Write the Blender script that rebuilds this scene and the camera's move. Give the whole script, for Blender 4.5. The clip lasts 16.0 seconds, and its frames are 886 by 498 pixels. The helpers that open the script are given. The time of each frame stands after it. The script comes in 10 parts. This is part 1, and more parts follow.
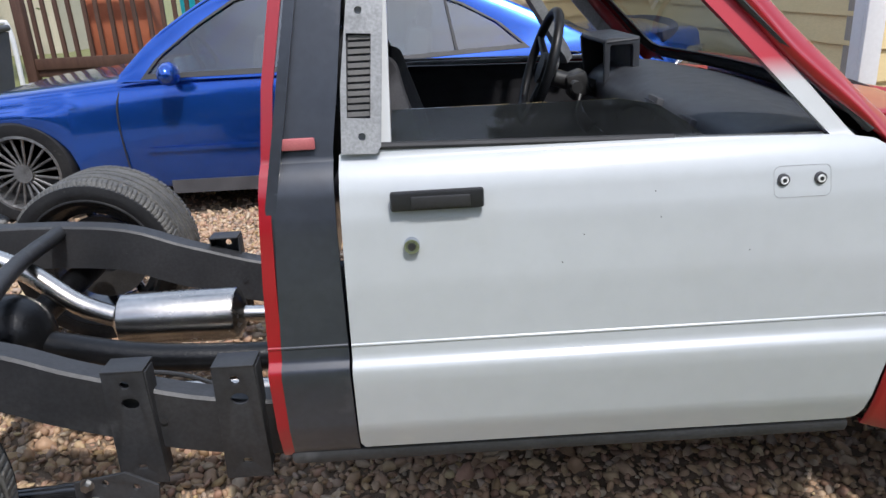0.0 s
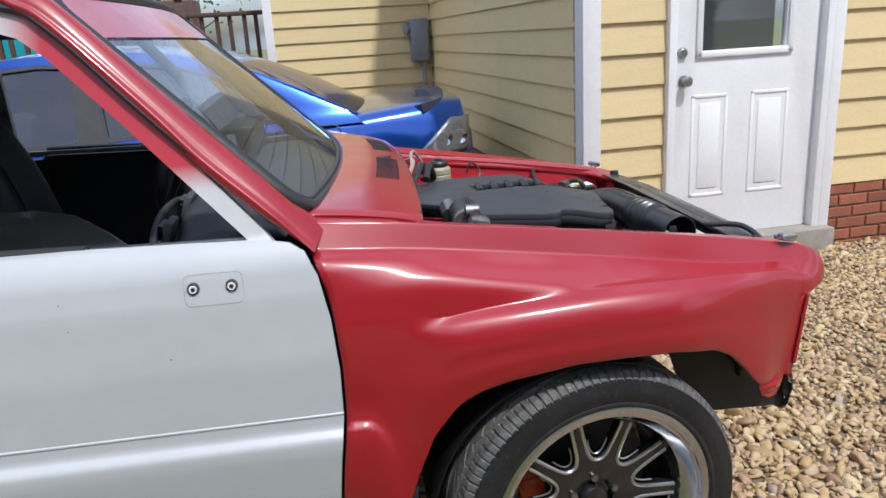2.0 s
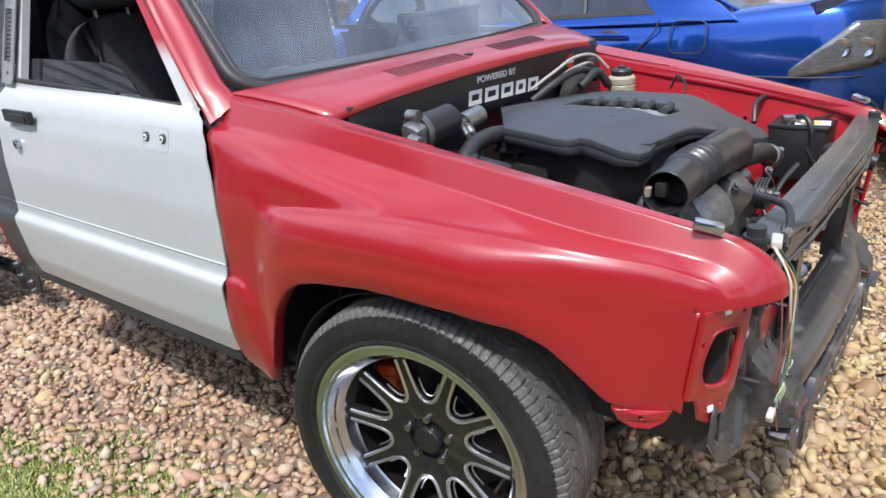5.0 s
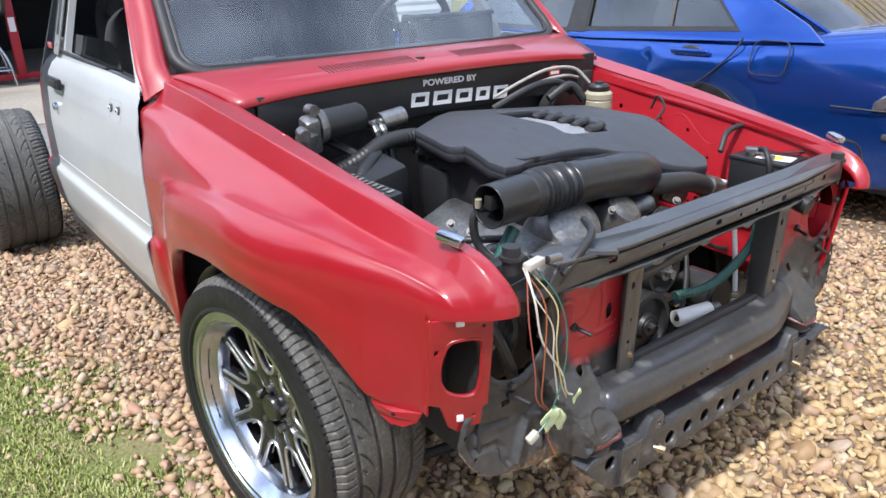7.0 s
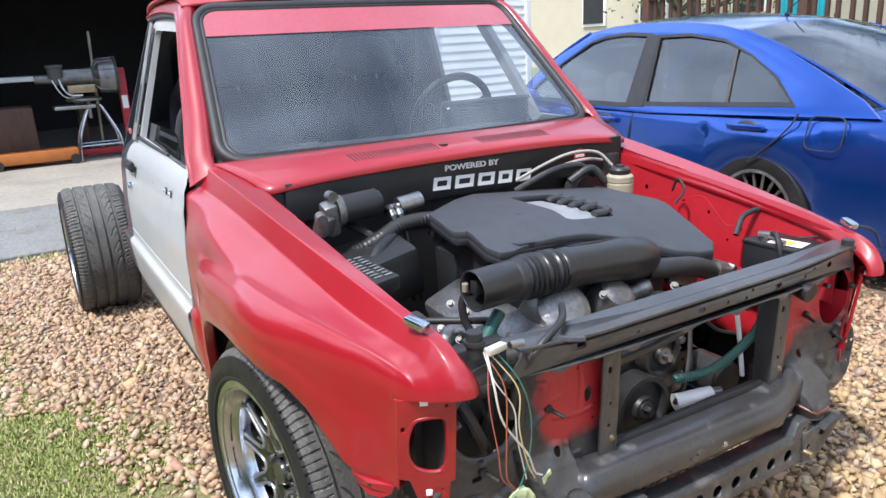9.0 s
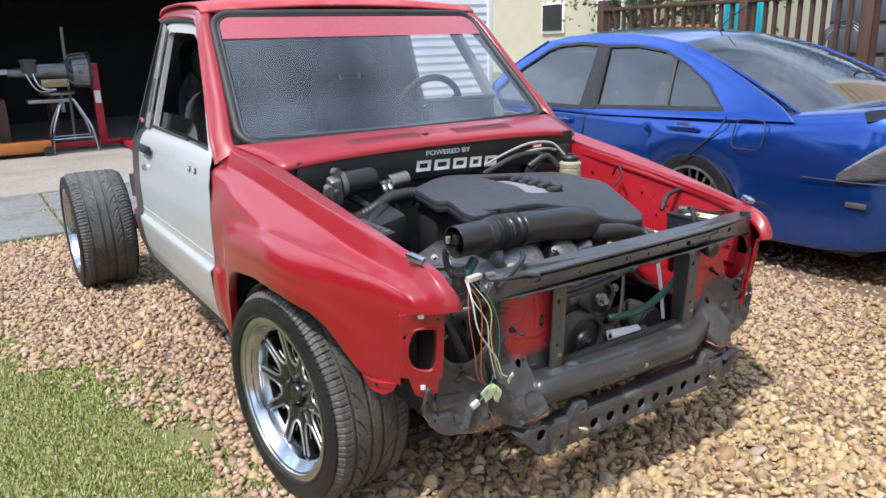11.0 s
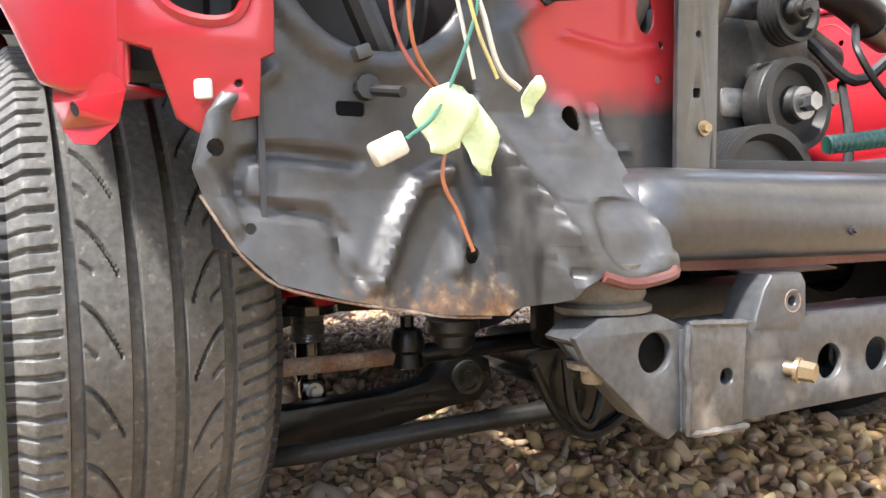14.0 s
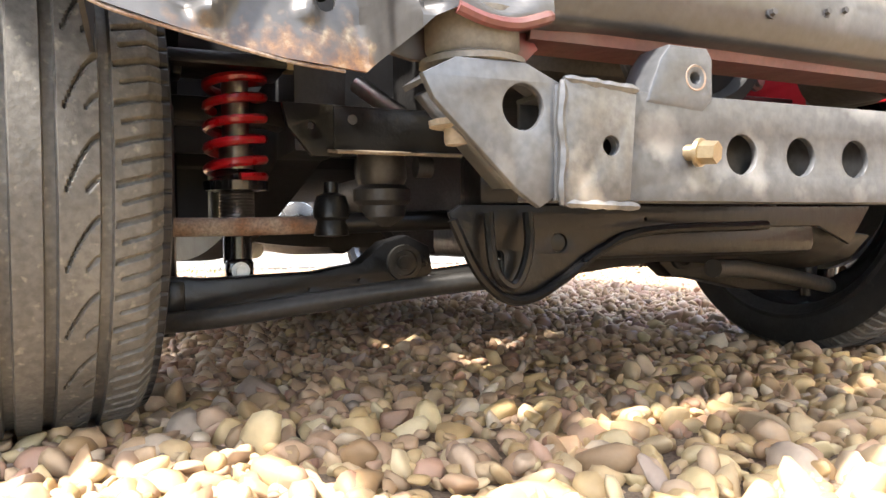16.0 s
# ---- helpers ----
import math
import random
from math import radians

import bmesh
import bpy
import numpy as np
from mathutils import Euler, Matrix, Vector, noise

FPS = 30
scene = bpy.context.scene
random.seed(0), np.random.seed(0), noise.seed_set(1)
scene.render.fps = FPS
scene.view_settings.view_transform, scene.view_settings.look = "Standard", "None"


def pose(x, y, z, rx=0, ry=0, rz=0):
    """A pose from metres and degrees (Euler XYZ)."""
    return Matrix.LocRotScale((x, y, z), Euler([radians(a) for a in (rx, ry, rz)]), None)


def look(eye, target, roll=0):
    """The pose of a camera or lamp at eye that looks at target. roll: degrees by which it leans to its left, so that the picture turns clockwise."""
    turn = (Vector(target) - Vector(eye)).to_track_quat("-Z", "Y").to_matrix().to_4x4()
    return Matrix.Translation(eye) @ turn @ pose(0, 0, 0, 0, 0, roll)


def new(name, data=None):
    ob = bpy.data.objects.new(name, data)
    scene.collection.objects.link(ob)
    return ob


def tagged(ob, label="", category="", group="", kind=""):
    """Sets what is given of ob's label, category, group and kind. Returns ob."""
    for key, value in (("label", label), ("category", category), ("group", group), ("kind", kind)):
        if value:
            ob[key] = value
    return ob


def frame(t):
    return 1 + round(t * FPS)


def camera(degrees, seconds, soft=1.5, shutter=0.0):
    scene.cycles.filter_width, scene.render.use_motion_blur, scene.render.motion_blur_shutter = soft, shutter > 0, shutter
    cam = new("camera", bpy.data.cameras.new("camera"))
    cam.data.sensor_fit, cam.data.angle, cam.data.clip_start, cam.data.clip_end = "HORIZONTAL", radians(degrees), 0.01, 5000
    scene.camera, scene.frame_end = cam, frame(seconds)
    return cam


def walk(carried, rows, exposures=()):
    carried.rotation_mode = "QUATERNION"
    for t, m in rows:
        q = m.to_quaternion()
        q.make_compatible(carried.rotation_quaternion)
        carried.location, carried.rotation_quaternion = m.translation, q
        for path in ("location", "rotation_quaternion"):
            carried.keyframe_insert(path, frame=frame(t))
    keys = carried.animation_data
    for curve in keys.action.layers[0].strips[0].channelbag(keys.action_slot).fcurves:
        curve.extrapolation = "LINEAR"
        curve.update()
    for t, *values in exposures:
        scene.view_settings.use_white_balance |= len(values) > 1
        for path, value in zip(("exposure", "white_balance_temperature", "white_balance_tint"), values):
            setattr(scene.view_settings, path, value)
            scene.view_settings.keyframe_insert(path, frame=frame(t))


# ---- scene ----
cam = camera(62.7, 16.0)
PATH = [
    (0, (-1.378, -2.049, 1.267), (-1.354, -0.173, 0.574), -3.1),
    (0.5, (-1.15, -2.069, 1.304), (-0.849, -0.187, 0.697), -4.2),
    (1, (-0.945, -1.97, 1.296), (-0.468, -0.106, 0.749), -4.4),
    (1.5, (-0.717, -1.999, 1.292), (-0.281, -0.12, 0.762), -3.9),
    (2, (-0.453, -2.077, 1.306), (-0.215, -0.173, 0.744), -3.5),
    (2.5, (-0.22, -2.033, 1.27), (-0.237, -0.133, 0.646), -3.8),
    (3, (0.024, -2.01, 1.27), (-0.278, -0.148, 0.606), -4.6),
    (3.5, (0.316, -2.029, 1.283), (-0.252, -0.245, 0.58), -4.9),
    (3.7, (0.396, -1.995, 1.272), (-0.275, -0.251, 0.558), -5.0),
    (5.8, (1.117, -1.512, 1.23), (-0.222, -0.222, 0.492), -3.2),
    (6, (1.199, -1.465, 1.227), (-0.172, -0.208, 0.493), -3.0),
    (6.5, (1.347, -1.38, 1.252), (-0.083, -0.189, 0.52), -2.1),
    (7, (1.342, -1.296, 1.232), (-0.137, -0.163, 0.505), -1.6),
    (7.5, (1.252, -1.174, 1.207), (-0.28, -0.103, 0.495), -1.8),
    (8, (1.207, -1.113, 1.199), (-0.384, -0.1, 0.532), -2.3),
    (8.5, (1.325, -1.074, 1.252), (-0.328, -0.118, 0.657), -3.0),
    (8.7, (1.409, -1.103, 1.278), (-0.256, -0.153, 0.709), -3.1),
    (10.8, (1.921, -1.513, 1.333), (0.317, -0.446, 0.797), -1.4),
    (11, (1.877, -1.472, 1.315), (0.274, -0.41, 0.763), -1.5),
    (11.5, (1.655, -1.226, 1.154), (0.041, -0.202, 0.565), -1.7),
    (12, (1.424, -0.944, 1.037), (-0.227, 0.016, 0.443), -2.0),
    (12.5, (1.228, -0.849, 0.898), (-0.466, 0.061, 0.349), -1.5),
    (13, (1.067, -0.809, 0.708), (-0.668, 0.099, 0.301), -0.4),
    (13.5, (1.048, -0.763, 0.573), (-0.738, 0.116, 0.377), -0.0),
    (14, (1.029, -0.714, 0.425), (-0.774, 0.149, 0.351), -1.6),
    (14.5, (1.016, -0.666, 0.291), (-0.804, 0.161, 0.231), -2.2),
    (15, (0.994, -0.636, 0.234), (-0.838, 0.161, 0.171), -1.8),
    (15.5, (1.012, -0.603, 0.231), (-0.827, 0.181, 0.191), -1.4),
    (16, (1.033, -0.585, 0.239), (-0.8, 0.213, 0.2), -0.8),
]
EXPOSURES = [(0, 0.15, 6100, 12), (1, -0.07, 6100, 12), (2, 0.0, 6050, 12), (3.5, 0.26, 6050, 12), (6, 0.46, 6100, 12), (8.5, 0.63, 6100, 12), (11, 0.37, 6150, 12), (12.5, 0.8, 6150, 12), (13.2, 1.25, 6250, 12), (14, 1.78, 6450, 12), (14.5, 2.5, 6900, 12), (15, 2.45, 6950, 12), (16, 2.45, 6800, 12)]
walk(cam, [(t, look(eye, target, roll)) for t, eye, target, roll in PATH], EXPOSURES)

import functools
from mathutils.bvhtree import BVHTree

# ---- world, sun ----
world = bpy.data.worlds.new("sky")
scene.world = world
world.use_nodes = True
wn = world.node_tree
SUN_DIR = Vector((0.19, -0.50, 0.90)).normalized()
sky = wn.nodes.new("ShaderNodeTexSky")
sky.sky_type, sky.sun_disc = "NISHITA", False
sky.sun_elevation = math.asin(SUN_DIR.z)
sky.sun_rotation = math.atan2(SUN_DIR.x, SUN_DIR.y)
sky.air_density, sky.dust_density = 1.0, 2.5
# thin broken cloud over the blue
wtc, wmap, wno, wmr, wmx = (wn.nodes.new("ShaderNode" + k) for k in ("TexCoord", "Mapping", "TexNoise", "MapRange", "Mix"))
wmap.inputs["Scale"].default_value = (1.0, 1.0, 2.6)
wno.inputs["Scale"].default_value, wno.inputs["Detail"].default_value, wno.inputs["Roughness"].default_value = 2.2, 4.0, 0.5
wmr.inputs["From Min"].default_value, wmr.inputs["From Max"].default_value = 0.38, 0.72
wmx.data_type = "RGBA"
wmx.inputs[7].default_value = (9.4, 10.7, 12.6, 1.0)
wn.links.new(wtc.outputs["Generated"], wmap.inputs[0])
wn.links.new(wmap.outputs[0], wno.inputs["Vector"])
wn.links.new(wno.outputs["Fac"], wmr.inputs["Value"])
wn.links.new(wmr.outputs[0], wmx.inputs[0])
wn.links.new(sky.outputs[0], wmx.inputs[6])
wn.links.new(wmx.outputs[2], wn.nodes["Background"].inputs[0])
wn.nodes["Background"].inputs[1].default_value = 0.15
sun = new("sun", bpy.data.lights.new("sun", "SUN"))
sun.data.energy, sun.data.angle, sun.data.color = 3.7, radians(3.0), (1.0, 0.95, 0.88)
sun.matrix_world = look(SUN_DIR * 30, (0, 0, 0))


# ---- materials ----
def rgb(c):
    return (c[0], c[1], c[2], 1.0)


def mat(name, col, rough=0.5, metal=0.0, col2=None, scale=8.0, mix=0.5, bump=0.0, bscale=60.0, coat=0.0, fine=0.12, crough=0.06,
        dirt=None, dirt_scale=3.0, dirt_at=(0.55, 0.75), rvar=0.1, stretch=None, rnd=0.0, spec=0.5):
    """A surface with a slow colour drift, a fine grain, optional stains and relief."""
    m = bpy.data.materials.new(name)
    m.use_nodes = True
    nt = m.node_tree
    N, L = nt.nodes, nt.links
    b = N["Principled BSDF"]
    tc = N.new("ShaderNodeTexCoord")
    vec = tc.outputs["Object"]
    if stretch:
        mp = N.new("ShaderNodeMapping")
        mp.inputs["Scale"].default_value = stretch
        L.new(vec, mp.inputs[0])
        vec = mp.outputs[0]

    def nz(s, detail=4.0):
        n = N.new("ShaderNodeTexNoise")
        n.inputs["Scale"].default_value, n.inputs["Detail"].default_value = s, detail
        L.new(vec, n.inputs["Vector"])
        return n.outputs["Fac"]

    def ramp(src, a, c):
        r = N.new("ShaderNodeMapRange")
        r.inputs["From Min"].default_value, r.inputs["From Max"].default_value = a, c
        L.new(src, r.inputs["Value"])
        return r.outputs[0]

    def mixc(f, a, c):
        x = N.new("ShaderNodeMix")
        x.data_type = "RGBA"
        for sock, v in ((x.inputs[0], f), (x.inputs[6], a), (x.inputs[7], c)):
            if isinstance(v, (tuple, float, int)):
                sock.default_value = v
            else:
                L.new(v, sock)
        return x.outputs[2]
    c2 = col2 or tuple(v * 0.8 for v in col)
    out = mixc(ramp(nz(scale), 0.5 - 0.25 / max(mix, 0.05) * 0.5, 0.5 + 0.25 / max(mix, 0.05) * 0.5), rgb(col), rgb(c2))
    if fine:
        g = mixc(ramp(nz(scale * 14, 3.0), 0.35, 0.65), rgb([v * (1 - fine) for v in (1, 1, 1)]), (1, 1, 1, 1))
        x = N.new("ShaderNodeMix")
        x.data_type, x.blend_type = "RGBA", "MULTIPLY"
        x.inputs[0].default_value = 1.0
        L.new(out, x.inputs[6])
        L.new(g, x.inputs[7])
        out = x.outputs[2]
    if rnd:
        oi = N.new("ShaderNodeObjectInfo")
        hs = N.new("ShaderNodeHueSaturation")
        L.new(ramp_out(N, L, oi.outputs["Random"], 1 - rnd, 1 + rnd), hs.inputs["Value"])
        L.new(out, hs.inputs["Color"])
        out = hs.outputs[0]
    if dirt:
        out = mixc(ramp(nz(dirt_scale, 8.0), *dirt_at), out, rgb(dirt))
    L.new(out, b.inputs["Base Color"])
    r = N.new("ShaderNodeMapRange")
    r.inputs["To Min"].default_value, r.inputs["To Max"].default_value = max(0.02, rough - rvar), min(1, rough + rvar)
    L.new(nz(scale * 3), r.inputs["Value"])
    L.new(r.outputs[0], b.inputs["Roughness"])
    b.inputs["Metallic"].default_value = metal
    b.inputs["Coat Weight"].default_value = coat
    b.inputs["Coat Roughness"].default_value = crough
    b.inputs["Specular IOR Level"].default_value = spec
    if bump:
        bp = N.new("ShaderNodeBump")
        bp.inputs["Strength"].default_value, bp.inputs["Distance"].default_value = bump, 0.004
        L.new(nz(bscale, 6.0), bp.inputs["Height"])
        L.new(bp.outputs[0], b.inputs["Normal"])
    return m


def ramp_out(N, L, src, a, c):
    r = N.new("ShaderNodeMapRange")
    r.inputs["To Min"].default_value, r.inputs["To Max"].default_value = a, c
    L.new(src, r.inputs["Value"])
    return r.outputs[0]


def glassy(name, tint, rough=0.02, dust=0.05, film=(0.5, 0.52, 0.55), gloss=0.08):
    """Thin window glass: partly clear, with a true mirror gloss and a diffuse veil for dust and painted sky haze."""
    m = bpy.data.materials.new(name)
    m.use_nodes = True
    N, L = m.node_tree.nodes, m.node_tree.links
    N.remove(N["Principled BSDF"])
    tr, gl, mx, lw, df, m2, ns, mr, pw, ma = (N.new("ShaderNode" + k) for k in ("BsdfTransparent", "BsdfGlossy", "MixShader", "LayerWeight", "BsdfDiffuse", "MixShader", "TexNoise", "MapRange", "Math", "Math"))
    tr.inputs[0].default_value = rgb(tint)
    gl.inputs["Roughness"].default_value = rough
    df.inputs[0].default_value = rgb(film)
    # gloss rises towards grazing sight as on any pane
    lw.inputs["Blend"].default_value = 0.5
    pw.operation, pw.inputs[1].default_value = "POWER", 4.0
    ma.operation, ma.inputs[1].default_value, ma.inputs[2].default_value = "MULTIPLY_ADD", 0.85, gloss
    L.new(lw.outputs["Facing"], pw.inputs[0])
    L.new(pw.outputs[0], ma.inputs[0])
    ns.inputs["Scale"].default_value, ns.inputs["Detail"].default_value = 2.2, 3.0
    mr.inputs["From Min"].default_value, mr.inputs["From Max"].default_value = 0.3, 0.75
    mr.inputs["To Min"].default_value, mr.inputs["To Max"].default_value = dust * 0.5, dust * 1.6
    L.new(ns.outputs["Fac"], mr.inputs["Value"])
    L.new(mr.outputs[0], m2.inputs[0])
    L.new(tr.outputs[0], m2.inputs[1])
    L.new(df.outputs[0], m2.inputs[2])
    L.new(ma.outputs[0], mx.inputs[0])
    L.new(m2.outputs[0], mx.inputs[1])
    L.new(gl.outputs[0], mx.inputs[2])
    L.new(mx.outputs[0], N["Material Output"].inputs[0])
    return m


def flakes(name, col, deep, rough=0.3, dust=None):
    """Metallic car paint under a clear coat."""
    m = mat(name, col, rough, 0.75, deep, 2.0, 0.5, 0.0, coat=1.0, fine=0.05, dirt=dust, dirt_scale=2.0, dirt_at=(0.6, 0.95), rvar=0.04)
    return m


M_red = mat("red_paint", (0.305, 0.004, 0.012), 0.42, 0.0, (0.275, 0.004, 0.011), 2.5, 0.5, 0.015, 220, coat=0.78, fine=0.05, dirt=(0.30, 0.035, 0.045), dirt_scale=3.5, dirt_at=(0.66, 1.05), spec=0.45, crough=0.12)
M_red_inner = mat("bright_red_inner_paint", (0.42, 0.012, 0.022), 0.45, 0.0, (0.36, 0.012, 0.02), 3, 0.5, 0.05, 120, fine=0.1, dirt=(0.30, 0.05, 0.05), dirt_scale=6, dirt_at=(0.62, 0.9))
M_red_faded = mat("faded_red_paint", (0.40, 0.025, 0.035), 0.5, 0.0, (0.45, 0.09, 0.09), 5, 0.6, 0.05, 150, fine=0.1, dirt=(0.42, 0.2, 0.19), dirt_scale=6, dirt_at=(0.6, 0.85))
M_white = mat("white_paint", (0.45, 0.472, 0.482), 0.32, 0.0, (0.415, 0.433, 0.443), 1.8, 0.5, 0.02, 200, coat=0.3, fine=0.03, dirt=(0.40, 0.41, 0.40), dirt_scale=5, dirt_at=(0.62, 0.95))
M_gasket = mat("gasket_outline", (0.36, 0.37, 0.38), 0.6, 0.0, (0.2, 0.2, 0.2), 60, 0.6)
M_ventplate = mat("dull_zinc_plate", (0.34, 0.345, 0.35), 0.55, 0.3, (0.26, 0.265, 0.27), 14, 0.6, 0.1, 80, fine=0.25, dirt=(0.14, 0.14, 0.14), dirt_scale=20)
M_primer = mat("dark_grey_primer", (0.022, 0.026, 0.036), 0.34, 0.0, (0.042, 0.047, 0.058), 4, 0.6, 0.04, 120, fine=0.15, coat=0.35, crough=0.2, dirt=(0.16, 0.16, 0.17), dirt_scale=5, dirt_at=(0.62, 0.82))
M_black = mat("black_satin_steel", (0.022, 0.023, 0.025), 0.50, 0.0, (0.040, 0.041, 0.044), 7, 0.6, 0.15, 90, fine=0.25, dirt=(0.12, 0.12, 0.122), dirt_scale=9, dirt_at=(0.64, 0.85), spec=0.4)
M_core = mat("sprayed_black_support", (0.034, 0.0345, 0.036), 0.34, 0.0, (0.062, 0.062, 0.062), 6, 0.6, 0.1, 70, fine=0.2, dirt=(0.19, 0.19, 0.187), dirt_scale=7, dirt_at=(0.64, 0.86), coat=0.35, crough=0.22)
M_plastic = mat("black_plastic", (0.016, 0.0165, 0.018), 0.40, 0.0, (0.025, 0.026, 0.028), 6, 0.5, 0.12, 300, fine=0.15, spec=0.35, dirt=(0.05, 0.048, 0.044), dirt_scale=9, dirt_at=(0.62, 0.85))
M_cover = mat("grey_black_engine_plastic", (0.036, 0.039, 0.046), 0.5, 0.0, (0.045, 0.048, 0.055), 5, 0.5, 0.1, 300, fine=0.12)
M_slat = mat("grey_vent_slat", (0.13, 0.125, 0.12), 0.6, 0.0, (0.09, 0.088, 0.085), 20, 0.5)
M_rubber = mat("tyre_rubber", (0.012, 0.012, 0.0135), 0.50, 0.0, (0.026, 0.026, 0.026), 6, 0.6, 0.25, 90, fine=0.3, dirt=(0.055, 0.053, 0.050), dirt_scale=60, dirt_at=(0.64, 0.82), spec=0.3)
M_tread = mat("dusty_tread_rubber", (0.070, 0.069, 0.065), 0.62, 0.0, (0.125, 0.121, 0.110), 9, 0.6, 0.3, 120, fine=0.35, dirt=(0.20, 0.185, 0.155), dirt_scale=95, dirt_at=(0.60, 0.76))
M_seal = mat("black_rubber_seal", (0.018, 0.018, 0.02), 0.55, 0.0, (0.03, 0.03, 0.032), 12, 0.5)
M_hose = mat("black_rubber_hose", (0.014, 0.014, 0.015), 0.45, 0.0, (0.03, 0.03, 0.03), 15, 0.5, fine=0.2)
M_chrome = mat("polished_lip", (0.64, 0.69, 0.77), 0.20, 1.0, (0.46, 0.49, 0.54), 6, 0.5, fine=0.08, rvar=0.05)
M_steel = mat("bare_steel", (0.42, 0.42, 0.42), 0.38, 1.0, (0.3, 0.3, 0.29), 8, 0.6, 0.08, 80, fine=0.2)
M_stainless = mat("stainless_exhaust", (0.55, 0.53, 0.5), 0.25, 1.0, (0.45, 0.42, 0.38), 5, 0.6, 0.03, 80, fine=0.1)
M_alu = mat("cast_aluminium", (0.33, 0.33, 0.33), 0.45, 0.85, (0.2, 0.2, 0.2), 9, 0.6, 0.25, 120, fine=0.3, dirt=(0.08, 0.075, 0.07), dirt_scale=10)
M_xmember = mat("grey_bare_crossmember", (0.062, 0.066, 0.072), 0.38, 0.35, (0.105, 0.110, 0.118), 9, 0.6, 0.15, 60, fine=0.25, dirt=(0.17, 0.172, 0.175), dirt_scale=16, dirt_at=(0.58, 0.70))
M_under = mat("undercoated_steel", (0.004, 0.0043, 0.005), 0.32, 0.0, (0.009, 0.0092, 0.010), 9, 0.6, 0.3, 70, fine=0.3, dirt=(0.022, 0.0215, 0.021), dirt_scale=14, dirt_at=(0.62, 0.82), spec=0.3)
M_rust = mat("rusty_steel", (0.16, 0.075, 0.035), 0.8, 0.0, (0.30, 0.26, 0.22), 22, 0.7, 0.4, 120, fine=0.4, dirt=(0.05, 0.035, 0.03), dirt_scale=25)
M_spring = mat("red_spring_paint", (0.42, 0.008, 0.015), 0.3, 0.0, (0.32, 0.008, 0.012), 20, 0.5, coat=0.5, fine=0.08)
M_caliper = mat("orange_red_caliper", (0.75, 0.09, 0.02), 0.35, 0.0, (0.6, 0.07, 0.02), 10, 0.5, coat=0.3)
M_gold = mat("brass_bolt", (0.40, 0.33, 0.22), 0.38, 0.8, (0.30, 0.23, 0.14), 30, 0.5)
M_spoke = mat("gloss_black_spoke", (0.012, 0.012, 0.013), 0.2, 0.3, (0.025, 0.025, 0.026), 15, 0.5, coat=0.5)
M_milled = mat("milled_spoke_edge", (0.72, 0.72, 0.73), 0.34, 1.0, (0.6, 0.6, 0.61), 20, 0.5)
M_vinyl = mat("black_cloth_trim", (0.018, 0.018, 0.021), 0.75, 0.0, (0.03, 0.03, 0.034), 14, 0.6, 0.2, 200, fine=0.2)
M_dash = mat("charcoal_dash", (0.034, 0.037, 0.044), 0.5, 0.0, (0.046, 0.049, 0.056), 9, 0.5, 0.15, 260, fine=0.15)
M_blue = flakes("blue_metallic_paint", (0.016, 0.095, 0.46), (0.012, 0.070, 0.35), 0.20, (0.04, 0.11, 0.36))
M_greytrim = mat("dusty_grey_trim", (0.05, 0.05, 0.055), 0.6, 0.0, (0.08, 0.08, 0.085), 8, 0.5)
M_lensw = mat("clear_lamp_lens", (0.26, 0.27, 0.28), 0.10, 0.5, (0.12, 0.12, 0.125), 25, 0.5, coat=1.0, stretch=(1, 1, 6))
M_siding = mat("cream_yellow_siding", (0.70, 0.56, 0.30), 0.6, 0.0, (0.66, 0.52, 0.27), 3, 0.5, 0.12, 40, fine=0.08, dirt=(0.5, 0.40, 0.23), dirt_scale=4, dirt_at=(0.62, 0.9), stretch=(1, 1, 5), rnd=0.05)
M_sidwhite = mat("white_siding", (0.72, 0.73, 0.74), 0.6, 0.0, (0.66, 0.67, 0.68), 3, 0.5, 0.08, 40, fine=0.05, rnd=0.03)
M_trimw = mat("white_wood_trim", (0.80, 0.80, 0.80), 0.5, 0.0, (0.74, 0.74, 0.74), 4, 0.5, 0.06, 60, fine=0.04, dirt=(0.6, 0.59, 0.56), dirt_scale=6, dirt_at=(0.66, 0.95))
M_brick = mat("red_brick", (0.36, 0.12, 0.06), 0.85, 0.0, (0.27, 0.09, 0.05), 7, 0.6, 0.4, 90, fine=0.3, rnd=0.22)
M_mortar = mat("mortar", (0.42, 0.37, 0.31), 0.9, 0.0, (0.34, 0.3, 0.25), 12, 0.5, 0.3, 90, fine=0.3)
M_conc = mat("concrete", (0.36, 0.33, 0.28), 0.85, 0.0, (0.30, 0.275, 0.235), 1.5, 0.6, 0.2, 60, fine=0.2, dirt=(0.2, 0.18, 0.15), dirt_scale=1.2, dirt_at=(0.55, 0.85))
M_paver = mat("grey_paving", (0.24, 0.24, 0.235), 0.85, 0.0, (0.19, 0.19, 0.185), 2.5, 0.6, 0.25, 60, fine=0.25, dirt=(0.14, 0.13, 0.11), dirt_scale=3)
M_soil = mat("dark_gravel_bed", (0.26, 0.19, 0.13), 0.95, 0.0, (0.18, 0.13, 0.09), 20, 0.7, 0.8, 40, fine=0.5)
M_lawn = mat("lawn_soil", (0.16, 0.19, 0.05), 0.95, 0.0, (0.22, 0.20, 0.09), 6, 0.7, 0.5, 40, fine=0.4)
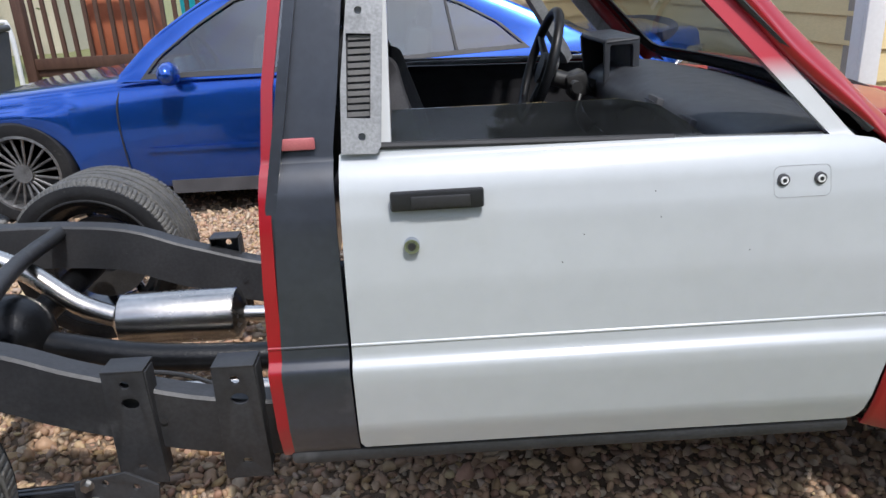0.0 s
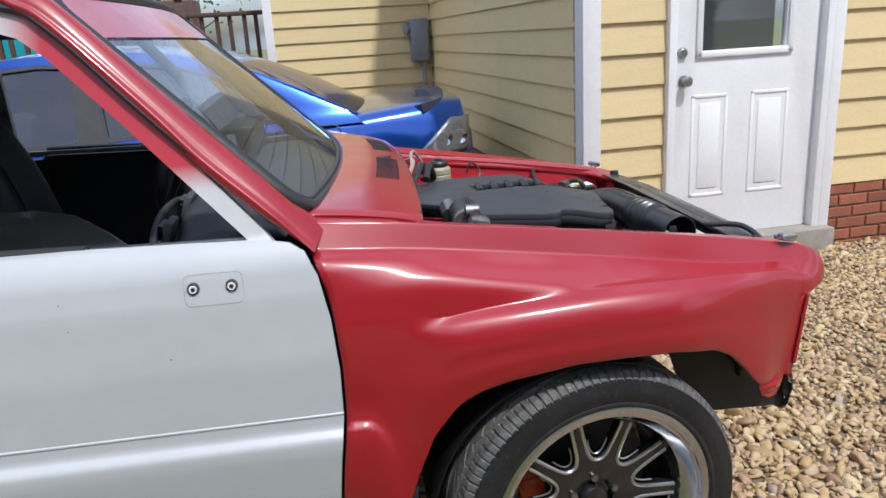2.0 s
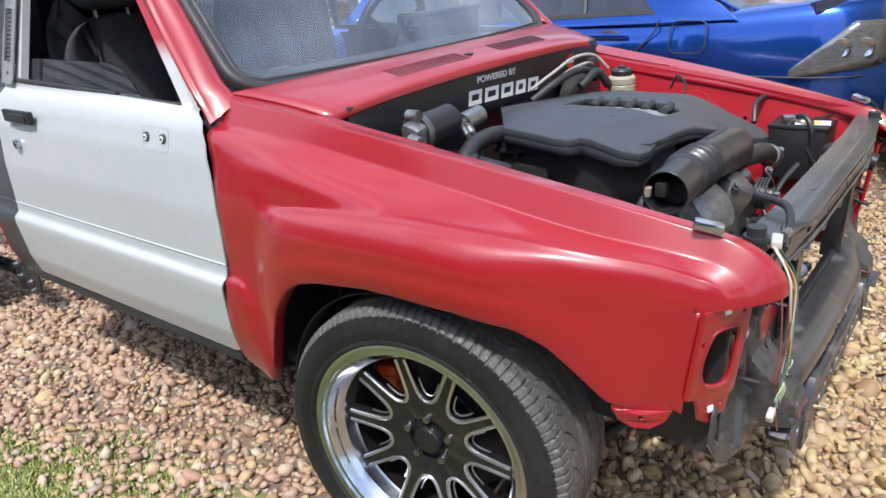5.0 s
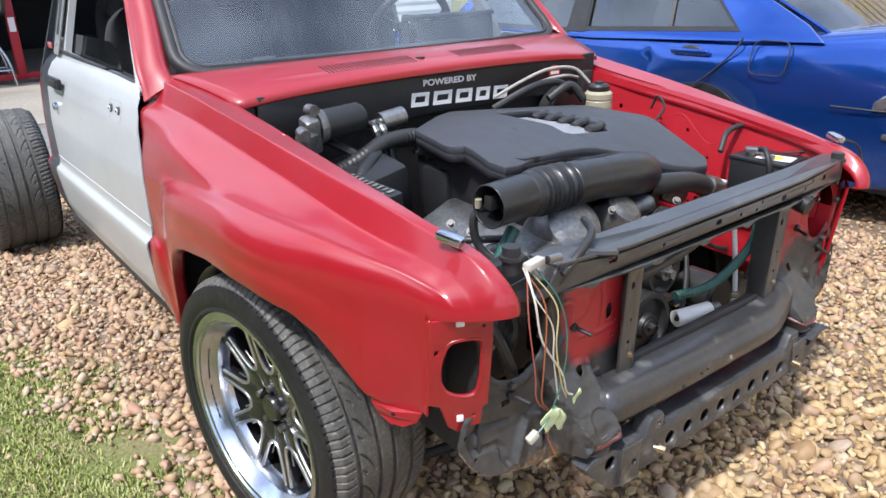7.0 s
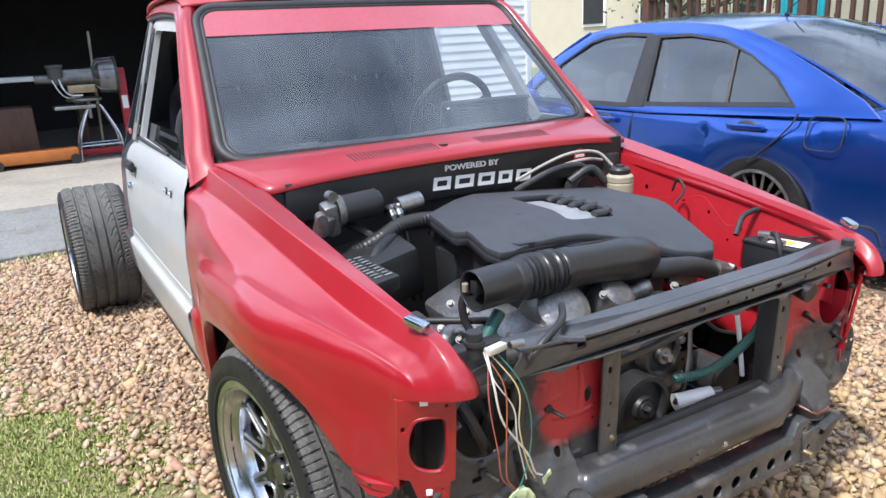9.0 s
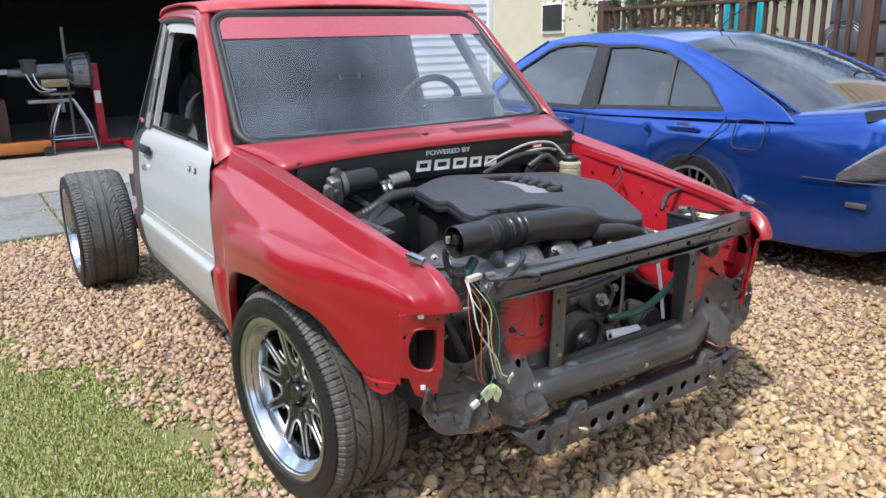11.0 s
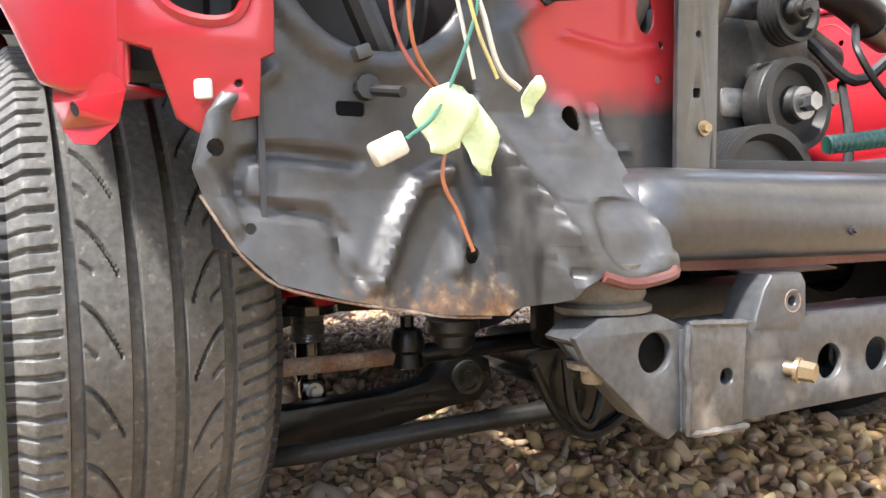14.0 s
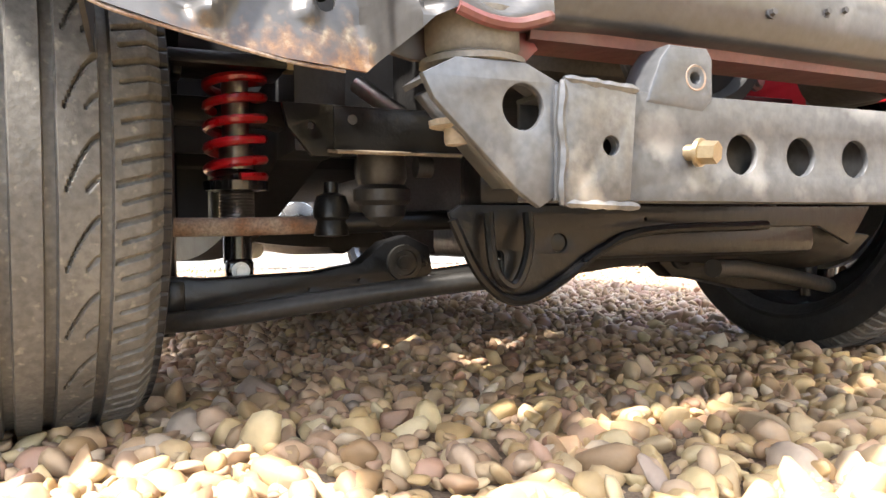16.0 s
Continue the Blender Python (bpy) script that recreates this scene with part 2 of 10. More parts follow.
M_wood = mat("brown_stained_wood", (0.10, 0.05, 0.032), 0.65, 0.0, (0.07, 0.034, 0.022), 6, 0.6, 0.2, 60, fine=0.25, stretch=(4, 4, 0.5), rnd=0.12)
# near-black colour stands in for shade inside the garage, room and far windows
M_dark = mat("unlit_interior_black", (0.03, 0.03, 0.032), 0.9, 0.0, (0.02, 0.02, 0.022), 2, 0.5)
M_teal = mat("teal_plastic", (0.02, 0.36, 0.42), 0.4, 0.0, (0.02, 0.3, 0.36), 3, 0.5)
M_metergrey = mat("grey_utility_enamel", (0.27, 0.30, 0.33), 0.5, 0.2, (0.22, 0.25, 0.28), 6, 0.5, 0.05, 80)
G_clear = glassy("clear_glass", (0.93, 0.96, 0.95))
# blue-grey film paints sky reflection onto the pane along with its dust
G_screen = glassy("dusty_sky_hazed_windscreen", (0.80, 0.86, 0.88), 0.02, 0.065, (0.36, 0.44, 0.55), 0.11)
G_tint = glassy("tinted_glass", (0.34, 0.38, 0.38), 0.02, 0.02, gloss=0.035)
M_band = mat("faded_red_sunstrip", (0.40, 0.075, 0.10), 0.35, 0.0, (0.34, 0.065, 0.085), 5, 0.5, coat=0.5, fine=0.1)


# ---- mesh helpers ----
def mesh_of(name, bm, material, smooth=True, angle=35):
    bmesh.ops.recalc_face_normals(bm, faces=bm.faces)
    me = bpy.data.meshes.new(name)
    bm.to_mesh(me)
    bm.free()
    finish(me, material, smooth, angle)
    return me


def finish(me, material, smooth=True, angle=35):
    if material:
        me.materials.append(material)
    if smooth:
        me.shade_smooth()
        me.set_sharp_from_angle(angle=radians(angle))


def part(name, bm, material, parent=None, label="", smooth=True, angle=35):
    me = bm if isinstance(bm, bpy.types.Mesh) else mesh_of(name, bm, material, smooth, angle)
    ob = new(name, me)
    if parent:
        ob.parent = parent
    if label:
        tagged(ob, label)
    return ob


def thing(name, label, category, group="", kind="", m=None):
    ob = new(name)
    ob.empty_display_size = 0.1
    if m is not None:
        ob.matrix_world = m
    return tagged(ob, label, category, group, kind)


def BM():
    return bmesh.new()


def box(bm, c, s, bev=0.0, rot=None, seg=2):
    """A box at centre c of size s, with rounded edges; rot is a 3x3 or Euler degrees."""
    m = Matrix.Translation(c)
    if rot is not None:
        m = m @ (rot.to_4x4() if isinstance(rot, Matrix) else Euler([radians(a) for a in rot]).to_matrix().to_4x4())
    r = bmesh.ops.create_cube(bm, size=1.0, matrix=m @ Matrix.Diagonal((*s, 1)))
    if bev > 0:
        es = list({e for v in r["verts"] for e in v.link_edges})
        bmesh.ops.bevel(bm, geom=es, offset=bev, segments=seg, profile=0.5, affect="EDGES")
    return bm


def cyl(bm, a, b, r, r2=None, seg=20, caps=True):
    a, b = Vector(a), Vector(b)
    d = b - a
    m = Matrix.Translation((a + b) / 2) @ d.to_track_quat("Z", "Y").to_matrix().to_4x4()
    bmesh.ops.create_cone(bm, cap_ends=caps, segments=seg, radius1=r, radius2=r if r2 is None else r2, depth=d.length, matrix=m)
    return bm


def smooth_path(pts, n=6):
    """Catmull-Rom points through pts."""
    P = np.array(pts, float)
    Q = np.vstack([2 * P[0] - P[1], P, 2 * P[-1] - P[-2]])
    out = []
    for i in range(1, len(Q) - 2):
        for k in range(n):
            t = k / n
            p0, p1, p2, p3 = Q[i - 1], Q[i], Q[i + 1], Q[i + 2]
            out.append(0.5 * (2 * p1 + (p2 - p0) * t + (2 * p0 - 5 * p1 + 4 * p2 - p3) * t * t + (3 * p1 - p0 - 3 * p2 + p3) * t ** 3))
    out.append(P[-1])
    return np.array(out)


def tube(bm, pts, r, seg=10, n=6, closed=False, radii=None, caps=True):
    """A round tube along a smooth path."""
    P = smooth_path(pts, n) if n > 1 else np.array(pts, float)
    K = len(P)
    R = np.full(K, r) if radii is None else np.interp(np.linspace(0, 1, K), np.linspace(0, 1, len(radii)), radii)
    up = Vector((0.013, 0.02, 1.0))
    rings = []
    for i in range(K):
        d = Vector(P[min(i + 1, K - 1)] - P[max(i - 1, 0)]).normalized()
        x = d.cross(up)
        if x.length < 1e-3:
            x = d.cross(Vector((1, 0, 0)))
        x.normalize()
        y = x.cross(d).normalized()
        up = y
        rings.append([bm.verts.new(Vector(P[i]) + (x * math.cos(a) + y * math.sin(a)) * R[i]) for a in np.linspace(0, 2 * math.pi, seg, endpoint=False)])
    for i in range(K - 1):
        for j in range(seg):
            bm.faces.new((rings[i][j], rings[i][(j + 1) % seg], rings[i + 1][(j + 1) % seg], rings[i + 1][j]))
    if caps:
        bm.faces.new(rings[0])
        bm.faces.new(rings[-1])
    return bm


def sweep(bm, pts, prof, n=6, up=(0, 0, 1)):
    """A profile [(side, up)] carried along a smooth path, closed round and at the ends."""
    P = smooth_path(pts, n) if n > 1 else np.array(pts, float)
    K, rings = len(P), []
    for i in range(K):
        d = Vector(P[min(i + 1, K - 1)] - P[max(i - 1, 0)]).normalized()
        x = d.cross(Vector(up)).normalized()
        y = x.cross(d).normalized()
        rings.append([bm.verts.new(Vector(P[i]) + x * a + y * b) for a, b in prof])
    m = len(prof)
    for i in range(K - 1):
        for j in range(m):
            bm.faces.new((rings[i][j], rings[i][(j + 1) % m], rings[i + 1][(j + 1) % m], rings[i + 1][j]))
    bm.faces.new(rings[0])
    bm.faces.new(rings[-1])
    return bm


def grid(bm, P, close_u=False, close_v=False):
    """Faces over an array of points P[u][v]."""
    P = np.asarray(P, float)
    U, V = P.shape[:2]
    vs = [[bm.verts.new(P[i, j]) for j in range(V)] for i in range(U)]
    for i in range(U if close_u else U - 1):
        for j in range(V if close_v else V - 1):
            q = [vs[i][j], vs[i][(j + 1) % V], vs[(i + 1) % U][(j + 1) % V], vs[(i + 1) % U][j]]
            bm.faces.new(q)
    return bm


def loft(sections, nu=6, nv=4):
    """Dense smooth points through rows of control points."""
    A = np.array(sections, float)
    A = np.array([smooth_path(row, nv) for row in A])
    A = np.array([smooth_path(A[:, j], nu) for j in range(A.shape[1])]).transpose(1, 0, 2)
    return A


def lathe(bm, prof, axis="y", seg=48, centre=(0, 0, 0)):
    """Turns [(radius, along)] about an axis through the centre."""
    c = np.array(centre, float)
    P = []
    for a in np.linspace(0, 2 * math.pi, seg, endpoint=False):
        ca, sa = math.cos(a), math.sin(a)
        row = []
        for r, h in prof:
            v = {"y": (r * ca, h, r * sa), "x": (h, r * ca, r * sa), "z": (r * ca, r * sa, h)}[axis]
            row.append(c + v)
        P.append(row)
    return grid(bm, P, close_u=True)


def thicken(ob, t, offset=-1.0):
    s = ob.modifiers.new("thickness", "SOLIDIFY")
    s.thickness, s.offset = t, offset
    return ob


def rounded(x0, y0, x1, y1, r, n=5):
    out = []
    for cx, cy, a0 in ((x1 - r, y1 - r, 0), (x0 + r, y1 - r, 90), (x0 + r, y0 + r, 180), (x1 - r, y0 + r, 270)):
        for k in range(n + 1):
            a = radians(a0 + 90 * k / n)
            out.append((cx + r * math.cos(a), cy + r * math.sin(a)))
    return out


def disc(cx, cy, r, n=20, sx=1.0):
    return [(cx + r * sx * math.cos(2 * math.pi * k / n), cy + r * math.sin(2 * math.pi * k / n)) for k in range(n)]


def plate(outline, holes=(), thick=0.003, to=None, bevel=0.0):
    """A flat sheet with holes cut through; `to` maps (u, v, w) to space. Returns a bmesh."""
    cu = bpy.data.curves.new("sheet", "CURVE")
    cu.dimensions, cu.fill_mode, cu.extrude = "2D", "BOTH", thick / 2
    cu.bevel_depth, cu.bevel_resolution = bevel, 1
    for ring in (outline, *holes):
        sp = cu.splines.new("POLY")
        sp.points.add(len(ring) - 1)
        for p, (u, v) in zip(sp.points, ring):
            p.co = (u, v, 0, 1)
        sp.use_cyclic_u = True
    ob = bpy.data.objects.new("sheet", cu)
    me = bpy.data.meshes.new_from_object(ob)
    bpy.data.objects.remove(ob)
    bm = bmesh.new()
    bm.from_mesh(me)
    bpy.data.meshes.remove(me)
    bmesh.ops.remove_doubles(bm, verts=bm.verts, dist=1e-5)
    if to:
        for v in bm.verts:
            v.co = Vector(to(*v.co))
    return bm


def facing_x(x):
    """Maps a sheet to the plane of that x: u is y, v is z."""
    return lambda u, v, w: (x + w, u, v)


def facing_y(y):
    return lambda u, v, w: (u, y + w, v)


def words(text, size, thick=0.0006):
    """A text as a flat mesh with its lower left corner at the origin."""
    cu = bpy.data.curves.new("text", "FONT")
    cu.body, cu.size, cu.extrude, cu.offset = text, size, thick, size * 0.028
    ob = bpy.data.objects.new("text", cu)
    me = bpy.data.meshes.new_from_object(ob)
    bpy.data.objects.remove(ob)
    bm = bmesh.new()
    bm.from_mesh(me)
    return bm


def shift(bm, m):
    bmesh.ops.transform(bm, matrix=m, verts=bm.verts)
    return bm


def join(a, b):
    """Adds bmesh b to a."""
    me = bpy.data.meshes.new("t")
    b.to_mesh(me)
    b.free()
    a.from_mesh(me)
    bpy.data.meshes.remove(me)
    return a


def bolt(bm, p, axis, r=0.008, h=0.006):
    p, axis = Vector(p), Vector(axis).normalized()
    cyl(bm, p, p + axis * 0.0015, r * 1.5, seg=14)
    cyl(bm, p, p + axis * h, r, seg=6)
    return bm
M_alu_dark = mat("oily_cast_iron", (0.030, 0.030, 0.031), 0.42, 0.3, (0.06, 0.059, 0.058), 14, 0.6, 0.2, 90, fine=0.3)
M_ivory = mat("ivory_plastic", (0.40, 0.39, 0.35), 0.45, 0.0, (0.6, 0.58, 0.48), 30, 0.5)
M_wire_w = mat("white_wire", (0.58, 0.55, 0.48), 0.4, 0.0, (0.65, 0.62, 0.55), 30, 0.5)
M_wire_o = mat("brown_wire", (0.30, 0.11, 0.05), 0.4, 0.0, (0.34, 0.1, 0.04), 30, 0.5)
M_wire_r = mat("dull_red_wire", (0.36, 0.10, 0.08), 0.4, 0.0, (0.3, 0.08, 0.06), 30, 0.5)
M_wire_g = mat("green_wire", (0.045, 0.13, 0.11), 0.4, 0.0, (0.05, 0.18, 0.13), 30, 0.5)
M_wire_y = mat("yellow_wire", (0.42, 0.39, 0.26), 0.4, 0.0, (0.55, 0.46, 0.13), 30, 0.5)
M_tape = mat("pale_green_tape", (0.60, 0.70, 0.42), 0.55, 0.0, (0.5, 0.62, 0.34), 25, 0.5, 0.1, 90)
M_mount = mat("grimy_mount_rubber", (0.11, 0.10, 0.085), 0.6, 0.1, (0.17, 0.15, 0.12), 20, 0.6, fine=0.25, dirt=(0.18, 0.11, 0.06), dirt_scale=18)
M_greenhose = mat("green_vacuum_hose", (0.022, 0.095, 0.078), 0.4, 0.0, (0.016, 0.075, 0.060), 20, 0.5)
M_tan = mat("yellowed_reservoir", (0.38, 0.34, 0.24), 0.4, 0.0, (0.30, 0.27, 0.19), 12, 0.5)
M_white_vinyl = mat("white_vinyl", (0.82, 0.82, 0.82), 0.4, 0.0, (0.78, 0.78, 0.78), 9, 0.5)
M_yellow = mat("yellow_label", (0.75, 0.66, 0.12), 0.5, 0.0, (0.65, 0.57, 0.1), 20, 0.5)
M_badge = mat("silver_badge", (0.50, 0.50, 0.51), 0.35, 0.6, (0.42, 0.42, 0.43), 20, 0.5)


def apron_paint():
    """Black overspray with a soft-edged patch of bare red paint left beside the radiator opening."""
    m = mat("overspray_apron", (0.030, 0.0305, 0.033), 0.42, 0.0, (0.064, 0.063, 0.062), 6, 0.6, 0.1, 70, fine=0.25, dirt=(0.13, 0.127, 0.122), dirt_scale=8, dirt_at=(0.62, 0.82))
    N, L = m.node_tree.nodes, m.node_tree.links
    b = N["Principled BSDF"]
    old = b.inputs["Base Color"].links[0].from_socket
    tc, sp, ns = N.new("ShaderNodeTexCoord"), N.new("ShaderNodeSeparateXYZ"), N.new("ShaderNodeTexNoise")
    L.new(tc.outputs["Object"], sp.inputs[0])
    L.new(tc.outputs["Object"], ns.inputs["Vector"])
    ns.inputs["Scale"].default_value = 14

    def mth(op, a, c):
        n = N.new("ShaderNodeMath")
        n.operation = op
        for sock, v in zip(n.inputs, (a, c)):
            if isinstance(v, (int, float)):
                sock.default_value = v
            else:
                L.new(v, sock)
        return n.outputs[0]
    ay = mth("ABSOLUTE", sp.outputs[1], 0)
    dy = mth("DIVIDE", mth("SUBTRACT", ay, 0.305), 0.105)
    dz = mth("DIVIDE", mth("SUBTRACT", sp.outputs[2], 0.632), 0.125)
    d = mth("ADD", mth("POWER", mth("ABSOLUTE", dy, 0), 3.0), mth("POWER", mth("ABSOLUTE", dz, 0), 3.0))
    d = mth("ADD", d, mth("MULTIPLY", mth("SUBTRACT", ns.outputs["Fac"], 0.5), 1.6))
    r = N.new("ShaderNodeMapRange")
    r.inputs["From Min"].default_value, r.inputs["From Max"].default_value = 1.15, 0.5
    L.new(d, r.inputs["Value"])
    x = N.new("ShaderNodeMix")
    x.data_type = "RGBA"
    x.inputs[7].default_value = (0.40, 0.025, 0.03, 1)
    # the far panel kept most of its red, black only towards its foot
    far = mth("ADD", mth("MULTIPLY", mth("SUBTRACT", sp.outputs[2], 0.545), 16.0), mth("MULTIPLY", mth("SUBTRACT", ns.outputs["Fac"], 0.5), 1.8))
    far = mth("MULTIPLY", mth("MINIMUM", mth("MAXIMUM", far, 0.0), 1.0), mth("GREATER_THAN", sp.outputs[1], 0.0))
    L.new(mth("MAXIMUM", r.outputs[0], far), x.inputs[0])
    L.new(old, x.inputs[6])
    n2 = N.new("ShaderNodeTexNoise")
    n2.inputs["Scale"].default_value, n2.inputs["Detail"].default_value = 110, 10
    L.new(tc.outputs["Object"], n2.inputs["Vector"])
    low = mth("ADD", mth("ADD", mth("MULTIPLY", mth("SUBTRACT", 0.390, sp.outputs[2]), 26.0), mth("MULTIPLY", mth("SUBTRACT", n2.outputs["Fac"], 0.5), 2.2)), mth("MULTIPLY", mth("SUBTRACT", ns.outputs["Fac"], 0.5), 2.0))
    low = mth("SUBTRACT", low, mth("MULTIPLY", mth("MAXIMUM", mth("SUBTRACT", 0.435, ay), 0.0), 60.0))
    lr = N.new("ShaderNodeMapRange")
    lr.inputs["From Min"].default_value, lr.inputs["From Max"].default_value = 0.1, 1.1
    L.new(low, lr.inputs["Value"])
    n3 = N.new("ShaderNodeTexNoise")
    n3.inputs["Scale"].default_value, n3.inputs["Detail"].default_value, n3.inputs["Roughness"].default_value = 42, 6, 0.75
    L.new(tc.outputs["Object"], n3.inputs["Vector"])
    rc = N.new("ShaderNodeValToRGB")
    rc.color_ramp.elements[0].position, rc.color_ramp.elements[0].color = 0.36, (0.050, 0.022, 0.012, 1)
    rc.color_ramp.elements[1].position, rc.color_ramp.elements[1].color = 0.68, (0.30, 0.25, 0.18, 1)
    for at_, c_ in ((0.45, (0.085, 0.040, 0.020, 1)), (0.53, (0.15, 0.080, 0.035, 1)), (0.60, (0.20, 0.15, 0.095, 1))):
        rc.color_ramp.elements.new(at_).color = c_
    L.new(mth("ADD", mth("MULTIPLY", n2.outputs["Fac"], 0.4), mth("MULTIPLY", n3.outputs["Fac"], 0.6)), rc.inputs[0])
    x2 = N.new("ShaderNodeMix")
    x2.data_type = "RGBA"
    L.new(lr.outputs[0], x2.inputs[0])
    L.new(x.outputs[2], x2.inputs[6])
    L.new(rc.outputs[0], x2.inputs[7])
    L.new(x2.outputs[2], b.inputs["Base Color"])
    return m


M_apron = apron_paint()
M_flange = mat("red_overspray_edge", (0.035, 0.03, 0.03), 0.4, 0.0, (0.10, 0.03, 0.03), 8, 0.6, 0.1, 70, fine=0.2, dirt=(0.32, 0.06, 0.06), dirt_scale=12, dirt_at=(0.5, 0.75))


def door_frame_paint():
    """White door frame whose screen-pillar leg was left in faded red."""
    m = mat("white_and_red_frame", (0.52, 0.53, 0.53), 0.34, 0.0, (0.47, 0.48, 0.48), 1.8, 0.5, 0.02, 200, fine=0.03)
    N, L = m.node_tree.nodes, m.node_tree.links
    b = N["Principled BSDF"]
    old = b.inputs["Base Color"].links[0].from_socket
    tc, sp, ns, ad, mr, mx = (N.new("ShaderNode" + k) for k in ("TexCoord", "SeparateXYZ", "TexNoise", "Math", "MapRange", "Mix"))
    L.new(tc.outputs["Object"], sp.inputs[0])
    L.new(tc.outputs["Object"], ns.inputs["Vector"])
    ns.inputs["Scale"].default_value = 12
    ad.operation = "MULTIPLY_ADD"
    L.new(ns.outputs["Fac"], ad.inputs[0])
    ad.inputs[1].default_value = 0.12
    up, fr = N.new("ShaderNodeMapRange"), N.new("ShaderNodeMapRange")
    L.new(sp.outputs[2], up.inputs["Value"])
    up.inputs["From Min"].default_value, up.inputs["From Max"].default_value = 1.06, 1.13
    L.new(sp.outputs[0], fr.inputs["Value"])
    fr.inputs["From Min"].default_value, fr.inputs["From Max"].default_value = -1.05, -0.93
    mu = N.new("ShaderNodeMath")
    mu.operation = "MULTIPLY"
    L.new(up.outputs[0], mu.inputs[0])
    L.new(fr.outputs[0], mu.inputs[1])
    L.new(mu.outputs[0], ad.inputs[2])
    mr.inputs["From Min"].default_value, mr.inputs["From Max"].default_value = 0.1, 0.75
    L.new(ad.outputs[0], mr.inputs["Value"])
    mx.data_type = "RGBA"
    mx.inputs[7].default_value = (0.40, 0.03, 0.045, 1)
    L.new(mr.outputs[0], mx.inputs[0])
    L.new(old, mx.inputs[6])
    L.new(mx.outputs[2], b.inputs["Base Color"])
    return m


M_frame = door_frame_paint()
M_tape_red = mat("red_sticker", (0.5, 0.06, 0.03), 0.4, 0.0, (0.42, 0.05, 0.03), 20, 0.5)
M_spoiler = mat("dusty_dark_blue", (0.03, 0.035, 0.07), 0.5, 0.0, (0.06, 0.065, 0.09), 5, 0.6, fine=0.2)
M_bark = mat("tree_bark", (0.10, 0.08, 0.06), 0.9, 0.0, (0.06, 0.05, 0.04), 12, 0.6, 0.6, 30, fine=0.3)
M_orange = mat("orange_jack_paint", (0.55, 0.18, 0.03), 0.45, 0.0, (0.45, 0.14, 0.03), 6, 0.5, fine=0.15)
M_redstand = mat("red_stand_paint", (0.42, 0.015, 0.03), 0.4, 0.0, (0.34, 0.012, 0.025), 6, 0.5)
M_beige = mat("beige_render", (0.55, 0.50, 0.38), 0.8, 0.0, (0.5, 0.45, 0.34), 2, 0.5)
M_terra = mat("terracotta_pot", (0.45, 0.14, 0.06), 0.7, 0.0, (0.38, 0.11, 0.05), 8, 0.5)
M_binm = mat("grey_bin_plastic", (0.10, 0.11, 0.13), 0.5, 0.0, (0.08, 0.09, 0.105), 5, 0.5)


def island(name, cols, rough=0.7, bump=0.3, bscale=90):
    """A stuff material: each loose piece takes its own shade from the list."""
    m = bpy.data.materials.new(name)
    m.use_nodes = True
    N, L = m.node_tree.nodes, m.node_tree.links
    b = N["Principled BSDF"]
    ge, rp, tc, ns = N.new("ShaderNodeNewGeometry"), N.new("ShaderNodeValToRGB"), N.new("ShaderNodeTexCoord"), N.new("ShaderNodeTexNoise")
    el = rp.color_ramp.elements
    el[0].position, el[0].color = 0.0, rgb(cols[0])
    el[1].position, el[1].color = 1.0, rgb(cols[-1])
    for k, c in enumerate(cols[1:-1]):
        e = el.new((k + 1) / (len(cols) - 1))
        e.color = rgb(c)
    L.new(ge.outputs["Random Per Island"], rp.inputs[0])
    ns.inputs["Scale"].default_value, ns.inputs["Detail"].default_value = bscale, 5
    L.new(tc.outputs["Object"], ns.inputs["Vector"])
    mr = N.new("ShaderNodeMapRange")
    mr.inputs["To Min"].default_value, mr.inputs["To Max"].default_value = 0.72, 1.18
    L.new(ns.outputs["Fac"], mr.inputs["Value"])
    hs = N.new("ShaderNodeHueSaturation")
    L.new(mr.outputs[0], hs.inputs["Value"])
    L.new(rp.outputs[0], hs.inputs["Color"])
    L.new(hs.outputs[0], b.inputs["Base Color"])
    b.inputs["Roughness"].default_value = rough
    if bump:
        bp = N.new("ShaderNodeBump")
        bp.inputs["Strength"].default_value, bp.inputs["Distance"].default_value = bump, 0.003
        L.new(ns.outputs["Fac"], bp.inputs["Height"])
        L.new(bp.outputs[0], b.inputs["Normal"])
    return m


M_pebble = island("river_pebbles", [(0.38, 0.235, 0.145), (0.46, 0.325, 0.20), (0.30, 0.19, 0.13), (0.49, 0.36, 0.21), (0.40, 0.245, 0.15), (0.52, 0.42, 0.30), (0.33, 0.25, 0.20), (0.46, 0.32, 0.18), (0.25, 0.135, 0.09), (0.43, 0.295, 0.175), (0.38, 0.22, 0.15), (0.49, 0.385, 0.26), (0.36, 0.215, 0.135)], 0.62, 0.35, 60)
M_pebble_tan = island("tan_pebbles", [(0.41, 0.275, 0.13), (0.47, 0.34, 0.17), (0.32, 0.21, 0.11), (0.50, 0.385, 0.20), (0.54, 0.44, 0.27), (0.44, 0.305, 0.14), (0.27, 0.165, 0.085), (0.37, 0.275, 0.17), (0.48, 0.355, 0.19), (0.40, 0.265, 0.145)], 0.62, 0.35, 60)
M_blade = island("grass_blades", [(0.20, 0.27, 0.05), (0.31, 0.36, 0.09), (0.25, 0.33, 0.06), (0.44, 0.40, 0.17), (0.16, 0.23, 0.045), (0.52, 0.44, 0.25), (0.13, 0.19, 0.04)], 0.6, 0.0)
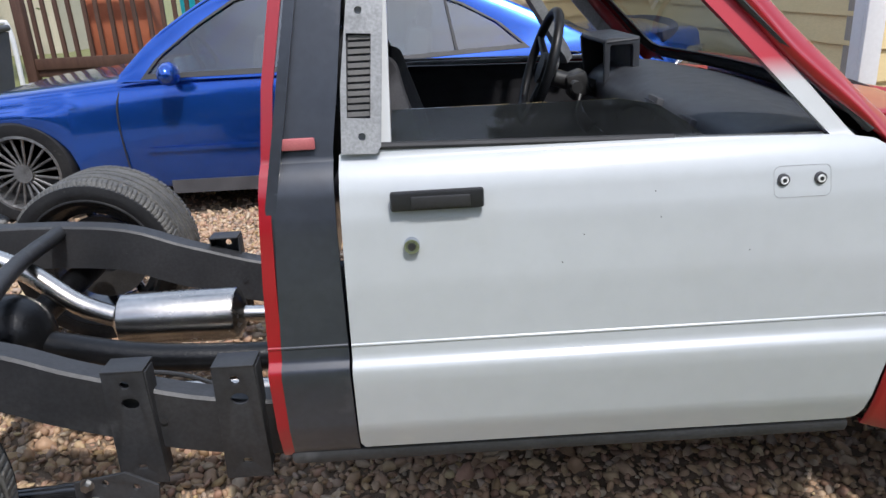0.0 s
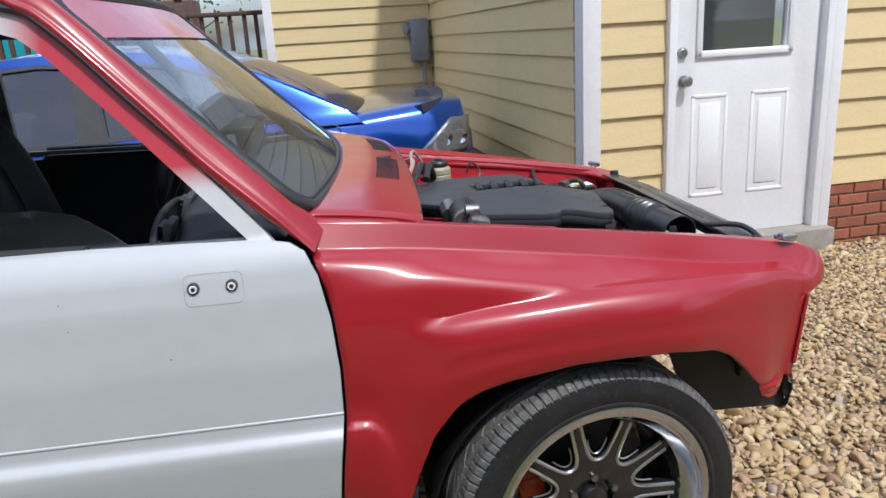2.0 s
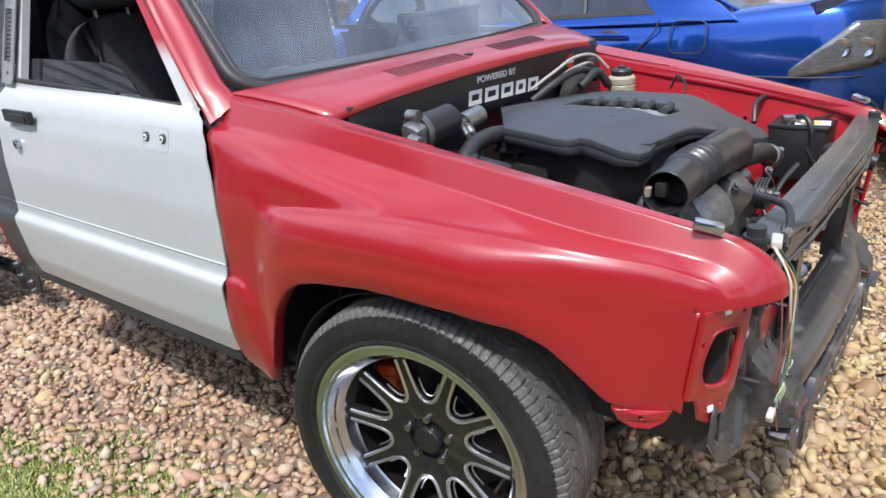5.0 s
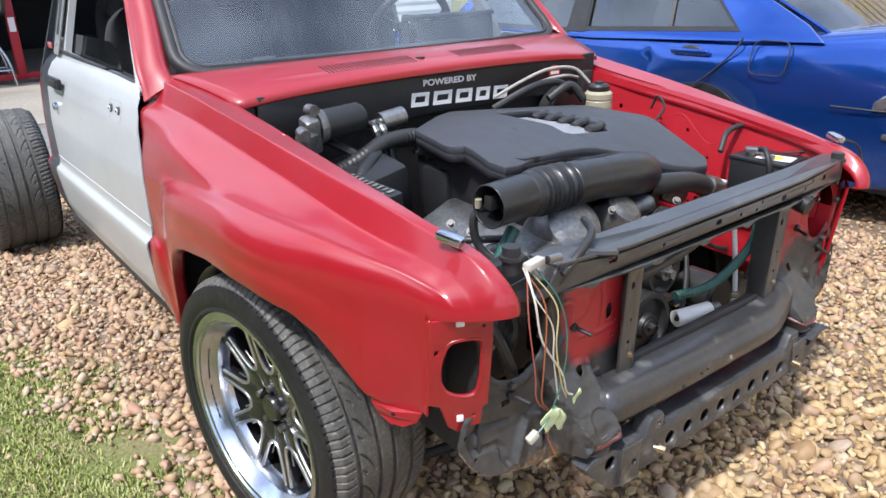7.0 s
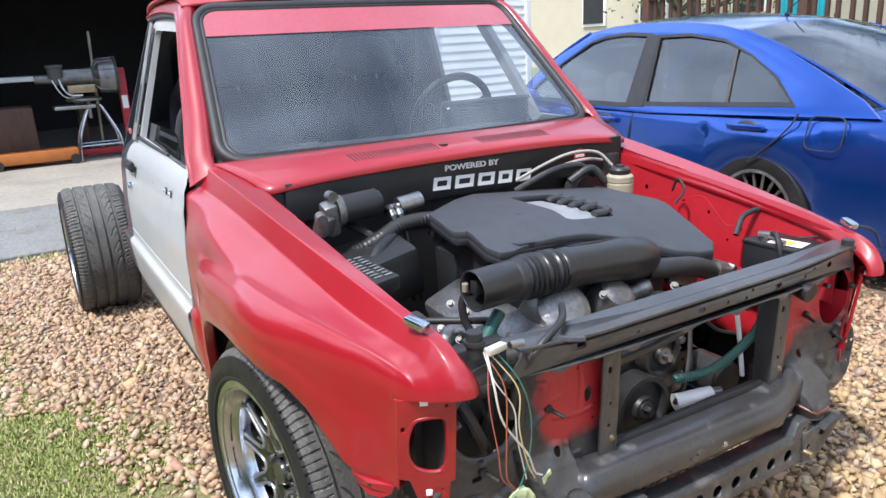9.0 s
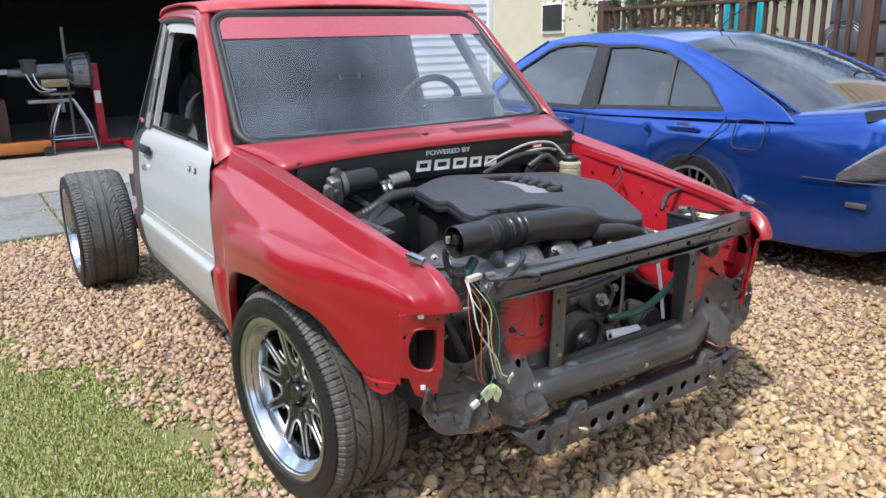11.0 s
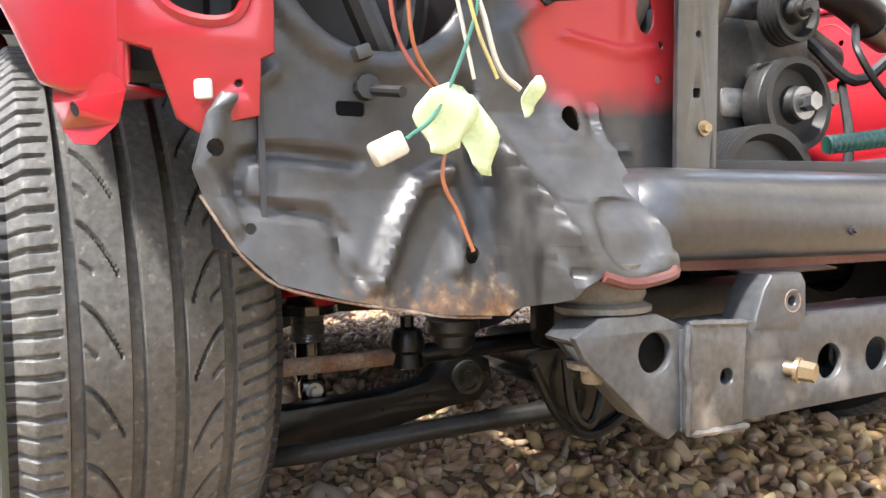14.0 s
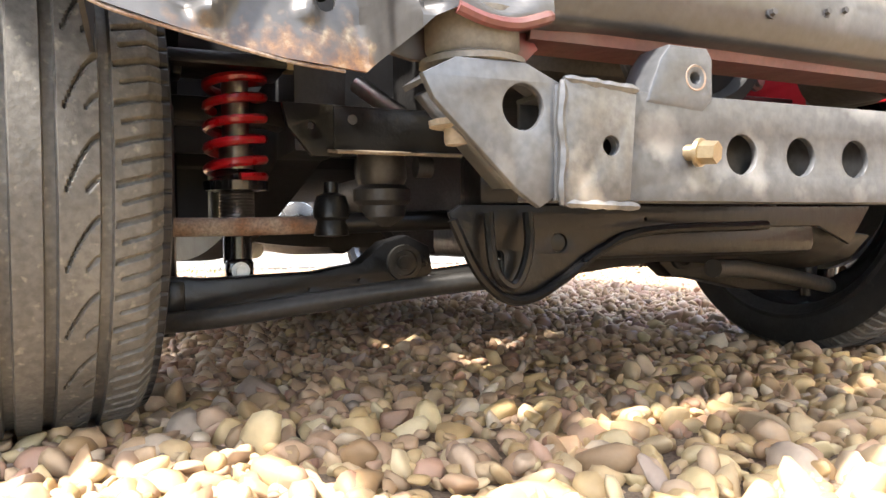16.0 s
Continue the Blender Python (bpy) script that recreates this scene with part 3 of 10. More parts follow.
M_leaves = island("leaf_crown", [(0.04, 0.085, 0.015), (0.07, 0.14, 0.025), (0.10, 0.17, 0.03), (0.055, 0.11, 0.02)], 0.5, 0.0)

M_lip = mat("chipped_red_flange", (0.10, 0.025, 0.025), 0.45, 0.0, (0.16, 0.06, 0.052), 14, 0.7, 0.15, 80, fine=0.25, dirt=(0.10, 0.05, 0.04), dirt_scale=16, dirt_at=(0.5, 0.72))
M_bar = mat("scuffed_black_bar", (0.026, 0.0265, 0.029), 0.33, 0.0, (0.046, 0.0465, 0.049), 9, 0.6, 0.12, 50, coat=0.3, crough=0.18, fine=0.25, dirt=(0.15, 0.15, 0.15), dirt_scale=17, dirt_at=(0.60, 0.78))
M_plate = mat("bare_welded_plate", (0.13, 0.132, 0.135), 0.38, 0.5, (0.085, 0.087, 0.09), 12, 0.7, 0.25, 60, fine=0.25, dirt=(0.30, 0.285, 0.26), dirt_scale=13, dirt_at=(0.58, 0.72))
M_mountbolt = mat("dusty_zinc_bolt", (0.31, 0.275, 0.23), 0.5, 0.4, (0.22, 0.185, 0.15), 20, 0.6, 0.15, 80, fine=0.25)
M_dusty = mat("dusty_undercoat", (0.015, 0.0148, 0.0145), 0.45, 0.0, (0.028, 0.027, 0.025), 10, 0.6, 0.2, 70, fine=0.3, dirt=(0.16, 0.12, 0.08), dirt_scale=10, dirt_at=(0.58, 0.8), spec=0.25)
M_lipdust = mat("tan_dusted_steel", (0.25, 0.20, 0.145), 0.6, 0.0, (0.15, 0.12, 0.09), 18, 0.6, 0.2, 70, fine=0.3)
M_tube = mat("satin_black_tube", (0.016, 0.0165, 0.018), 0.32, 0.0, (0.024, 0.025, 0.027), 8, 0.5, 0.06, 200, fine=0.12, spec=0.5)
M_cable = mat("grimy_white_cable", (0.40, 0.38, 0.34), 0.5, 0.0, (0.30, 0.28, 0.25), 30, 0.5)
G_car = glassy("car_side_glass", (0.42, 0.46, 0.47), 0.01, 0.02, (0.4, 0.42, 0.44), 0.15)
M_seatgrey = mat("pale_grey_upholstery", (0.20, 0.20, 0.20), 0.8, 0.0, (0.15, 0.15, 0.15), 10, 0.5)
M_pink = mat("faded_pink_tab", (0.50, 0.17, 0.17), 0.5, 0.0, (0.42, 0.10, 0.11), 20, 0.5, fine=0.15)
M_hedge = island("hedge_leaves", [(0.025, 0.05, 0.012), (0.05, 0.095, 0.02), (0.07, 0.12, 0.025), (0.035, 0.07, 0.015)], 0.7, 0.0)
M_bolt = mat("dull_zinc_bolt", (0.22, 0.215, 0.20), 0.5, 0.7, (0.14, 0.135, 0.13), 20, 0.6, fine=0.3)
M_print = mat("grey_print", (0.17, 0.175, 0.17), 0.6, 0.0, (0.12, 0.125, 0.12), 40, 0.5)

# ---- pickup truck: its own axes, x ahead, y to its left, z up; the front axle at x = 0 ----
truck = thing("pickup_truck", "red and white pickup truck under rebuild without bonnet or bed", "pickup truck")

DOOR_Z = [0.36, 0.385, 0.45, 0.55, 0.574, 0.583, 0.590, 0.5955, 0.601, 0.6255, 0.6275, 0.6300, 0.6320, 0.65, 0.75, 0.87, 0.925, 0.955, 0.972, 0.98]
DOOR_Y = [0.780, 0.796, 0.818, 0.831, 0.8335, 0.8325, 0.829, 0.8205, 0.8165, 0.8153, 0.8172, 0.8172, 0.8150, 0.815, 0.815, 0.805, 0.792, 0.775, 0.755, 0.735]


def side_y(z):
    """How far out the cab's side lies at a height."""
    if z <= 0.972:
        return float(np.interp(z, DOOR_Z, DOOR_Y))
    return 0.755 - (z - 0.972) * 0.285


def skin(sign, out=0.0):
    return lambda u, v, w: (u, sign * (side_y(v) + out + w), v)


def curved(outline, holes, thick, sign, out=0.0, step=0.02):
    """A sheet that follows the cab's side."""
    bm = plate(outline, holes, thick)
    zs = sorted({round(z, 4) for z in list(np.arange(0.34, 1.5, 0.03)) + DOOR_Z})
    lo, hi = min(v.co.y for v in bm.verts), max(v.co.y for v in bm.verts)
    for z in zs:
        if lo < z < hi:
            bmesh.ops.bisect_plane(bm, geom=bm.verts[:] + bm.edges[:] + bm.faces[:], plane_co=(0, z, 0), plane_no=(0, 1, 0))
    f = skin(sign, out)
    for v in bm.verts:
        v.co = Vector(f(*v.co))
    return bm


DOOR_EDGE = [(-1.548, 0.40), (-1.54, 0.388), (-0.66, 0.386), (-0.56, 0.386), (-0.540, 0.392), (-0.530, 0.41), (-0.524, 0.475), (-0.515, 0.55), (-0.505, 0.62), (-0.503, 0.72),
             (-0.51, 0.82), (-0.525, 0.90), (-0.545, 0.945), (-0.57, 0.960), (-0.62, 0.968), (-1.52, 0.995), (-1.54, 0.98)]
WINDOW = [(-1.445, 0.988), (-0.640, 0.962), (-0.835, 1.175), (-0.965, 1.31), (-1.01, 1.345), (-1.06, 1.362), (-1.41, 1.378), (-1.435, 1.365)]
FRAME = [(-1.525, 0.966), (-0.585, 0.945), (-0.80, 1.195), (-0.95, 1.35), (-1.00, 1.385), (-1.06, 1.402), (-1.42, 1.418), (-1.49, 1.40)]


def build_door(sign):
    far = sign > 0
    d = part("door", curved(DOOR_EDGE, [], 0.004, sign), M_white if not far else M_red, truck, "white front door with bare mirror holes" if not far else "")
    part("inner_panel", curved([(x * 0.985 - 0.012, 0.41 + (z - 0.39) * 0.94) for x, z in DOOR_EDGE], [], 0.03, sign, -0.06), M_vinyl, d)
    if far:
        part("window_frame", curved([(-1.655, 0.972), (-0.585, 0.962)] + FRAME[2:6] + [(-1.58, 1.418), (-1.625, 1.40)], [[(-1.618, 0.99), (-0.655, 0.978)] + WINDOW[2:6] + [(-1.55, 1.378), (-1.585, 1.365)]], 0.022, sign, -0.012), M_ventplate, d)
    else:
        part("window_frame", curved(FRAME, [WINDOW], 0.022, sign, -0.012), M_frame, d)
    bm = BM()
    tube(bm, [(-1.53, sign * 0.752, 0.994), (-1.2, sign * 0.75, 0.985), (-0.93, sign * 0.748, 0.977)], 0.007, 8, 3)
    part("belt_weatherstrip", bm, M_seal, d)
    bm = BM()
    box(bm, (-0.78, sign * 0.742, 0.970), (0.29, 0.012, 0.007), 0.002, (0, 1.6, 0))
    part("belt_channel", bm, M_steel, d)
    if far:
        return d
    glass = [(-1.45, 0.97), (-0.86, 0.968), (-0.90, 1.0), (-0.95, 1.032), (-1.02, 1.046), (-1.44, 1.048)]
    g = part("window_glass", curved(glass, [], 0.004, sign, -0.03), G_tint, d, "lowered tinted window glass")
    g.visible_shadow = False
    if far:
        return d
    bm = BM()
    box(bm, (-1.368, -0.815, 0.905), (0.166, 0.014, 0.036), 0.005)
    h = part("door_handle", bm, M_plastic, d, "black plastic pull handle")
    part("handle_recess", curved(rounded(-1.435, 0.862, -1.305, 0.889, 0.012), [], 0.0008, -1, 0.0022), M_white, d)
    bm = BM()
    box(bm, (-1.362, -0.8225, 0.903), (0.105, 0.006, 0.022), 0.002)
    part("handle_flap", bm, M_seal, d)
    bm = BM()
    lathe(bm, [(0.0, -0.824), (0.009, -0.824), (0.0095, -0.822), (0.010, -0.824), (0.0135, -0.824), (0.0145, -0.818), (0.0145, -0.80)], "y", 24, (-1.418, 0, 0.822))
    part("door_lock", bm, M_chrome, d, "round chrome key lock")
    bm = BM()
    cyl(bm, (-1.418, -0.82, 0.822), (-1.418, -0.8245, 0.822), 0.0075, seg=16)
    part("key_slot", bm, M_seal, d)
    for x in (-0.745, -0.678):
        bm = BM()
        lathe(bm, [(0.0, -0.802), (0.004, -0.802), (0.0042, -0.8075), (0.0068, -0.8078), (0.0072, -0.805)], "y", 16, (x, 0, 0.90))
        hole_ = part("mirror_bolt_hole", bm, M_trimw, d)
        bm = BM()
        cyl(bm, (x, -0.80, 0.90), (x, -0.8084, 0.90), 0.0034, seg=10)
        part("stud_hole", bm, M_seal, hole_)
        bm = BM()
        lathe(bm, [(0.006, -0.8045), (0.0108, -0.8045), (0.0112, -0.795)], "y", 14, (x, 0, 0.90))
        part("rubber_washer", bm, M_greytrim, hole_)
    part("mirror_gasket_mark", curved(rounded(-0.762, 0.868, -0.658, 0.924, 0.012), [rounded(-0.7612, 0.8688, -0.6588, 0.9232, 0.0115)], 0.0006, -1, 0.0022), M_gasket, d)
    for x, z in ((-0.975, 0.893), (-0.965, 0.846), (-0.80, 0.775), (-1.105, 0.822), (-1.145, 0.772)):
        bm = BM()
        bmesh.ops.create_icosphere(bm, subdivisions=1, radius=0.002, matrix=Matrix.Translation((x, -side_y(z) - 0.001, z)))
        part("paint_chip", bm, M_greytrim, d)
    return d


build_door(-1)
build_door(1)

# cab shell
BPANEL = [(-1.5515, 0.375), (-1.5505, 0.99), (-1.535, 1.10), (-1.50, 1.40), (-1.50, 1.435), (-1.575, 1.45), (-1.61, 1.30), (-1.645, 1.10), (-1.655, 0.95), (-1.68, 0.60), (-1.685, 0.375)]
REDEDGE = [(-1.663, 0.95), (-1.651, 1.10), (-1.616, 1.30), (-1.581, 1.45), (-1.60, 1.45), (-1.64, 1.30), (-1.672, 1.10), (-1.684, 0.95), (-1.705, 0.60), (-1.708, 0.37), (-1.682, 0.37), (-1.678, 0.60)]
for s in (-1, 1):
    if s > 0:
        part("pillar_panel", curved([(-1.5515, 0.375), (-1.5505, 0.955), (-1.66, 0.955), (-1.685, 0.60), (-1.688, 0.375)], [], 0.008, s, -0.004), M_primer, truck)
    p = truck if s > 0 else part("pillar_panel", curved(BPANEL, [], 0.008, s, -0.004), M_primer, truck, "sanded dark grey primer corner panel")
    if s < 0:
        part("red_panel_edge", curved(REDEDGE, [], 0.006, s, -0.004), M_red, p)
        vp = part("vent_plate", curved([(-1.534, 0.984), (-1.470, 0.982), (-1.462, 0.995), (-1.432, 1.395), (-1.485, 1.41), (-1.528, 1.10)],
                                       [[(-1.520, 1.045), (-1.478, 1.042), (-1.468, 1.185), (-1.512, 1.188)], disc(-1.495, 1.012, 0.007, 10), disc(-1.488, 1.225, 0.007, 10), disc(-1.472, 1.36, 0.006, 10)], 0.004, s, 0.013), M_ventplate, p, "bare pillar vent plate with slatted opening")
        # black sheet stands in for the shaded hollow behind the slats
        part("vent_shade", curved([(-1.524, 1.040), (-1.474, 1.038), (-1.464, 1.19), (-1.516, 1.193)], [], 0.002, s, 0.002), M_seal, vp)
        for k in range(12):
            z = 1.046 + k * 0.0118
            part("vent_slat", curved([(-1.519 + k * 0.0009, z), (-1.479 + k * 0.0009, z), (-1.479 + k * 0.0009, z + 0.0075), (-1.519 + k * 0.0009, z + 0.0075)], [], 0.003, s, 0.0065), M_slat, vp)
        bm = BM()
        box(bm, (-1.615, s * 0.758, 1.005), (0.07, 0.006, 0.022), 0.003, (0, 0, 0))
        part("hinge_tab", bm, M_pink, p, "faded pink metal tab")
    # windscreen pillar and roof rail: a rounded box between the door gap and the screen seal
    lo = smooth_path([(-0.528, s * 0.775, 0.938), (-0.560, s * 0.766, 0.968), (-0.607, s * 0.760, 1.014), (-0.716, s * 0.728, 1.112), (-0.80, s * 0.706, 1.206), (-0.95, s * 0.663, 1.360), (-1.005, s * 0.650, 1.396), (-1.06, s * 0.643, 1.413), (-1.3, s * 0.637, 1.430), (-1.5, s * 0.636, 1.430), (-1.59, s * 0.636, 1.425)], 5)
    hi = smooth_path([(-0.505, s * 0.708, 0.975), (-0.543, s * 0.700, 1.002), (-0.585, s * 0.686, 1.024), (-0.680, s * 0.660, 1.118), (-0.775, s * 0.640, 1.212), (-0.925, s * 0.612, 1.368), (-0.985, s * 0.592, 1.420), (-1.05, s * 0.568, 1.457), (-1.3, s * 0.55, 1.478), (-1.5, s * 0.55, 1.478), (-1.59, s * 0.55, 1.465)], 5)
    rows = []
    for i in range(len(lo)):
        d = Vector(lo[min(i + 1, len(lo) - 1)] - lo[max(i - 1, 0)])
        o, h = Vector(lo[i]), Vector(hi[i])
        nn = d.cross(h - o).normalized() * (-1 if s > 0 else 1)
        nn = nn if nn.z > 0 else -nn
        w = h - o
        nn = nn * min(1.0, 0.15 + i * 0.07)
        rows.append(smooth_path([o + w * 0.35 - nn * 0.02, o + w * 0.06 - nn * 0.012, o, o + w * 0.02 + nn * 0.008, o + w * 0.16 + nn * 0.011, o + w * 0.26 + nn * 0.017, o + w * 0.5 + nn * 0.024, o + w * 0.74 + nn * 0.024, o + w * 0.92 + nn * 0.015, h, h - nn * 0.012, o + w * 0.7 - nn * 0.02], 3))
    bm = grid(BM(), rows, False, True)
    bmesh.ops.holes_fill(bm, edges=[e for e in bm.edges if e.is_boundary], sides=0)
    part("roof_pillar", bm, M_red, truck, angle=60)
    bm = BM()
    tube(bm, [(-0.572, s * 0.757, 0.974), (-0.80, s * 0.698, 1.202), (-0.95, s * 0.655, 1.357), (-1.04, s * 0.637, 1.402), (-1.30, s * 0.630, 1.420), (-1.50, s * 0.628, 1.420)], 0.0085, 8, 5)
    part("door_seal", bm, M_seal, truck)
    # black block added behind the door gap so the seam reads dark
    bm = BM()
    box(bm, (-0.515, s * 0.735, 0.65), (0.07, 0.07, 0.50), 0.004)
    part("hinge_post", bm, M_seal, truck)
    bm = BM()
    box(bm, (-1.12, s * 0.775, 0.366), (1.15, 0.04, 0.035), 0.012)
    part("rocker_sill", bm, M_black, truck)
roof = loft([[(x, y * 0.63, z0 + (1 - y * y) * 0.028) for y in (-1, -0.8, -0.4, 0, 0.4, 0.8, 1)] for x, z0 in ((-0.985, 1.44), (-1.05, 1.468), (-1.25, 1.484), (-1.45, 1.482), (-1.56, 1.472), (-1.60, 1.45))], 5, 4)
thicken(part("roof_panel", grid(BM(), roof), M_red_faded, truck, "faded red roof skin"), 0.01)
bm = BM()
sweep(bm, [(-1.575, -0.56, 1.478), (-1.60, -0.3, 1.507), (-1.605, 0, 1.512), (-1.60, 0.3, 1.507), (-1.575, 0.56, 1.478)], [(-0.03, -0.012), (0.03, -0.012), (0.025, 0.012), (-0.012, 0.018)], 5)
part("roof_visor", bm, M_red, truck, "red rear roof spoiler lip")
back = plate([(-0.785, 0.37), (0.785, 0.37), (0.80, 0.9), (0.62, 1.45), (-0.62, 1.45), (-0.80, 0.9)], [rounded(-0.56, 1.03, 0.56, 1.36, 0.06)], 0.02, lambda u, v, w: (-1.665 + 0.18 * max(0, v - 0.95) - 0.10 * max(0, u) + w, u, v))
part("cab_back", back, M_primer, truck)
g = part("rear_window", plate(rounded(-0.57, 1.02, 0.57, 1.37, 0.06), [], 0.004, lambda u, v, w: (-1.655 + 0.18 * max(0, v - 0.95) - 0.10 * max(0, u) + w, u, v)), G_tint, truck)
g.visible_shadow = False
bm = BM()
box(bm, (-1.02, 0, 0.385), (1.30, 1.5, 0.03), 0.005)
part("cab_floor", bm, M_vinyl, truck)


def screen_pt(u, v, w=0.0):
    """Windscreen: u across from -1 to 1, v up from 0 to 1."""
    bow = 0.075 * (1 - u * u)
    x = -0.530 - 0.465 * v + bow * (1 - 0.25 * v) + w * 0.7
    y = u * (0.690 - 0.085 * v)
    return (x, y, 0.982 + 0.458 * v + w * 0.7)


def screen_ring(d, w, n=180):
    """A rounded loop round the windscreen, d in from its rim and w above the glass."""
    r = max(0.015, 0.085 - d)
    pts = np.array(rounded(-0.66 + d, d, 0.66 - d, 0.655 - d, r, 8))
    pts = np.vstack([pts, pts[:1]])
    run = np.concatenate([[0], np.cumsum(np.hypot(*np.diff(pts, axis=0).T))])
    q = np.linspace(0, run[-1], n, endpoint=False)
    return [screen_pt(a / 0.66, c / 0.655, w) for a, c in zip(np.interp(q, run, pts[:, 0]), np.interp(q, run, pts[:, 1]))]


def screen_half(v, d):
    """Half width of the rounded glass at height v."""
    h = v * 0.655
    r = 0.085 - d
    e = max(0.0, r - (h - d), r - (0.655 - d - h))
    return (0.66 - d - (r - math.sqrt(max(0.0, r * r - e * e)))) / 0.66


gw = grid(BM(), [[screen_pt(u * screen_half(v, 0.012), v) for v in np.linspace(0.02, 0.98, 24)] for u in np.linspace(-1, 1, 25)])
ws = part("windscreen", gw, G_screen, truck, "raked windscreen with a red sun strip")
ws.visible_shadow = False
st = part("sun_strip", grid(BM(), [[screen_pt(u * screen_half(v, 0.02), v, 0.004) for v in np.linspace(0.775, 0.965, 8)] for u in np.linspace(-1, 1, 25)]), M_band, ws, "faded red sun strip film")
st.visible_shadow = False
bm = grid(BM(), [screen_ring(0.036, 0.001), screen_ring(0.034, 0.006), screen_ring(0.029, 0.008), screen_ring(0.024, 0.005), screen_ring(0.021, 0.009), screen_ring(0.012, 0.013), screen_ring(0.002, 0.010), screen_ring(-0.003, 0.002), screen_ring(-0.003, -0.015), screen_ring(0.02, -0.018)], False, True)
part("windscreen_seal", bm, M_seal, ws, "thick black rubber seal", angle=50)

# cowl with vents
cowl = loft([[(x + 0.07 * (1 - (y / 0.66) ** 2) * k, y * float(np.interp(x, [-0.535, -0.44, -0.31], [1.06, 1.015, 0.955])), z - 0.016 * float(np.interp(x, [-0.535, -0.47, -0.31], [0, 0.4, 1])) * (abs(y) / 0.665) ** 4 + 0.012 * (1 - (y / 0.66) ** 2)) for y in (-0.665, -0.5, -0.25, 0, 0.25, 0.5, 0.665)]
             for x, z, k in ((-0.535, 0.992, 1), (-0.47, 0.988, 1.0), (-0.38, 0.974, 0.8), (-0.318, 0.958, 0.35), (-0.310, 0.940, 0.3))], 5, 4)
cw = thicken(part("cowl_panel", grid(BM(), cowl), M_red, truck, "red scuttle panel with air slots"), 0.006, 0.0)
cowl_top = BVHTree.FromPolygons([v.co[:] for v in cw.data.vertices], [p.vertices[:] for p in cw.data.polygons])


def on_cowl(x, y, lift):
    """A point a little above the scuttle panel."""
    return cowl_top.ray_cast(Vector((x, y, 2.0)), Vector((0, 0, -1)))[0] + Vector((0, 0, lift))


for y0 in (-0.36, 0.06):
    for k in range(24):
        y = y0 + k * 0.0115
        bm = BM()
        xs_ = -0.40 + 0.055 * (1 - (y / 0.66) ** 2)
        sweep(bm, [on_cowl(xs_ + d, y, 0.0039) for d in (-0.0275, -0.009, 0.009, 0.0275)], [(-0.0016, -0.001), (0.0016, -0.001), (0.0016, 0.0005), (-0.0016, 0.0005)], 2)
        part("air_slot", bm, M_seal, cw)
bm = BM()
cyl(bm, on_cowl(-0.345, -0.066, 0.001), on_cowl(-0.345, -0.066, 0.0052), 0.014, seg=20)
part("wiper_hole", bm, M_seal, cw)
bm = BM()
box(bm, (-0.335, 0, 0.66), (0.02, 1.28, 0.54), 0.004)
box(bm, (-0.312, 0.02, 0.895), (0.016, 1.20, 0.112), 0.006)
fw = part("firewall", bm, M_plastic, truck, "black firewall with white lettering")


for s in (-1, 1):
    bm = grid(BM(), [[screen_pt(s * u, v, -0.004) for v in np.linspace(-0.05, 0.03, 4)] for u in np.linspace(0.945, 1.035, 5)])
    thicken(part("scuttle_corner", bm, M_red, cw), 0.004)


# front fenders
def curve(x, xs, ys):
    """A smooth line through points that never overshoots them."""
    xs, ys = np.asarray(xs, float), np.asarray(ys, float)
    if x <= xs[0]:
        return float(ys[0])
    if x >= xs[-1]:
        return float(ys[-1])
    h, d = np.diff(xs), np.diff(ys) / np.diff(xs)
    m = np.zeros(len(xs))
    for i in range(1, len(xs) - 1):
        if d[i - 1] * d[i] > 0:
            m[i] = 2 / (1 / d[i - 1] + 1 / d[i])
    m[0], m[-1] = d[0], d[-1]
    i = int(np.searchsorted(xs, x)) - 1
    t = (x - xs[i]) / h[i]
    return float((1 + 2 * t) * (1 - t) ** 2 * ys[i] + t * (1 - t) ** 2 * h[i] * m[i] + t * t * (3 - 2 * t) * ys[i + 1] + t * t * (t - 1) * h[i] * m[i + 1])


def z_top(x):
    return curve(x, [-0.50, -0.46, -0.40, -0.323, 0.127, 0.476, 0.53], [0.996, 0.985, 0.966, 0.944, 0.881, 0.825, 0.806])


def z_low(x):
    return float(np.interp(x, [-0.52, -0.425, -0.41, -0.395, -0.373, -0.335, -0.286, -0.24, -0.184, -0.05, 0.05, 0.15, 0.248, 0.30, 0.337, 0.387, 0.43, 0.53],
                           [0.382, 0.346, 0.352, 0.39, 0.467, 0.56, 0.622, 0.648, 0.664, 0.682, 0.684, 0.680, 0.662, 0.632, 0.594, 0.538, 0.525, 0.521]))


def y_out(x):
    return curve(x, [-0.5, -0.40, -0.34, -0.28, -0.15, 0.05, 0.15, 0.21, 0.27, 0.31, 0.35, 0.39, 0.43, 0.505], [0.816, 0.818, 0.832, 0.840, 0.846, 0.846, 0.838, 0.824, 0.801, 0.784, 0.767, 0.749, 0.728, 0.694])


def ease(v):
    v = float(np.clip(v, 0, 1))
    return v * v * (3 - 2 * v)


def creased(keys):
    """A section line with tight bends at the keys marked as creases, smooth elsewhere."""
    out = []
    for i, (y, z, c) in enumerate(keys):
        p = Vector((y, z))
        near = c
        if c and 0 < i < len(keys) - 1:
            a, b = Vector(keys[i - 1][:2]) - p, Vector(keys[i + 1][:2]) - p
            out += [p + a.normalized() * min(near, a.length * 0.4), p + (a.normalized() + b.normalized()) * near * 0.12, p + b.normalized() * min(near, b.length * 0.4)]
        else:
            out.append(p)
    return out


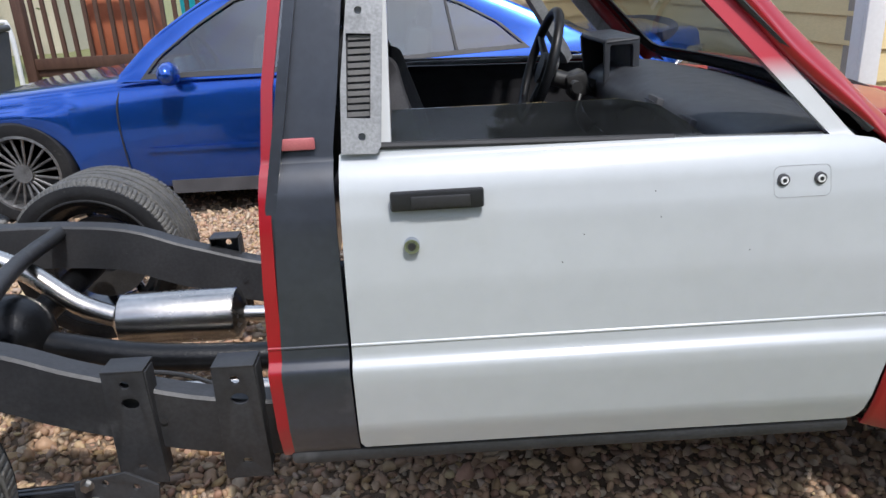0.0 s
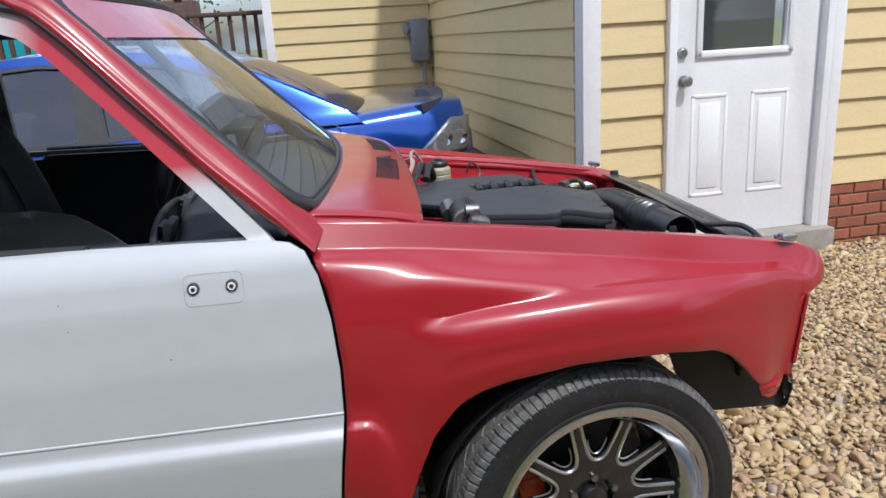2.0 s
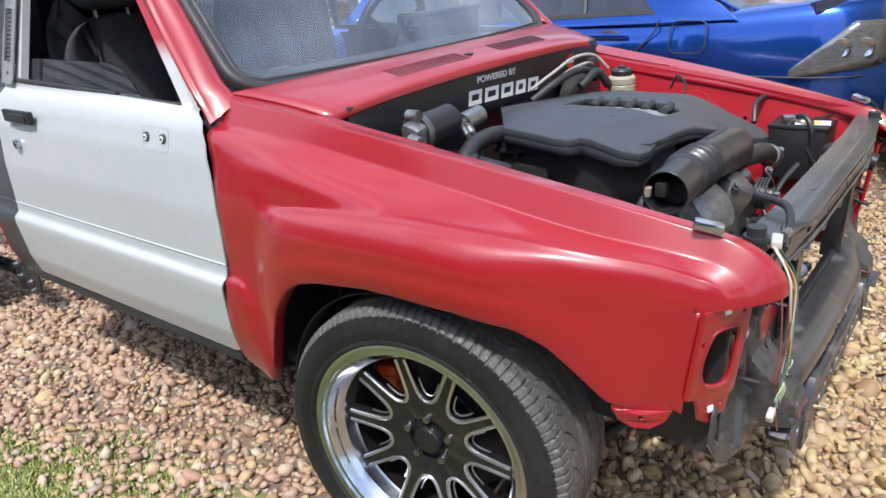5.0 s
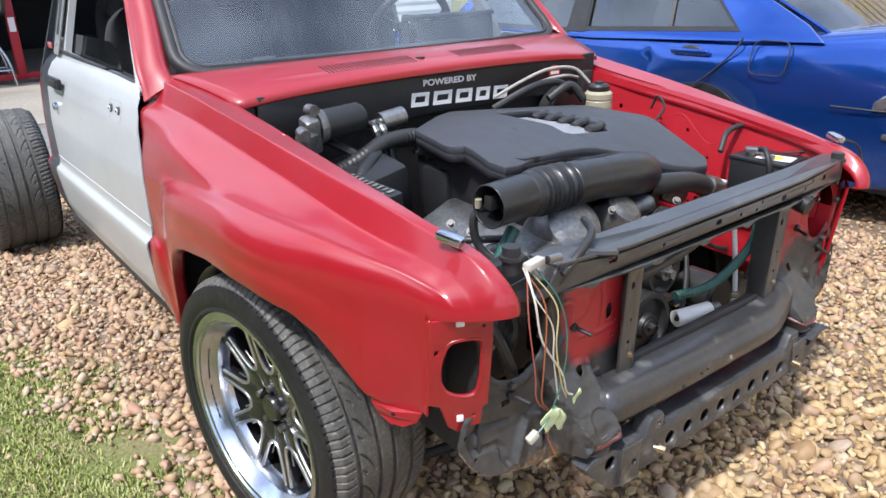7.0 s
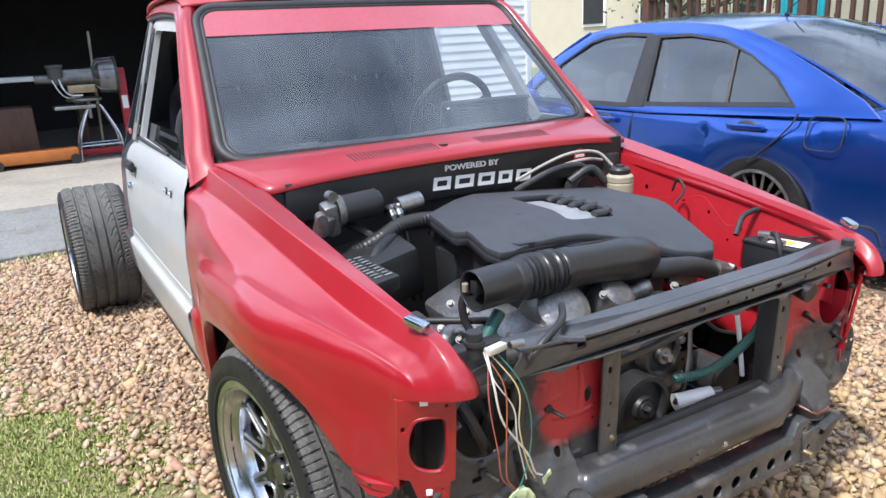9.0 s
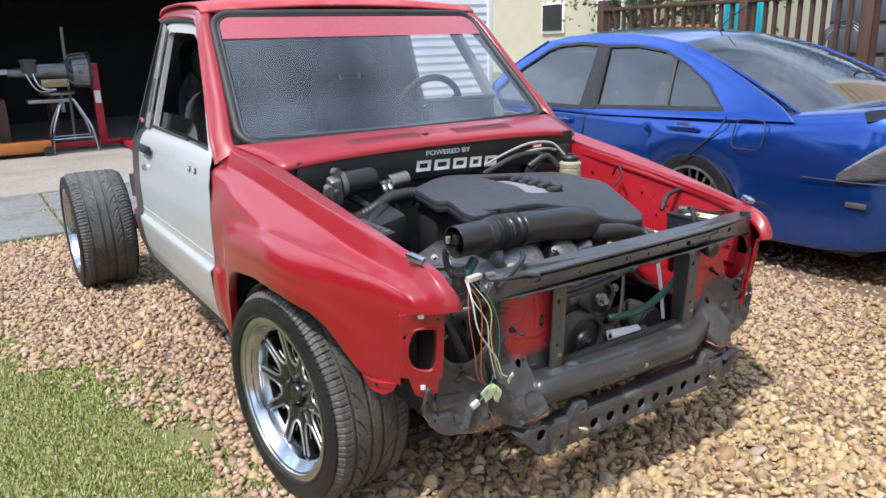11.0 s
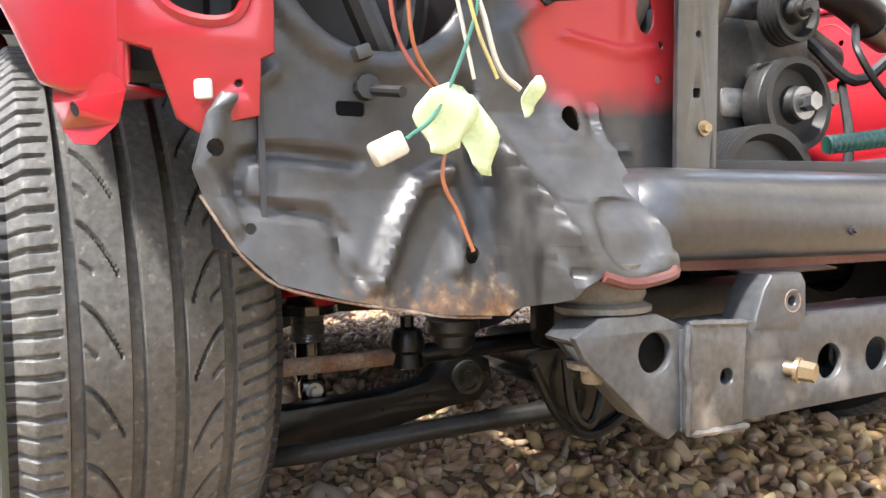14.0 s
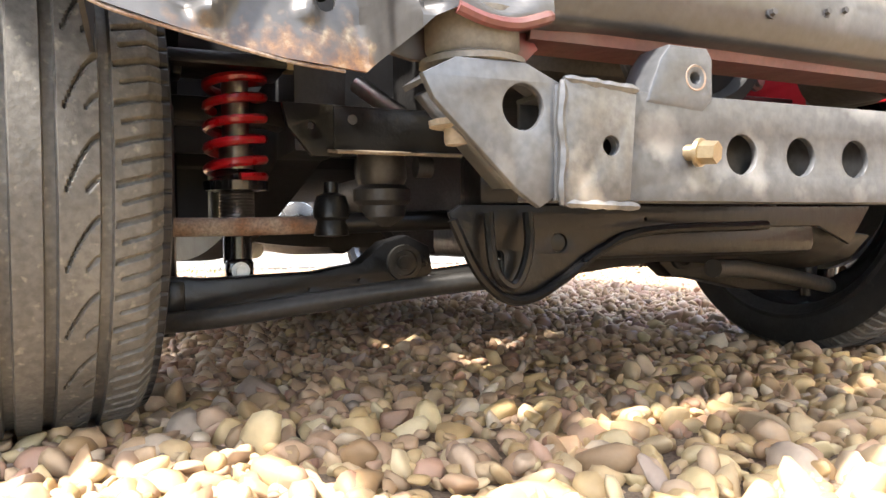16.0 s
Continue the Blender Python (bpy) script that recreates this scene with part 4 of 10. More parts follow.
REAR_Z = [0.34, 0.41, 0.475, 0.55, 0.62, 0.72, 0.82, 0.90, 0.945, 0.965, 1.01]
REAR_X = [-0.524, -0.524, -0.518, -0.509, -0.499, -0.497, -0.504, -0.519, -0.539, -0.552, -0.541]


def fender_section(x, s):
    zt, zl, yo = z_top(x), z_low(x), y_out(x)
    f, g = ease((x + 0.40) / 0.12), ease((x + 0.455) / 0.08)
    inner = curve(x, [-0.5, -0.44, -0.3, 0.4, 0.53], [0.702, 0.676, 0.634, 0.622, 0.600])
    y1 = curve(x, [-0.50, -0.45, -0.306, -0.027, 0.365, 0.53], [0.726, 0.719, 0.709, 0.690, 0.650, 0.628])
    z1 = curve(x, [-0.50, -0.45, -0.306, -0.027, 0.365, 0.53], [0.988, 0.978, 0.957, 0.915, 0.846, 0.812])
    y2 = curve(x, [-0.5, -0.45, -0.31, -0.107, 0.08, 0.327, 0.45, 0.53], [0.752, 0.743, 0.729, 0.714, 0.702, 0.678, 0.662, 0.646])
    z2 = curve(x, [-0.5, -0.45, -0.31, -0.107, 0.08, 0.327, 0.45, 0.53], [0.938, 0.930, 0.911, 0.879, 0.847, 0.801, 0.788, 0.778])
    y3 = curve(x, [-0.335, 0.05, 0.27, 0.38, 0.45, 0.53], [0.806, 0.800, 0.768, 0.733, 0.703, 0.672])
    z3 = curve(x, [-0.40, -0.335, -0.25, -0.105, 0.05, 0.27, 0.38, 0.45, 0.53], [0.785, 0.790, 0.802, 0.813, 0.820, 0.808, 0.793, 0.779, 0.752])

    def both(r, q, w=f):
        return (r[0] * (1 - w) + q[0] * w, r[1] * (1 - w) + q[1] * w)
    sag = 0.006 * curve(x, [0.1, 0.35, 0.53], [1, 0.4, 0.2])
    fe = ease((x + 0.36) / 0.42)
    e = both((y2 + 0.036, z2 - 0.020), (y2 + (y3 - y2) * 0.38, z2 + (z3 - z2) * 0.40 - sag * 0.6), fe)
    e2 = both((0.797, 0.866), (y2 + (y3 - y2) * 0.75, z2 + (z3 - z2) * 0.80 - sag), fe)
    c3 = both((0.811, 0.806), (y3, z3))
    g1 = both((0.815, 0.765), (y3 + (yo - y3) * 0.66, z3 - 0.017))
    g2 = both((0.816, 0.735), (y3 + (yo - y3) * 0.98, z3 - 0.05))
    keys = [(inner - 0.014, zt - 0.035, 0), (inner, zt, 0.005), (y1, z1, 0.007), (y2, z2, 0.009), (*e, 0), (*e2, 0), (*c3, 0.024 * (1 - f) + 0.006 * f), (*g1, 0), (*g2, 0)]
    h = z3 - 0.06
    rear = [(0.817, 0.70), (0.815, 0.612), (0.829, 0.588), (0.826, 0.47), (0.80, zl + 0.004), (0.785, zl)]
    front = [(yo, h * 0.75 + zl * 0.25), (yo + 0.002, h * 0.5 + zl * 0.5), (yo + 0.001, h * 0.3 + zl * 0.7), (yo - 0.001, zl + 0.012), (yo - 0.006, zl + 0.001), (yo - 0.03, zl - 0.002)]
    keys += [(*both(r, q, g), 0) for r, q in zip(rear, front)]
    w = ease((-0.37 - x) / 0.127)
    return [(x + w * (float(np.interp(z, REAR_Z, REAR_X)) + 0.497), s * y, z) for y, z in creased(keys)]


def build_fender(s):
    xs = sorted(set(list(np.linspace(-0.497, 0.505, 70)) + [-0.44, -0.43, -0.415, -0.41, -0.405, -0.40, -0.395, -0.39, -0.384, -0.378, -0.37, -0.36]))
    P = [smooth_path(fender_section(x, s), 3) for x in xs]
    # the flank ends in an upright edge that leans back towards its foot
    for row in P:
        for p in row:
            k = ease((p[0] - 0.40) / 0.10) * min(1.0, max(0.0, 0.712 - p[2]) / 0.19)
            p[0] -= 0.030 * k
    bm = grid(BM(), P)
    # brow over the headlamp: the upper part rolls forward and down to a rounded lip
    full = [p for p in P[-1] if p[2] > 0.708]
    ay = [abs(p[1]) for p in full]
    LIP_Y = [0.574, 0.597, 0.616, 0.634, 0.655, 0.676, 0.688, 0.694]
    LIP_X = [0.598, 0.617, 0.613, 0.600, 0.577, 0.545, 0.522, 0.506]
    LIP_Z = [0.724, 0.727, 0.727, 0.725, 0.721, 0.716, 0.712, 0.709]
    run = np.concatenate([[0], np.cumsum([math.dist(a, b) for a, b in zip(full[:-1], full[1:])])])
    lip_run = np.concatenate([[0], np.cumsum(np.hypot(np.diff(LIP_Y), np.diff(LIP_X)))])
    lip = [(float(np.interp(q, lip_run, LIP_X)), s * float(np.interp(q, lip_run, LIP_Y)), float(np.interp(q, lip_run, LIP_Z))) for q in run / run[-1] * lip_run[-1]]
    nose = []
    for t in np.linspace(0, 1, 15):
        a, b = math.sin(t * math.pi / 2) ** 0.9, 1 - math.cos(t * math.pi / 2)
        b = 0.30 * t * 0.9 + 0.70 * b if t < 1 else 1.0
        nose.append([(p[0] + (q[0] - p[0]) * a, p[1] + (q[1] - p[1]) * a, p[2] + (q[2] - p[2]) * b) for p, q in zip(full, lip)])
    nose.append([(x - 0.010, y - s * 0.003, z + 0.001) for x, y, z in lip])
    grid(bm, nose)
    # turned-in return along the flank's front edge
    rim_edge = [p for p in P[-1] if p[2] <= 0.712]
    grid(bm, [[(p[0] + (0.504 + 0.12 * (p[2] - 0.6) - p[0]) * k, p[1] + (s * 0.691 - p[1]) * k, p[2]) for p in rim_edge] for k in (0.0, 0.5, 1.0)])
    bmesh.ops.remove_doubles(bm, verts=bm.verts, dist=1e-4)
    fd = part("fender", bm, M_red, truck, "glossy red wide front wing", angle=55)
    thicken(fd, 0.004, -1.0)
    # headlamp surround
    ring = ((0.679, 0.634), (0.674, 0.656), (0.663, 0.672), (0.624, 0.673), (0.617, 0.654), (0.615, 0.602), (0.619, 0.570), (0.630, 0.560), (0.650, 0.562), (0.667, 0.572), (0.677, 0.591), (0.680, 0.611))
    hole = [(s * y, z) for y, z in ring]
    edge = [(s * y, z) for y, z in ((0.694, 0.552), (0.694, 0.712), (0.608, 0.716), (0.605, 0.666), (0.604, 0.540), (0.612, 0.536), (0.613, 0.500), (0.629, 0.497), (0.634, 0.487), (0.646, 0.489), (0.660, 0.500), (0.668, 0.527), (0.674, 0.545))]

    def bezel(u, v, w=0.0):
        return (0.510 + (0.69 - abs(u)) * 0.5 + 0.12 * (v - 0.6) + w, u, v)
    sq = [(s * y, z) for y, z in ((0.682, 0.648), (0.691, 0.648), (0.691, 0.660), (0.682, 0.660))]
    hb = part("headlamp_surround", plate(edge, [hole, sq, disc(s * 0.624, 0.520, 0.004, 10), disc(s * 0.620, 0.697, 0.005, 10)], 0.005, bezel, 0.0015), M_red, fd, "red headlamp bezel with open lamp hole")
    bm = BM()
    tube(bm, [bezel(u, v, 0.001) for u, v in hole + hole[:2]], 0.0045, 6, 3)
    part("bezel_lip", bm, M_red, hb)
    # solid black block stands in for the dark depth of the lamp hole
    bm = BM()
    box(bm, (0.405, s * 0.650, 0.62), (0.05, 0.075, 0.15), 0.006)
    part("lamp_pocket", bm, M_seal, hb, "black block behind the bezel for the dark lamp hole")
    bm = BM()
    box(bm, (*bezel(s * 0.645, 0.517, 0.004)[:2], 0.517), (0.006, 0.012, 0.013), 0.002, (0, 0, s * 26))
    part("white_clip", bm, M_trimw, hb)
    bm = BM()
    box(bm, (*bezel(s * 0.655, 0.706, 0.004)[:2], 0.706), (0.006, 0.014, 0.010), 0.001, (0, 0, s * 26))
    part("white_clip", bm, M_trimw, hb)
    lip = plate([(0.0, 0.02), (0.0, 0.0), (0.12, -0.016), (0.35, -0.026), (0.62, -0.028), (0.86, -0.018), (0.97, -0.002), (1.0, 0.02)], [disc(0.5, -0.008, 0.0045, 8, 12)], 0.004,
                lambda u, v, w: (0.396 + 0.085 * u + w, s * (0.738 - 0.050 * u * u - 0.3 * max(0, -v)), 0.524 + v * 1.3))
    part("lower_flange", lip, M_red, fd)
    bm = BM()
    box(bm, (0.500, s * 0.636, 0.832), (0.046, 0.022, 0.016), 0.004, (0, 12, s * -22))
    part("bonnet_bump_stop", bm, M_chrome, fd, "small chrome bump stop")
    bm = BM()
    cyl(bm, (0.550, s * 0.552, 0.765), (0.550, s * 0.552, 0.812), 0.015, seg=18)
    cyl(bm, (0.550, s * 0.552, 0.790), (0.550, s * 0.552, 0.797), 0.020, seg=18)
    part("rubber_buffer", bm, M_seal, fd)
    # black sheet added behind the wheel so the arch stays dark
    part("mud_shield", plate([(s * y, z) for y, z in ((0.44, 0.25), (0.785, 0.37), (0.795, 0.60), (0.62, 0.66), (0.44, 0.62))], [], 0.004, facing_x(-0.425)), M_seal, fd)
    # inner wing and wheel arch liner
    bm = plate([(-0.32, 0.60), (-0.32, 0.93), (0.127, 0.862), (0.50, 0.80), (0.50, 0.62), (0.25, 0.64), (0.0, 0.67), (-0.22, 0.64)],
               [disc(0.08, 0.79, 0.006, 8), disc(-0.02, 0.81, 0.005, 8), disc(0.2, 0.76, 0.006, 8), disc(0.16, 0.72, 0.005, 8), disc(-0.1, 0.75, 0.006, 8), disc(0.36, 0.74, 0.01, 10), disc(-0.18, 0.83, 0.008, 8), rounded(-0.28, 0.80, -0.24, 0.815, 0.005, 2)],
               0.004, lambda u, v, w: (u, s * (0.622 - 0.10 * max(0, 0.86 - v) + w), v))
    iw = part("inner_wing", bm, M_red_inner, fd, "bright red inner wing pressing with punched holes")
    bm = BM()
    tube(bm, [(-0.20, s * 0.6215, 0.80), (-0.03, s * 0.623, 0.815), (0.05, s * 0.6245, 0.833), (0.10, s * 0.6215, 0.80), (0.155, s * 0.6175, 0.762), (0.21, s * 0.6195, 0.78), (0.265, s * 0.6195, 0.778), (0.33, s * 0.6135, 0.72)], 0.008, 8, 5)
    part("pressed_ridge", bm, M_red_inner, iw)
    bm = BM()
    sweep(bm, [(-0.33, s * 0.632, 0.928), (0.127, s * 0.630, 0.864), (0.50, s * 0.615, 0.806)], [(-0.010, -0.005), (0.010, -0.005), (0.010, 0.005), (-0.010, 0.005)], 4)
    part("wing_rail", bm, M_red, iw)
    # added sheets close the arch; the black ones stand for its shade
    for pts_ in ([(0.18, 0.665), (0.23, 0.60), (0.26, 0.52), (0.28, 0.44), (0.29, 0.41), (0.535, 0.40), (0.535, 0.66)], [(-0.24, 0.655), (-0.30, 0.60), (-0.345, 0.50), (-0.37, 0.36), (-0.50, 0.36), (-0.50, 0.66)]):
        part("splash_panel", plate(pts_, [], 0.004, lambda u, v, w: (u, s * (0.61 + w), v)), M_red_inner if s > 0 and pts_[0][0] > 0 else M_seal, fd)
    if s > 0:
        part("inner_apron", plate([(-0.32, 0.50), (0.02, 0.49), (0.30, 0.475), (0.50, 0.475), (0.50, 0.66), (-0.32, 0.70)], [disc(0.30, 0.56, 0.010, 12), disc(0.16, 0.60, 0.006, 10), disc(0.40, 0.60, 0.006, 10)], 0.004, facing_y(0.535), 0.001), M_red_inner, fd)
    arch = []
    for a in np.linspace(72, 190, 18):
        r = 0.348
        arch.append([(r * math.cos(radians(a)), s * y, 0.325 + r * math.sin(radians(a)) * 0.97) for y in (0.50, 0.60, 0.70, 0.800)])
    thicken(part("wheel_arch_liner", grid(BM(), arch), M_under, fd), 0.004)
    return fd


fd_r = build_fender(-1)
fd_l = build_fender(1)
# the far wing hangs a little lower
fd_l.matrix_basis = Matrix.Translation((0, -0.63, 0.85)) @ Matrix.Rotation(radians(-1.8), 4, "X") @ Matrix.Translation((0, 0.63, -0.85))


# wheels
@functools.lru_cache(None)
def tyre_mesh(w, r, rim_r, seg, across):
    """A road tyre with four grooves, shoulder slits and long curved sipes cut in its tread; the outer side looks to -y."""
    half = w / 2
    side = [(rim_r - 0.006, -half * 0.80), (rim_r + 0.004, -half * 0.90), (rim_r + 0.014, -half * 0.955), (rim_r + 0.017, -half * 0.985), (rim_r + 0.022, -half * 0.985), (rim_r + 0.025, -half * 0.97), (rim_r + 0.04, -half), (r - 0.038, -half * 0.995), (r - 0.018, -half * 0.955)]
    grooves = (-0.56, -0.15, 0.15, 0.52)
    us = set(np.round(np.linspace(-0.93, 0.93, across), 3))
    for g in grooves:
        us |= {round(g + d, 3) for d in (-0.052, -0.040, -0.034, 0.034, 0.040, 0.052)}
    u = np.array(sorted(us))[None, :]
    deg = np.linspace(0, 360, seg, endpoint=False)[:, None]
    D = np.zeros((seg, u.shape[1]))
    for g in grooves:
        D = np.maximum(D, np.clip((0.046 - np.abs(u - g)) / 0.008, 0, 1) * 0.0085)

    def cut(where, phase, width, depth):
        return np.where(where, depth * np.clip(1.6 - np.abs(phase % 1.0 - 0.5) / (width / 2) , 0, 1), 0.0)
    D = np.maximum(D, cut(u < -0.63, deg / (360 / 54) - 0.2 * u, 0.13, 0.0055))
    D = np.maximum(D, cut(u > 0.58, deg / (360 / 54) - 0.9 * u, 0.12, 0.0055))
    D = np.maximum(D, cut(u < -0.66, deg / (360 / 54) - 0.2 * u + 0.5, 0.09, 0.004))
    D = np.maximum(D, cut(u > 0.62, deg / (360 / 54) - 0.9 * u + 0.5, 0.09, 0.004))
    v1, v4 = np.clip((u + 0.53) / 0.33, 0, 1), np.clip((0.49 - u) / 0.30, 0, 1)
    D = np.maximum(D, cut((u > -0.53) & (u < -0.26), deg / (360 / 27) + 0.95 * v1 ** 1.7, 0.06, 0.0055))
    D = np.maximum(D, cut((u < 0.49) & (u > 0.24), deg / (360 / 27) + 0.95 * v4 ** 1.7 + 0.4, 0.06, 0.0055))
    D = np.maximum(D, cut((u > -0.53) & (u < -0.42), deg / (360 / 27) + 0.95 * v1 ** 1.7 + 0.5, 0.06, 0.004))
    D = np.maximum(D, cut((u < 0.49) & (u > 0.38), deg / (360 / 27) + 0.95 * v4 ** 1.7 + 0.9, 0.06, 0.004))
    R = r - 0.006 * np.abs(u) ** 4 - 0.012 * np.clip(np.abs(u) - 0.82, 0, 1) / 0.11 - D
    n = len(side)
    rad = np.hstack([np.tile([p[0] for p in side], (seg, 1)), R, np.tile([p[0] for p in side[::-1]], (seg, 1))])
    yy = np.hstack([np.tile([p[1] for p in side], (seg, 1)), np.tile(u * half * 0.965, (seg, 1)), np.tile([-p[1] for p in side[::-1]], (seg, 1))])
    a = np.radians(deg)
    A = np.stack([rad * np.cos(a), yy, rad * np.sin(a)], -1)
    U, V = A.shape[:2]
    idx = np.arange(U * V).reshape(U, V)
    nx = np.roll(idx, -1, axis=0)
    F = np.stack([idx[:, :-1], idx[:, 1:], nx[:, 1:], nx[:, :-1]], -1).reshape(-1, 4)
    me = bpy.data.meshes.new("tyre")
    me.from_pydata(A.reshape(-1, 3).tolist(), [], F.tolist())
    finish(me, M_rubber, True, 40)
    me.materials.append(M_tread)
    mid = np.broadcast_to(np.arange(V - 1)[None, :], (U, V - 1)).reshape(-1)
    me.polygons.foreach_set("material_index", ((mid >= n) & (mid < V - 1 - n)).astype(np.int32))
    return me


def build_wheel(where, w, r, face, label, turn=0.0):
    """A wheel: rim with polished lip, ten spokes, hub and lugs. face: how deep the spokes sit behind the outer lip."""
    half, R = w / 2, 0.232
    bm = BM()
    lathe(bm, [(R + 0.018, -half * 0.86), (R + 0.018, -half * 0.93), (R + 0.012, -half * 0.955), (R, -half * 0.955), (R - 0.004, -half * 0.94), (R - 0.006, -half * 0.90), (R - 0.012, -half * 0.885), (R - 0.014, -half * 0.85), (R - 0.030, -half + face * 0.62), (R - 0.033, -half + face * 0.66), (R - 0.036, -half + face * 0.95), (R - 0.040, -half + face + 0.004)], "y", 64)
    wh = part("wheel", bm, M_chrome, truck, label)
    wh.matrix_basis = Matrix.Translation(where) @ Matrix.Rotation(radians(turn), 4, "Z")
    # barrel behind the spokes is coloured black, unlike the polished dish
    bm = BM()
    lathe(bm, [(R - 0.040, -half + face + 0.004), (R - 0.042, half * 0.6), (R - 0.012, half * 0.8), (R + 0.012, half * 0.9)], "y", 64)
    part("barrel", bm, M_spoke, wh, "black inner barrel")
    part("tyre", tyre_mesh(w, r, R, 1500 if w < 0.27 else 600, 124 if w < 0.27 else 60), None, wh, "wide low-profile road tyre with dusty tread")
    y0 = -half + face
    n, wide = 10, math.pi / 10
    # one side of the rounded window between two spokes, from its foot out to the rim
    flank = [(0.094, 0.0), (0.095, 0.065), (0.099, 0.122), (0.106, 0.168), (0.116, 0.200), (0.132, 0.222), (0.154, 0.240), (0.178, 0.252), (0.190, 0.256), (R - 0.036, 0.260)]

    def dish(rr):
        return y0 + 0.010 - 0.012 * (rr - 0.06) / 0.15

    for k in range(n):
        a0 = 2 * math.pi * k / n - 0.07
        side_ = [(rr, wide - q) for rr, q in flank]
        rim_ = [(0.050, wide), (0.074, wide)] + side_ + [(rr, -q) for rr, q in reversed(side_)] + [(0.074, -wide), (0.050, -wide)]
        bm = plate([(rr * math.cos(a0 - q), rr * math.sin(a0 - q)) for rr, q in rim_], [], 0.024, lambda u, v, d: (u, dish(math.hypot(u, v)) + d, v), 0.0015)
        sp = part("spoke", bm, M_spoke, wh)
        bm = BM()
        loop = [(rr, -q) for rr, q in reversed(flank[:-1])] + flank[1:-1]
        tube(bm, [(rr * math.cos(a0 + wide + q), dish(rr) - 0.0125, rr * math.sin(a0 + wide + q)) for rr, q in loop], 0.0042, 8, 3)
        part("milled_edge", bm, M_milled, sp)
        bm = BM()
        tube(bm, [((rr + 0.010) * math.cos(a0 + wide + q * 0.72), dish(rr) - 0.004, (rr + 0.010) * math.sin(a0 + wide + q * 0.72)) for rr, q in loop[3:-3]], 0.0018, 6, 3)
        part("milled_step", bm, M_milled, sp)
    bm = BM()
    lathe(bm, [(0.0, y0 - 0.012), (0.028, y0 - 0.012), (0.032, y0 - 0.006), (0.034, y0 + 0.006), (0.060, y0 + 0.008), (0.072, y0 + 0.014), (0.078, y0 + 0.03), (0.078, y0 + 0.06)], "y", 40)
    part("hub", bm, M_spoke, wh)
    for k in range(5):
        a = 2 * math.pi * k / 5 + 0.3
        bm = BM()
        cyl(bm, (0.05 * math.cos(a), y0 + 0.012, 0.05 * math.sin(a)), (0.05 * math.cos(a), y0 - 0.010, 0.05 * math.sin(a)), 0.009, 0.0075, 10)
        part("lug_nut", bm, M_steel, wh)
    for k in range(13):
        if k == 6:
            continue
        a = math.pi - 0.42 + 0.072 * k
        bm = BM()
        box(bm, (0, 0, 0), (0.003, 0.0012, 0.011), 0)
        shift(bm, Matrix.Translation(((R - 0.0235) * math.cos(a), -half + face * 0.40, (R - 0.0235) * math.sin(a))) @ Matrix.Rotation(-a, 4, "Y") @ Matrix.Rotation(radians(70), 4, "Z"))
        part("lettering_bar", bm, M_seal, wh)
    bm = BM()
    lathe(bm, [(0.07, y0 + 0.075), (0.165, y0 + 0.075), (0.165, y0 + 0.10), (0.07, y0 + 0.10)], "y", 48)
    part("brake_disc", bm, M_alu_dark, wh)
    return wh


W_fr = build_wheel((0, -0.702, 0.325), 0.258, 0.320, 0.070, "black ten-spoke alloy wheel with polished dish", 7)
W_fl = build_wheel((0, 0.702, 0.325), 0.258, 0.320, 0.070, "black ten-spoke alloy wheel with polished dish", 180)
W_rr = build_wheel((-2.61, -0.87, 0.330), 0.30, 0.325, 0.105, "wide rear alloy wheel with deep polished dish")
W_rl = build_wheel((-2.66, 0.69, 0.325), 0.30, 0.325, 0.105, "wide rear alloy wheel with deep polished dish", 180)
for s in (-1, 1):
    bm = BM()
    box(bm, (-0.122, s * 0.690, 0.350), (0.062, 0.060, 0.165), 0.014, (0, -14, 0))
    for e in (-0.045, 0.0, 0.045):
        box(bm, (-0.118 - 0.22 * e, s * 0.716, 0.350 + e), (0.050, 0.022, 0.032), 0.008, (0, -14, 0))
    part("brake_caliper", bm, M_caliper, truck, "orange-red brake caliper")

# ---- ground ----
bm = BM()
bmesh.ops.create_grid(bm, x_segments=2, y_segments=2, size=400)
tagged(part("ground", bm, M_lawn, None, "trodden grass and soil reaching far off", smooth=False), category="ground", kind="structure")
bm = plate([(-3.9, -1.55), (-2.6, -1.40), (-1.62, -1.28), (-1.05, -0.92), (-0.62, -0.86), (-0.3, -0.78), (0.0, -0.84), (0.15, -1.15), (0.25, -1.6), (0.35, -2.6), (0.4, -4.5), (5.5, -4.5), (5.5, 1.95), (0.8, 1.8), (0.6, 5.6), (-6.0, 5.6), (-6.0, 1.6), (-3.9, 1.4)], [], 0.008)
tagged(part("gravel_bed", bm, M_soil, None, "bed of dark grit between the pebbles", smooth=False), category="gravel bed", kind="structure")

# ---- house: its corner nearest the truck, u along the door wall, v along the shaded wall ----
H0, HA = Vector((0.788, 1.575, 0.09)), radians(3.24)
HM = Matrix.Translation(H0) @ Matrix.Rotation(HA, 4, "Z") @ Matrix.Scale(0.9615, 4)
DEEP = 4.50  # where the shaded wall ends


def hpart(name, bm, material, parent=None, label="", kind="structure", category="", **kw):
    ob = part(name, shift(bm, Matrix.Identity(4)), material, None, label, **kw)
    if parent:
        ob.parent = parent
    else:
        ob.matrix_world = HM
        tagged(ob, category=category, kind=kind)
    return ob


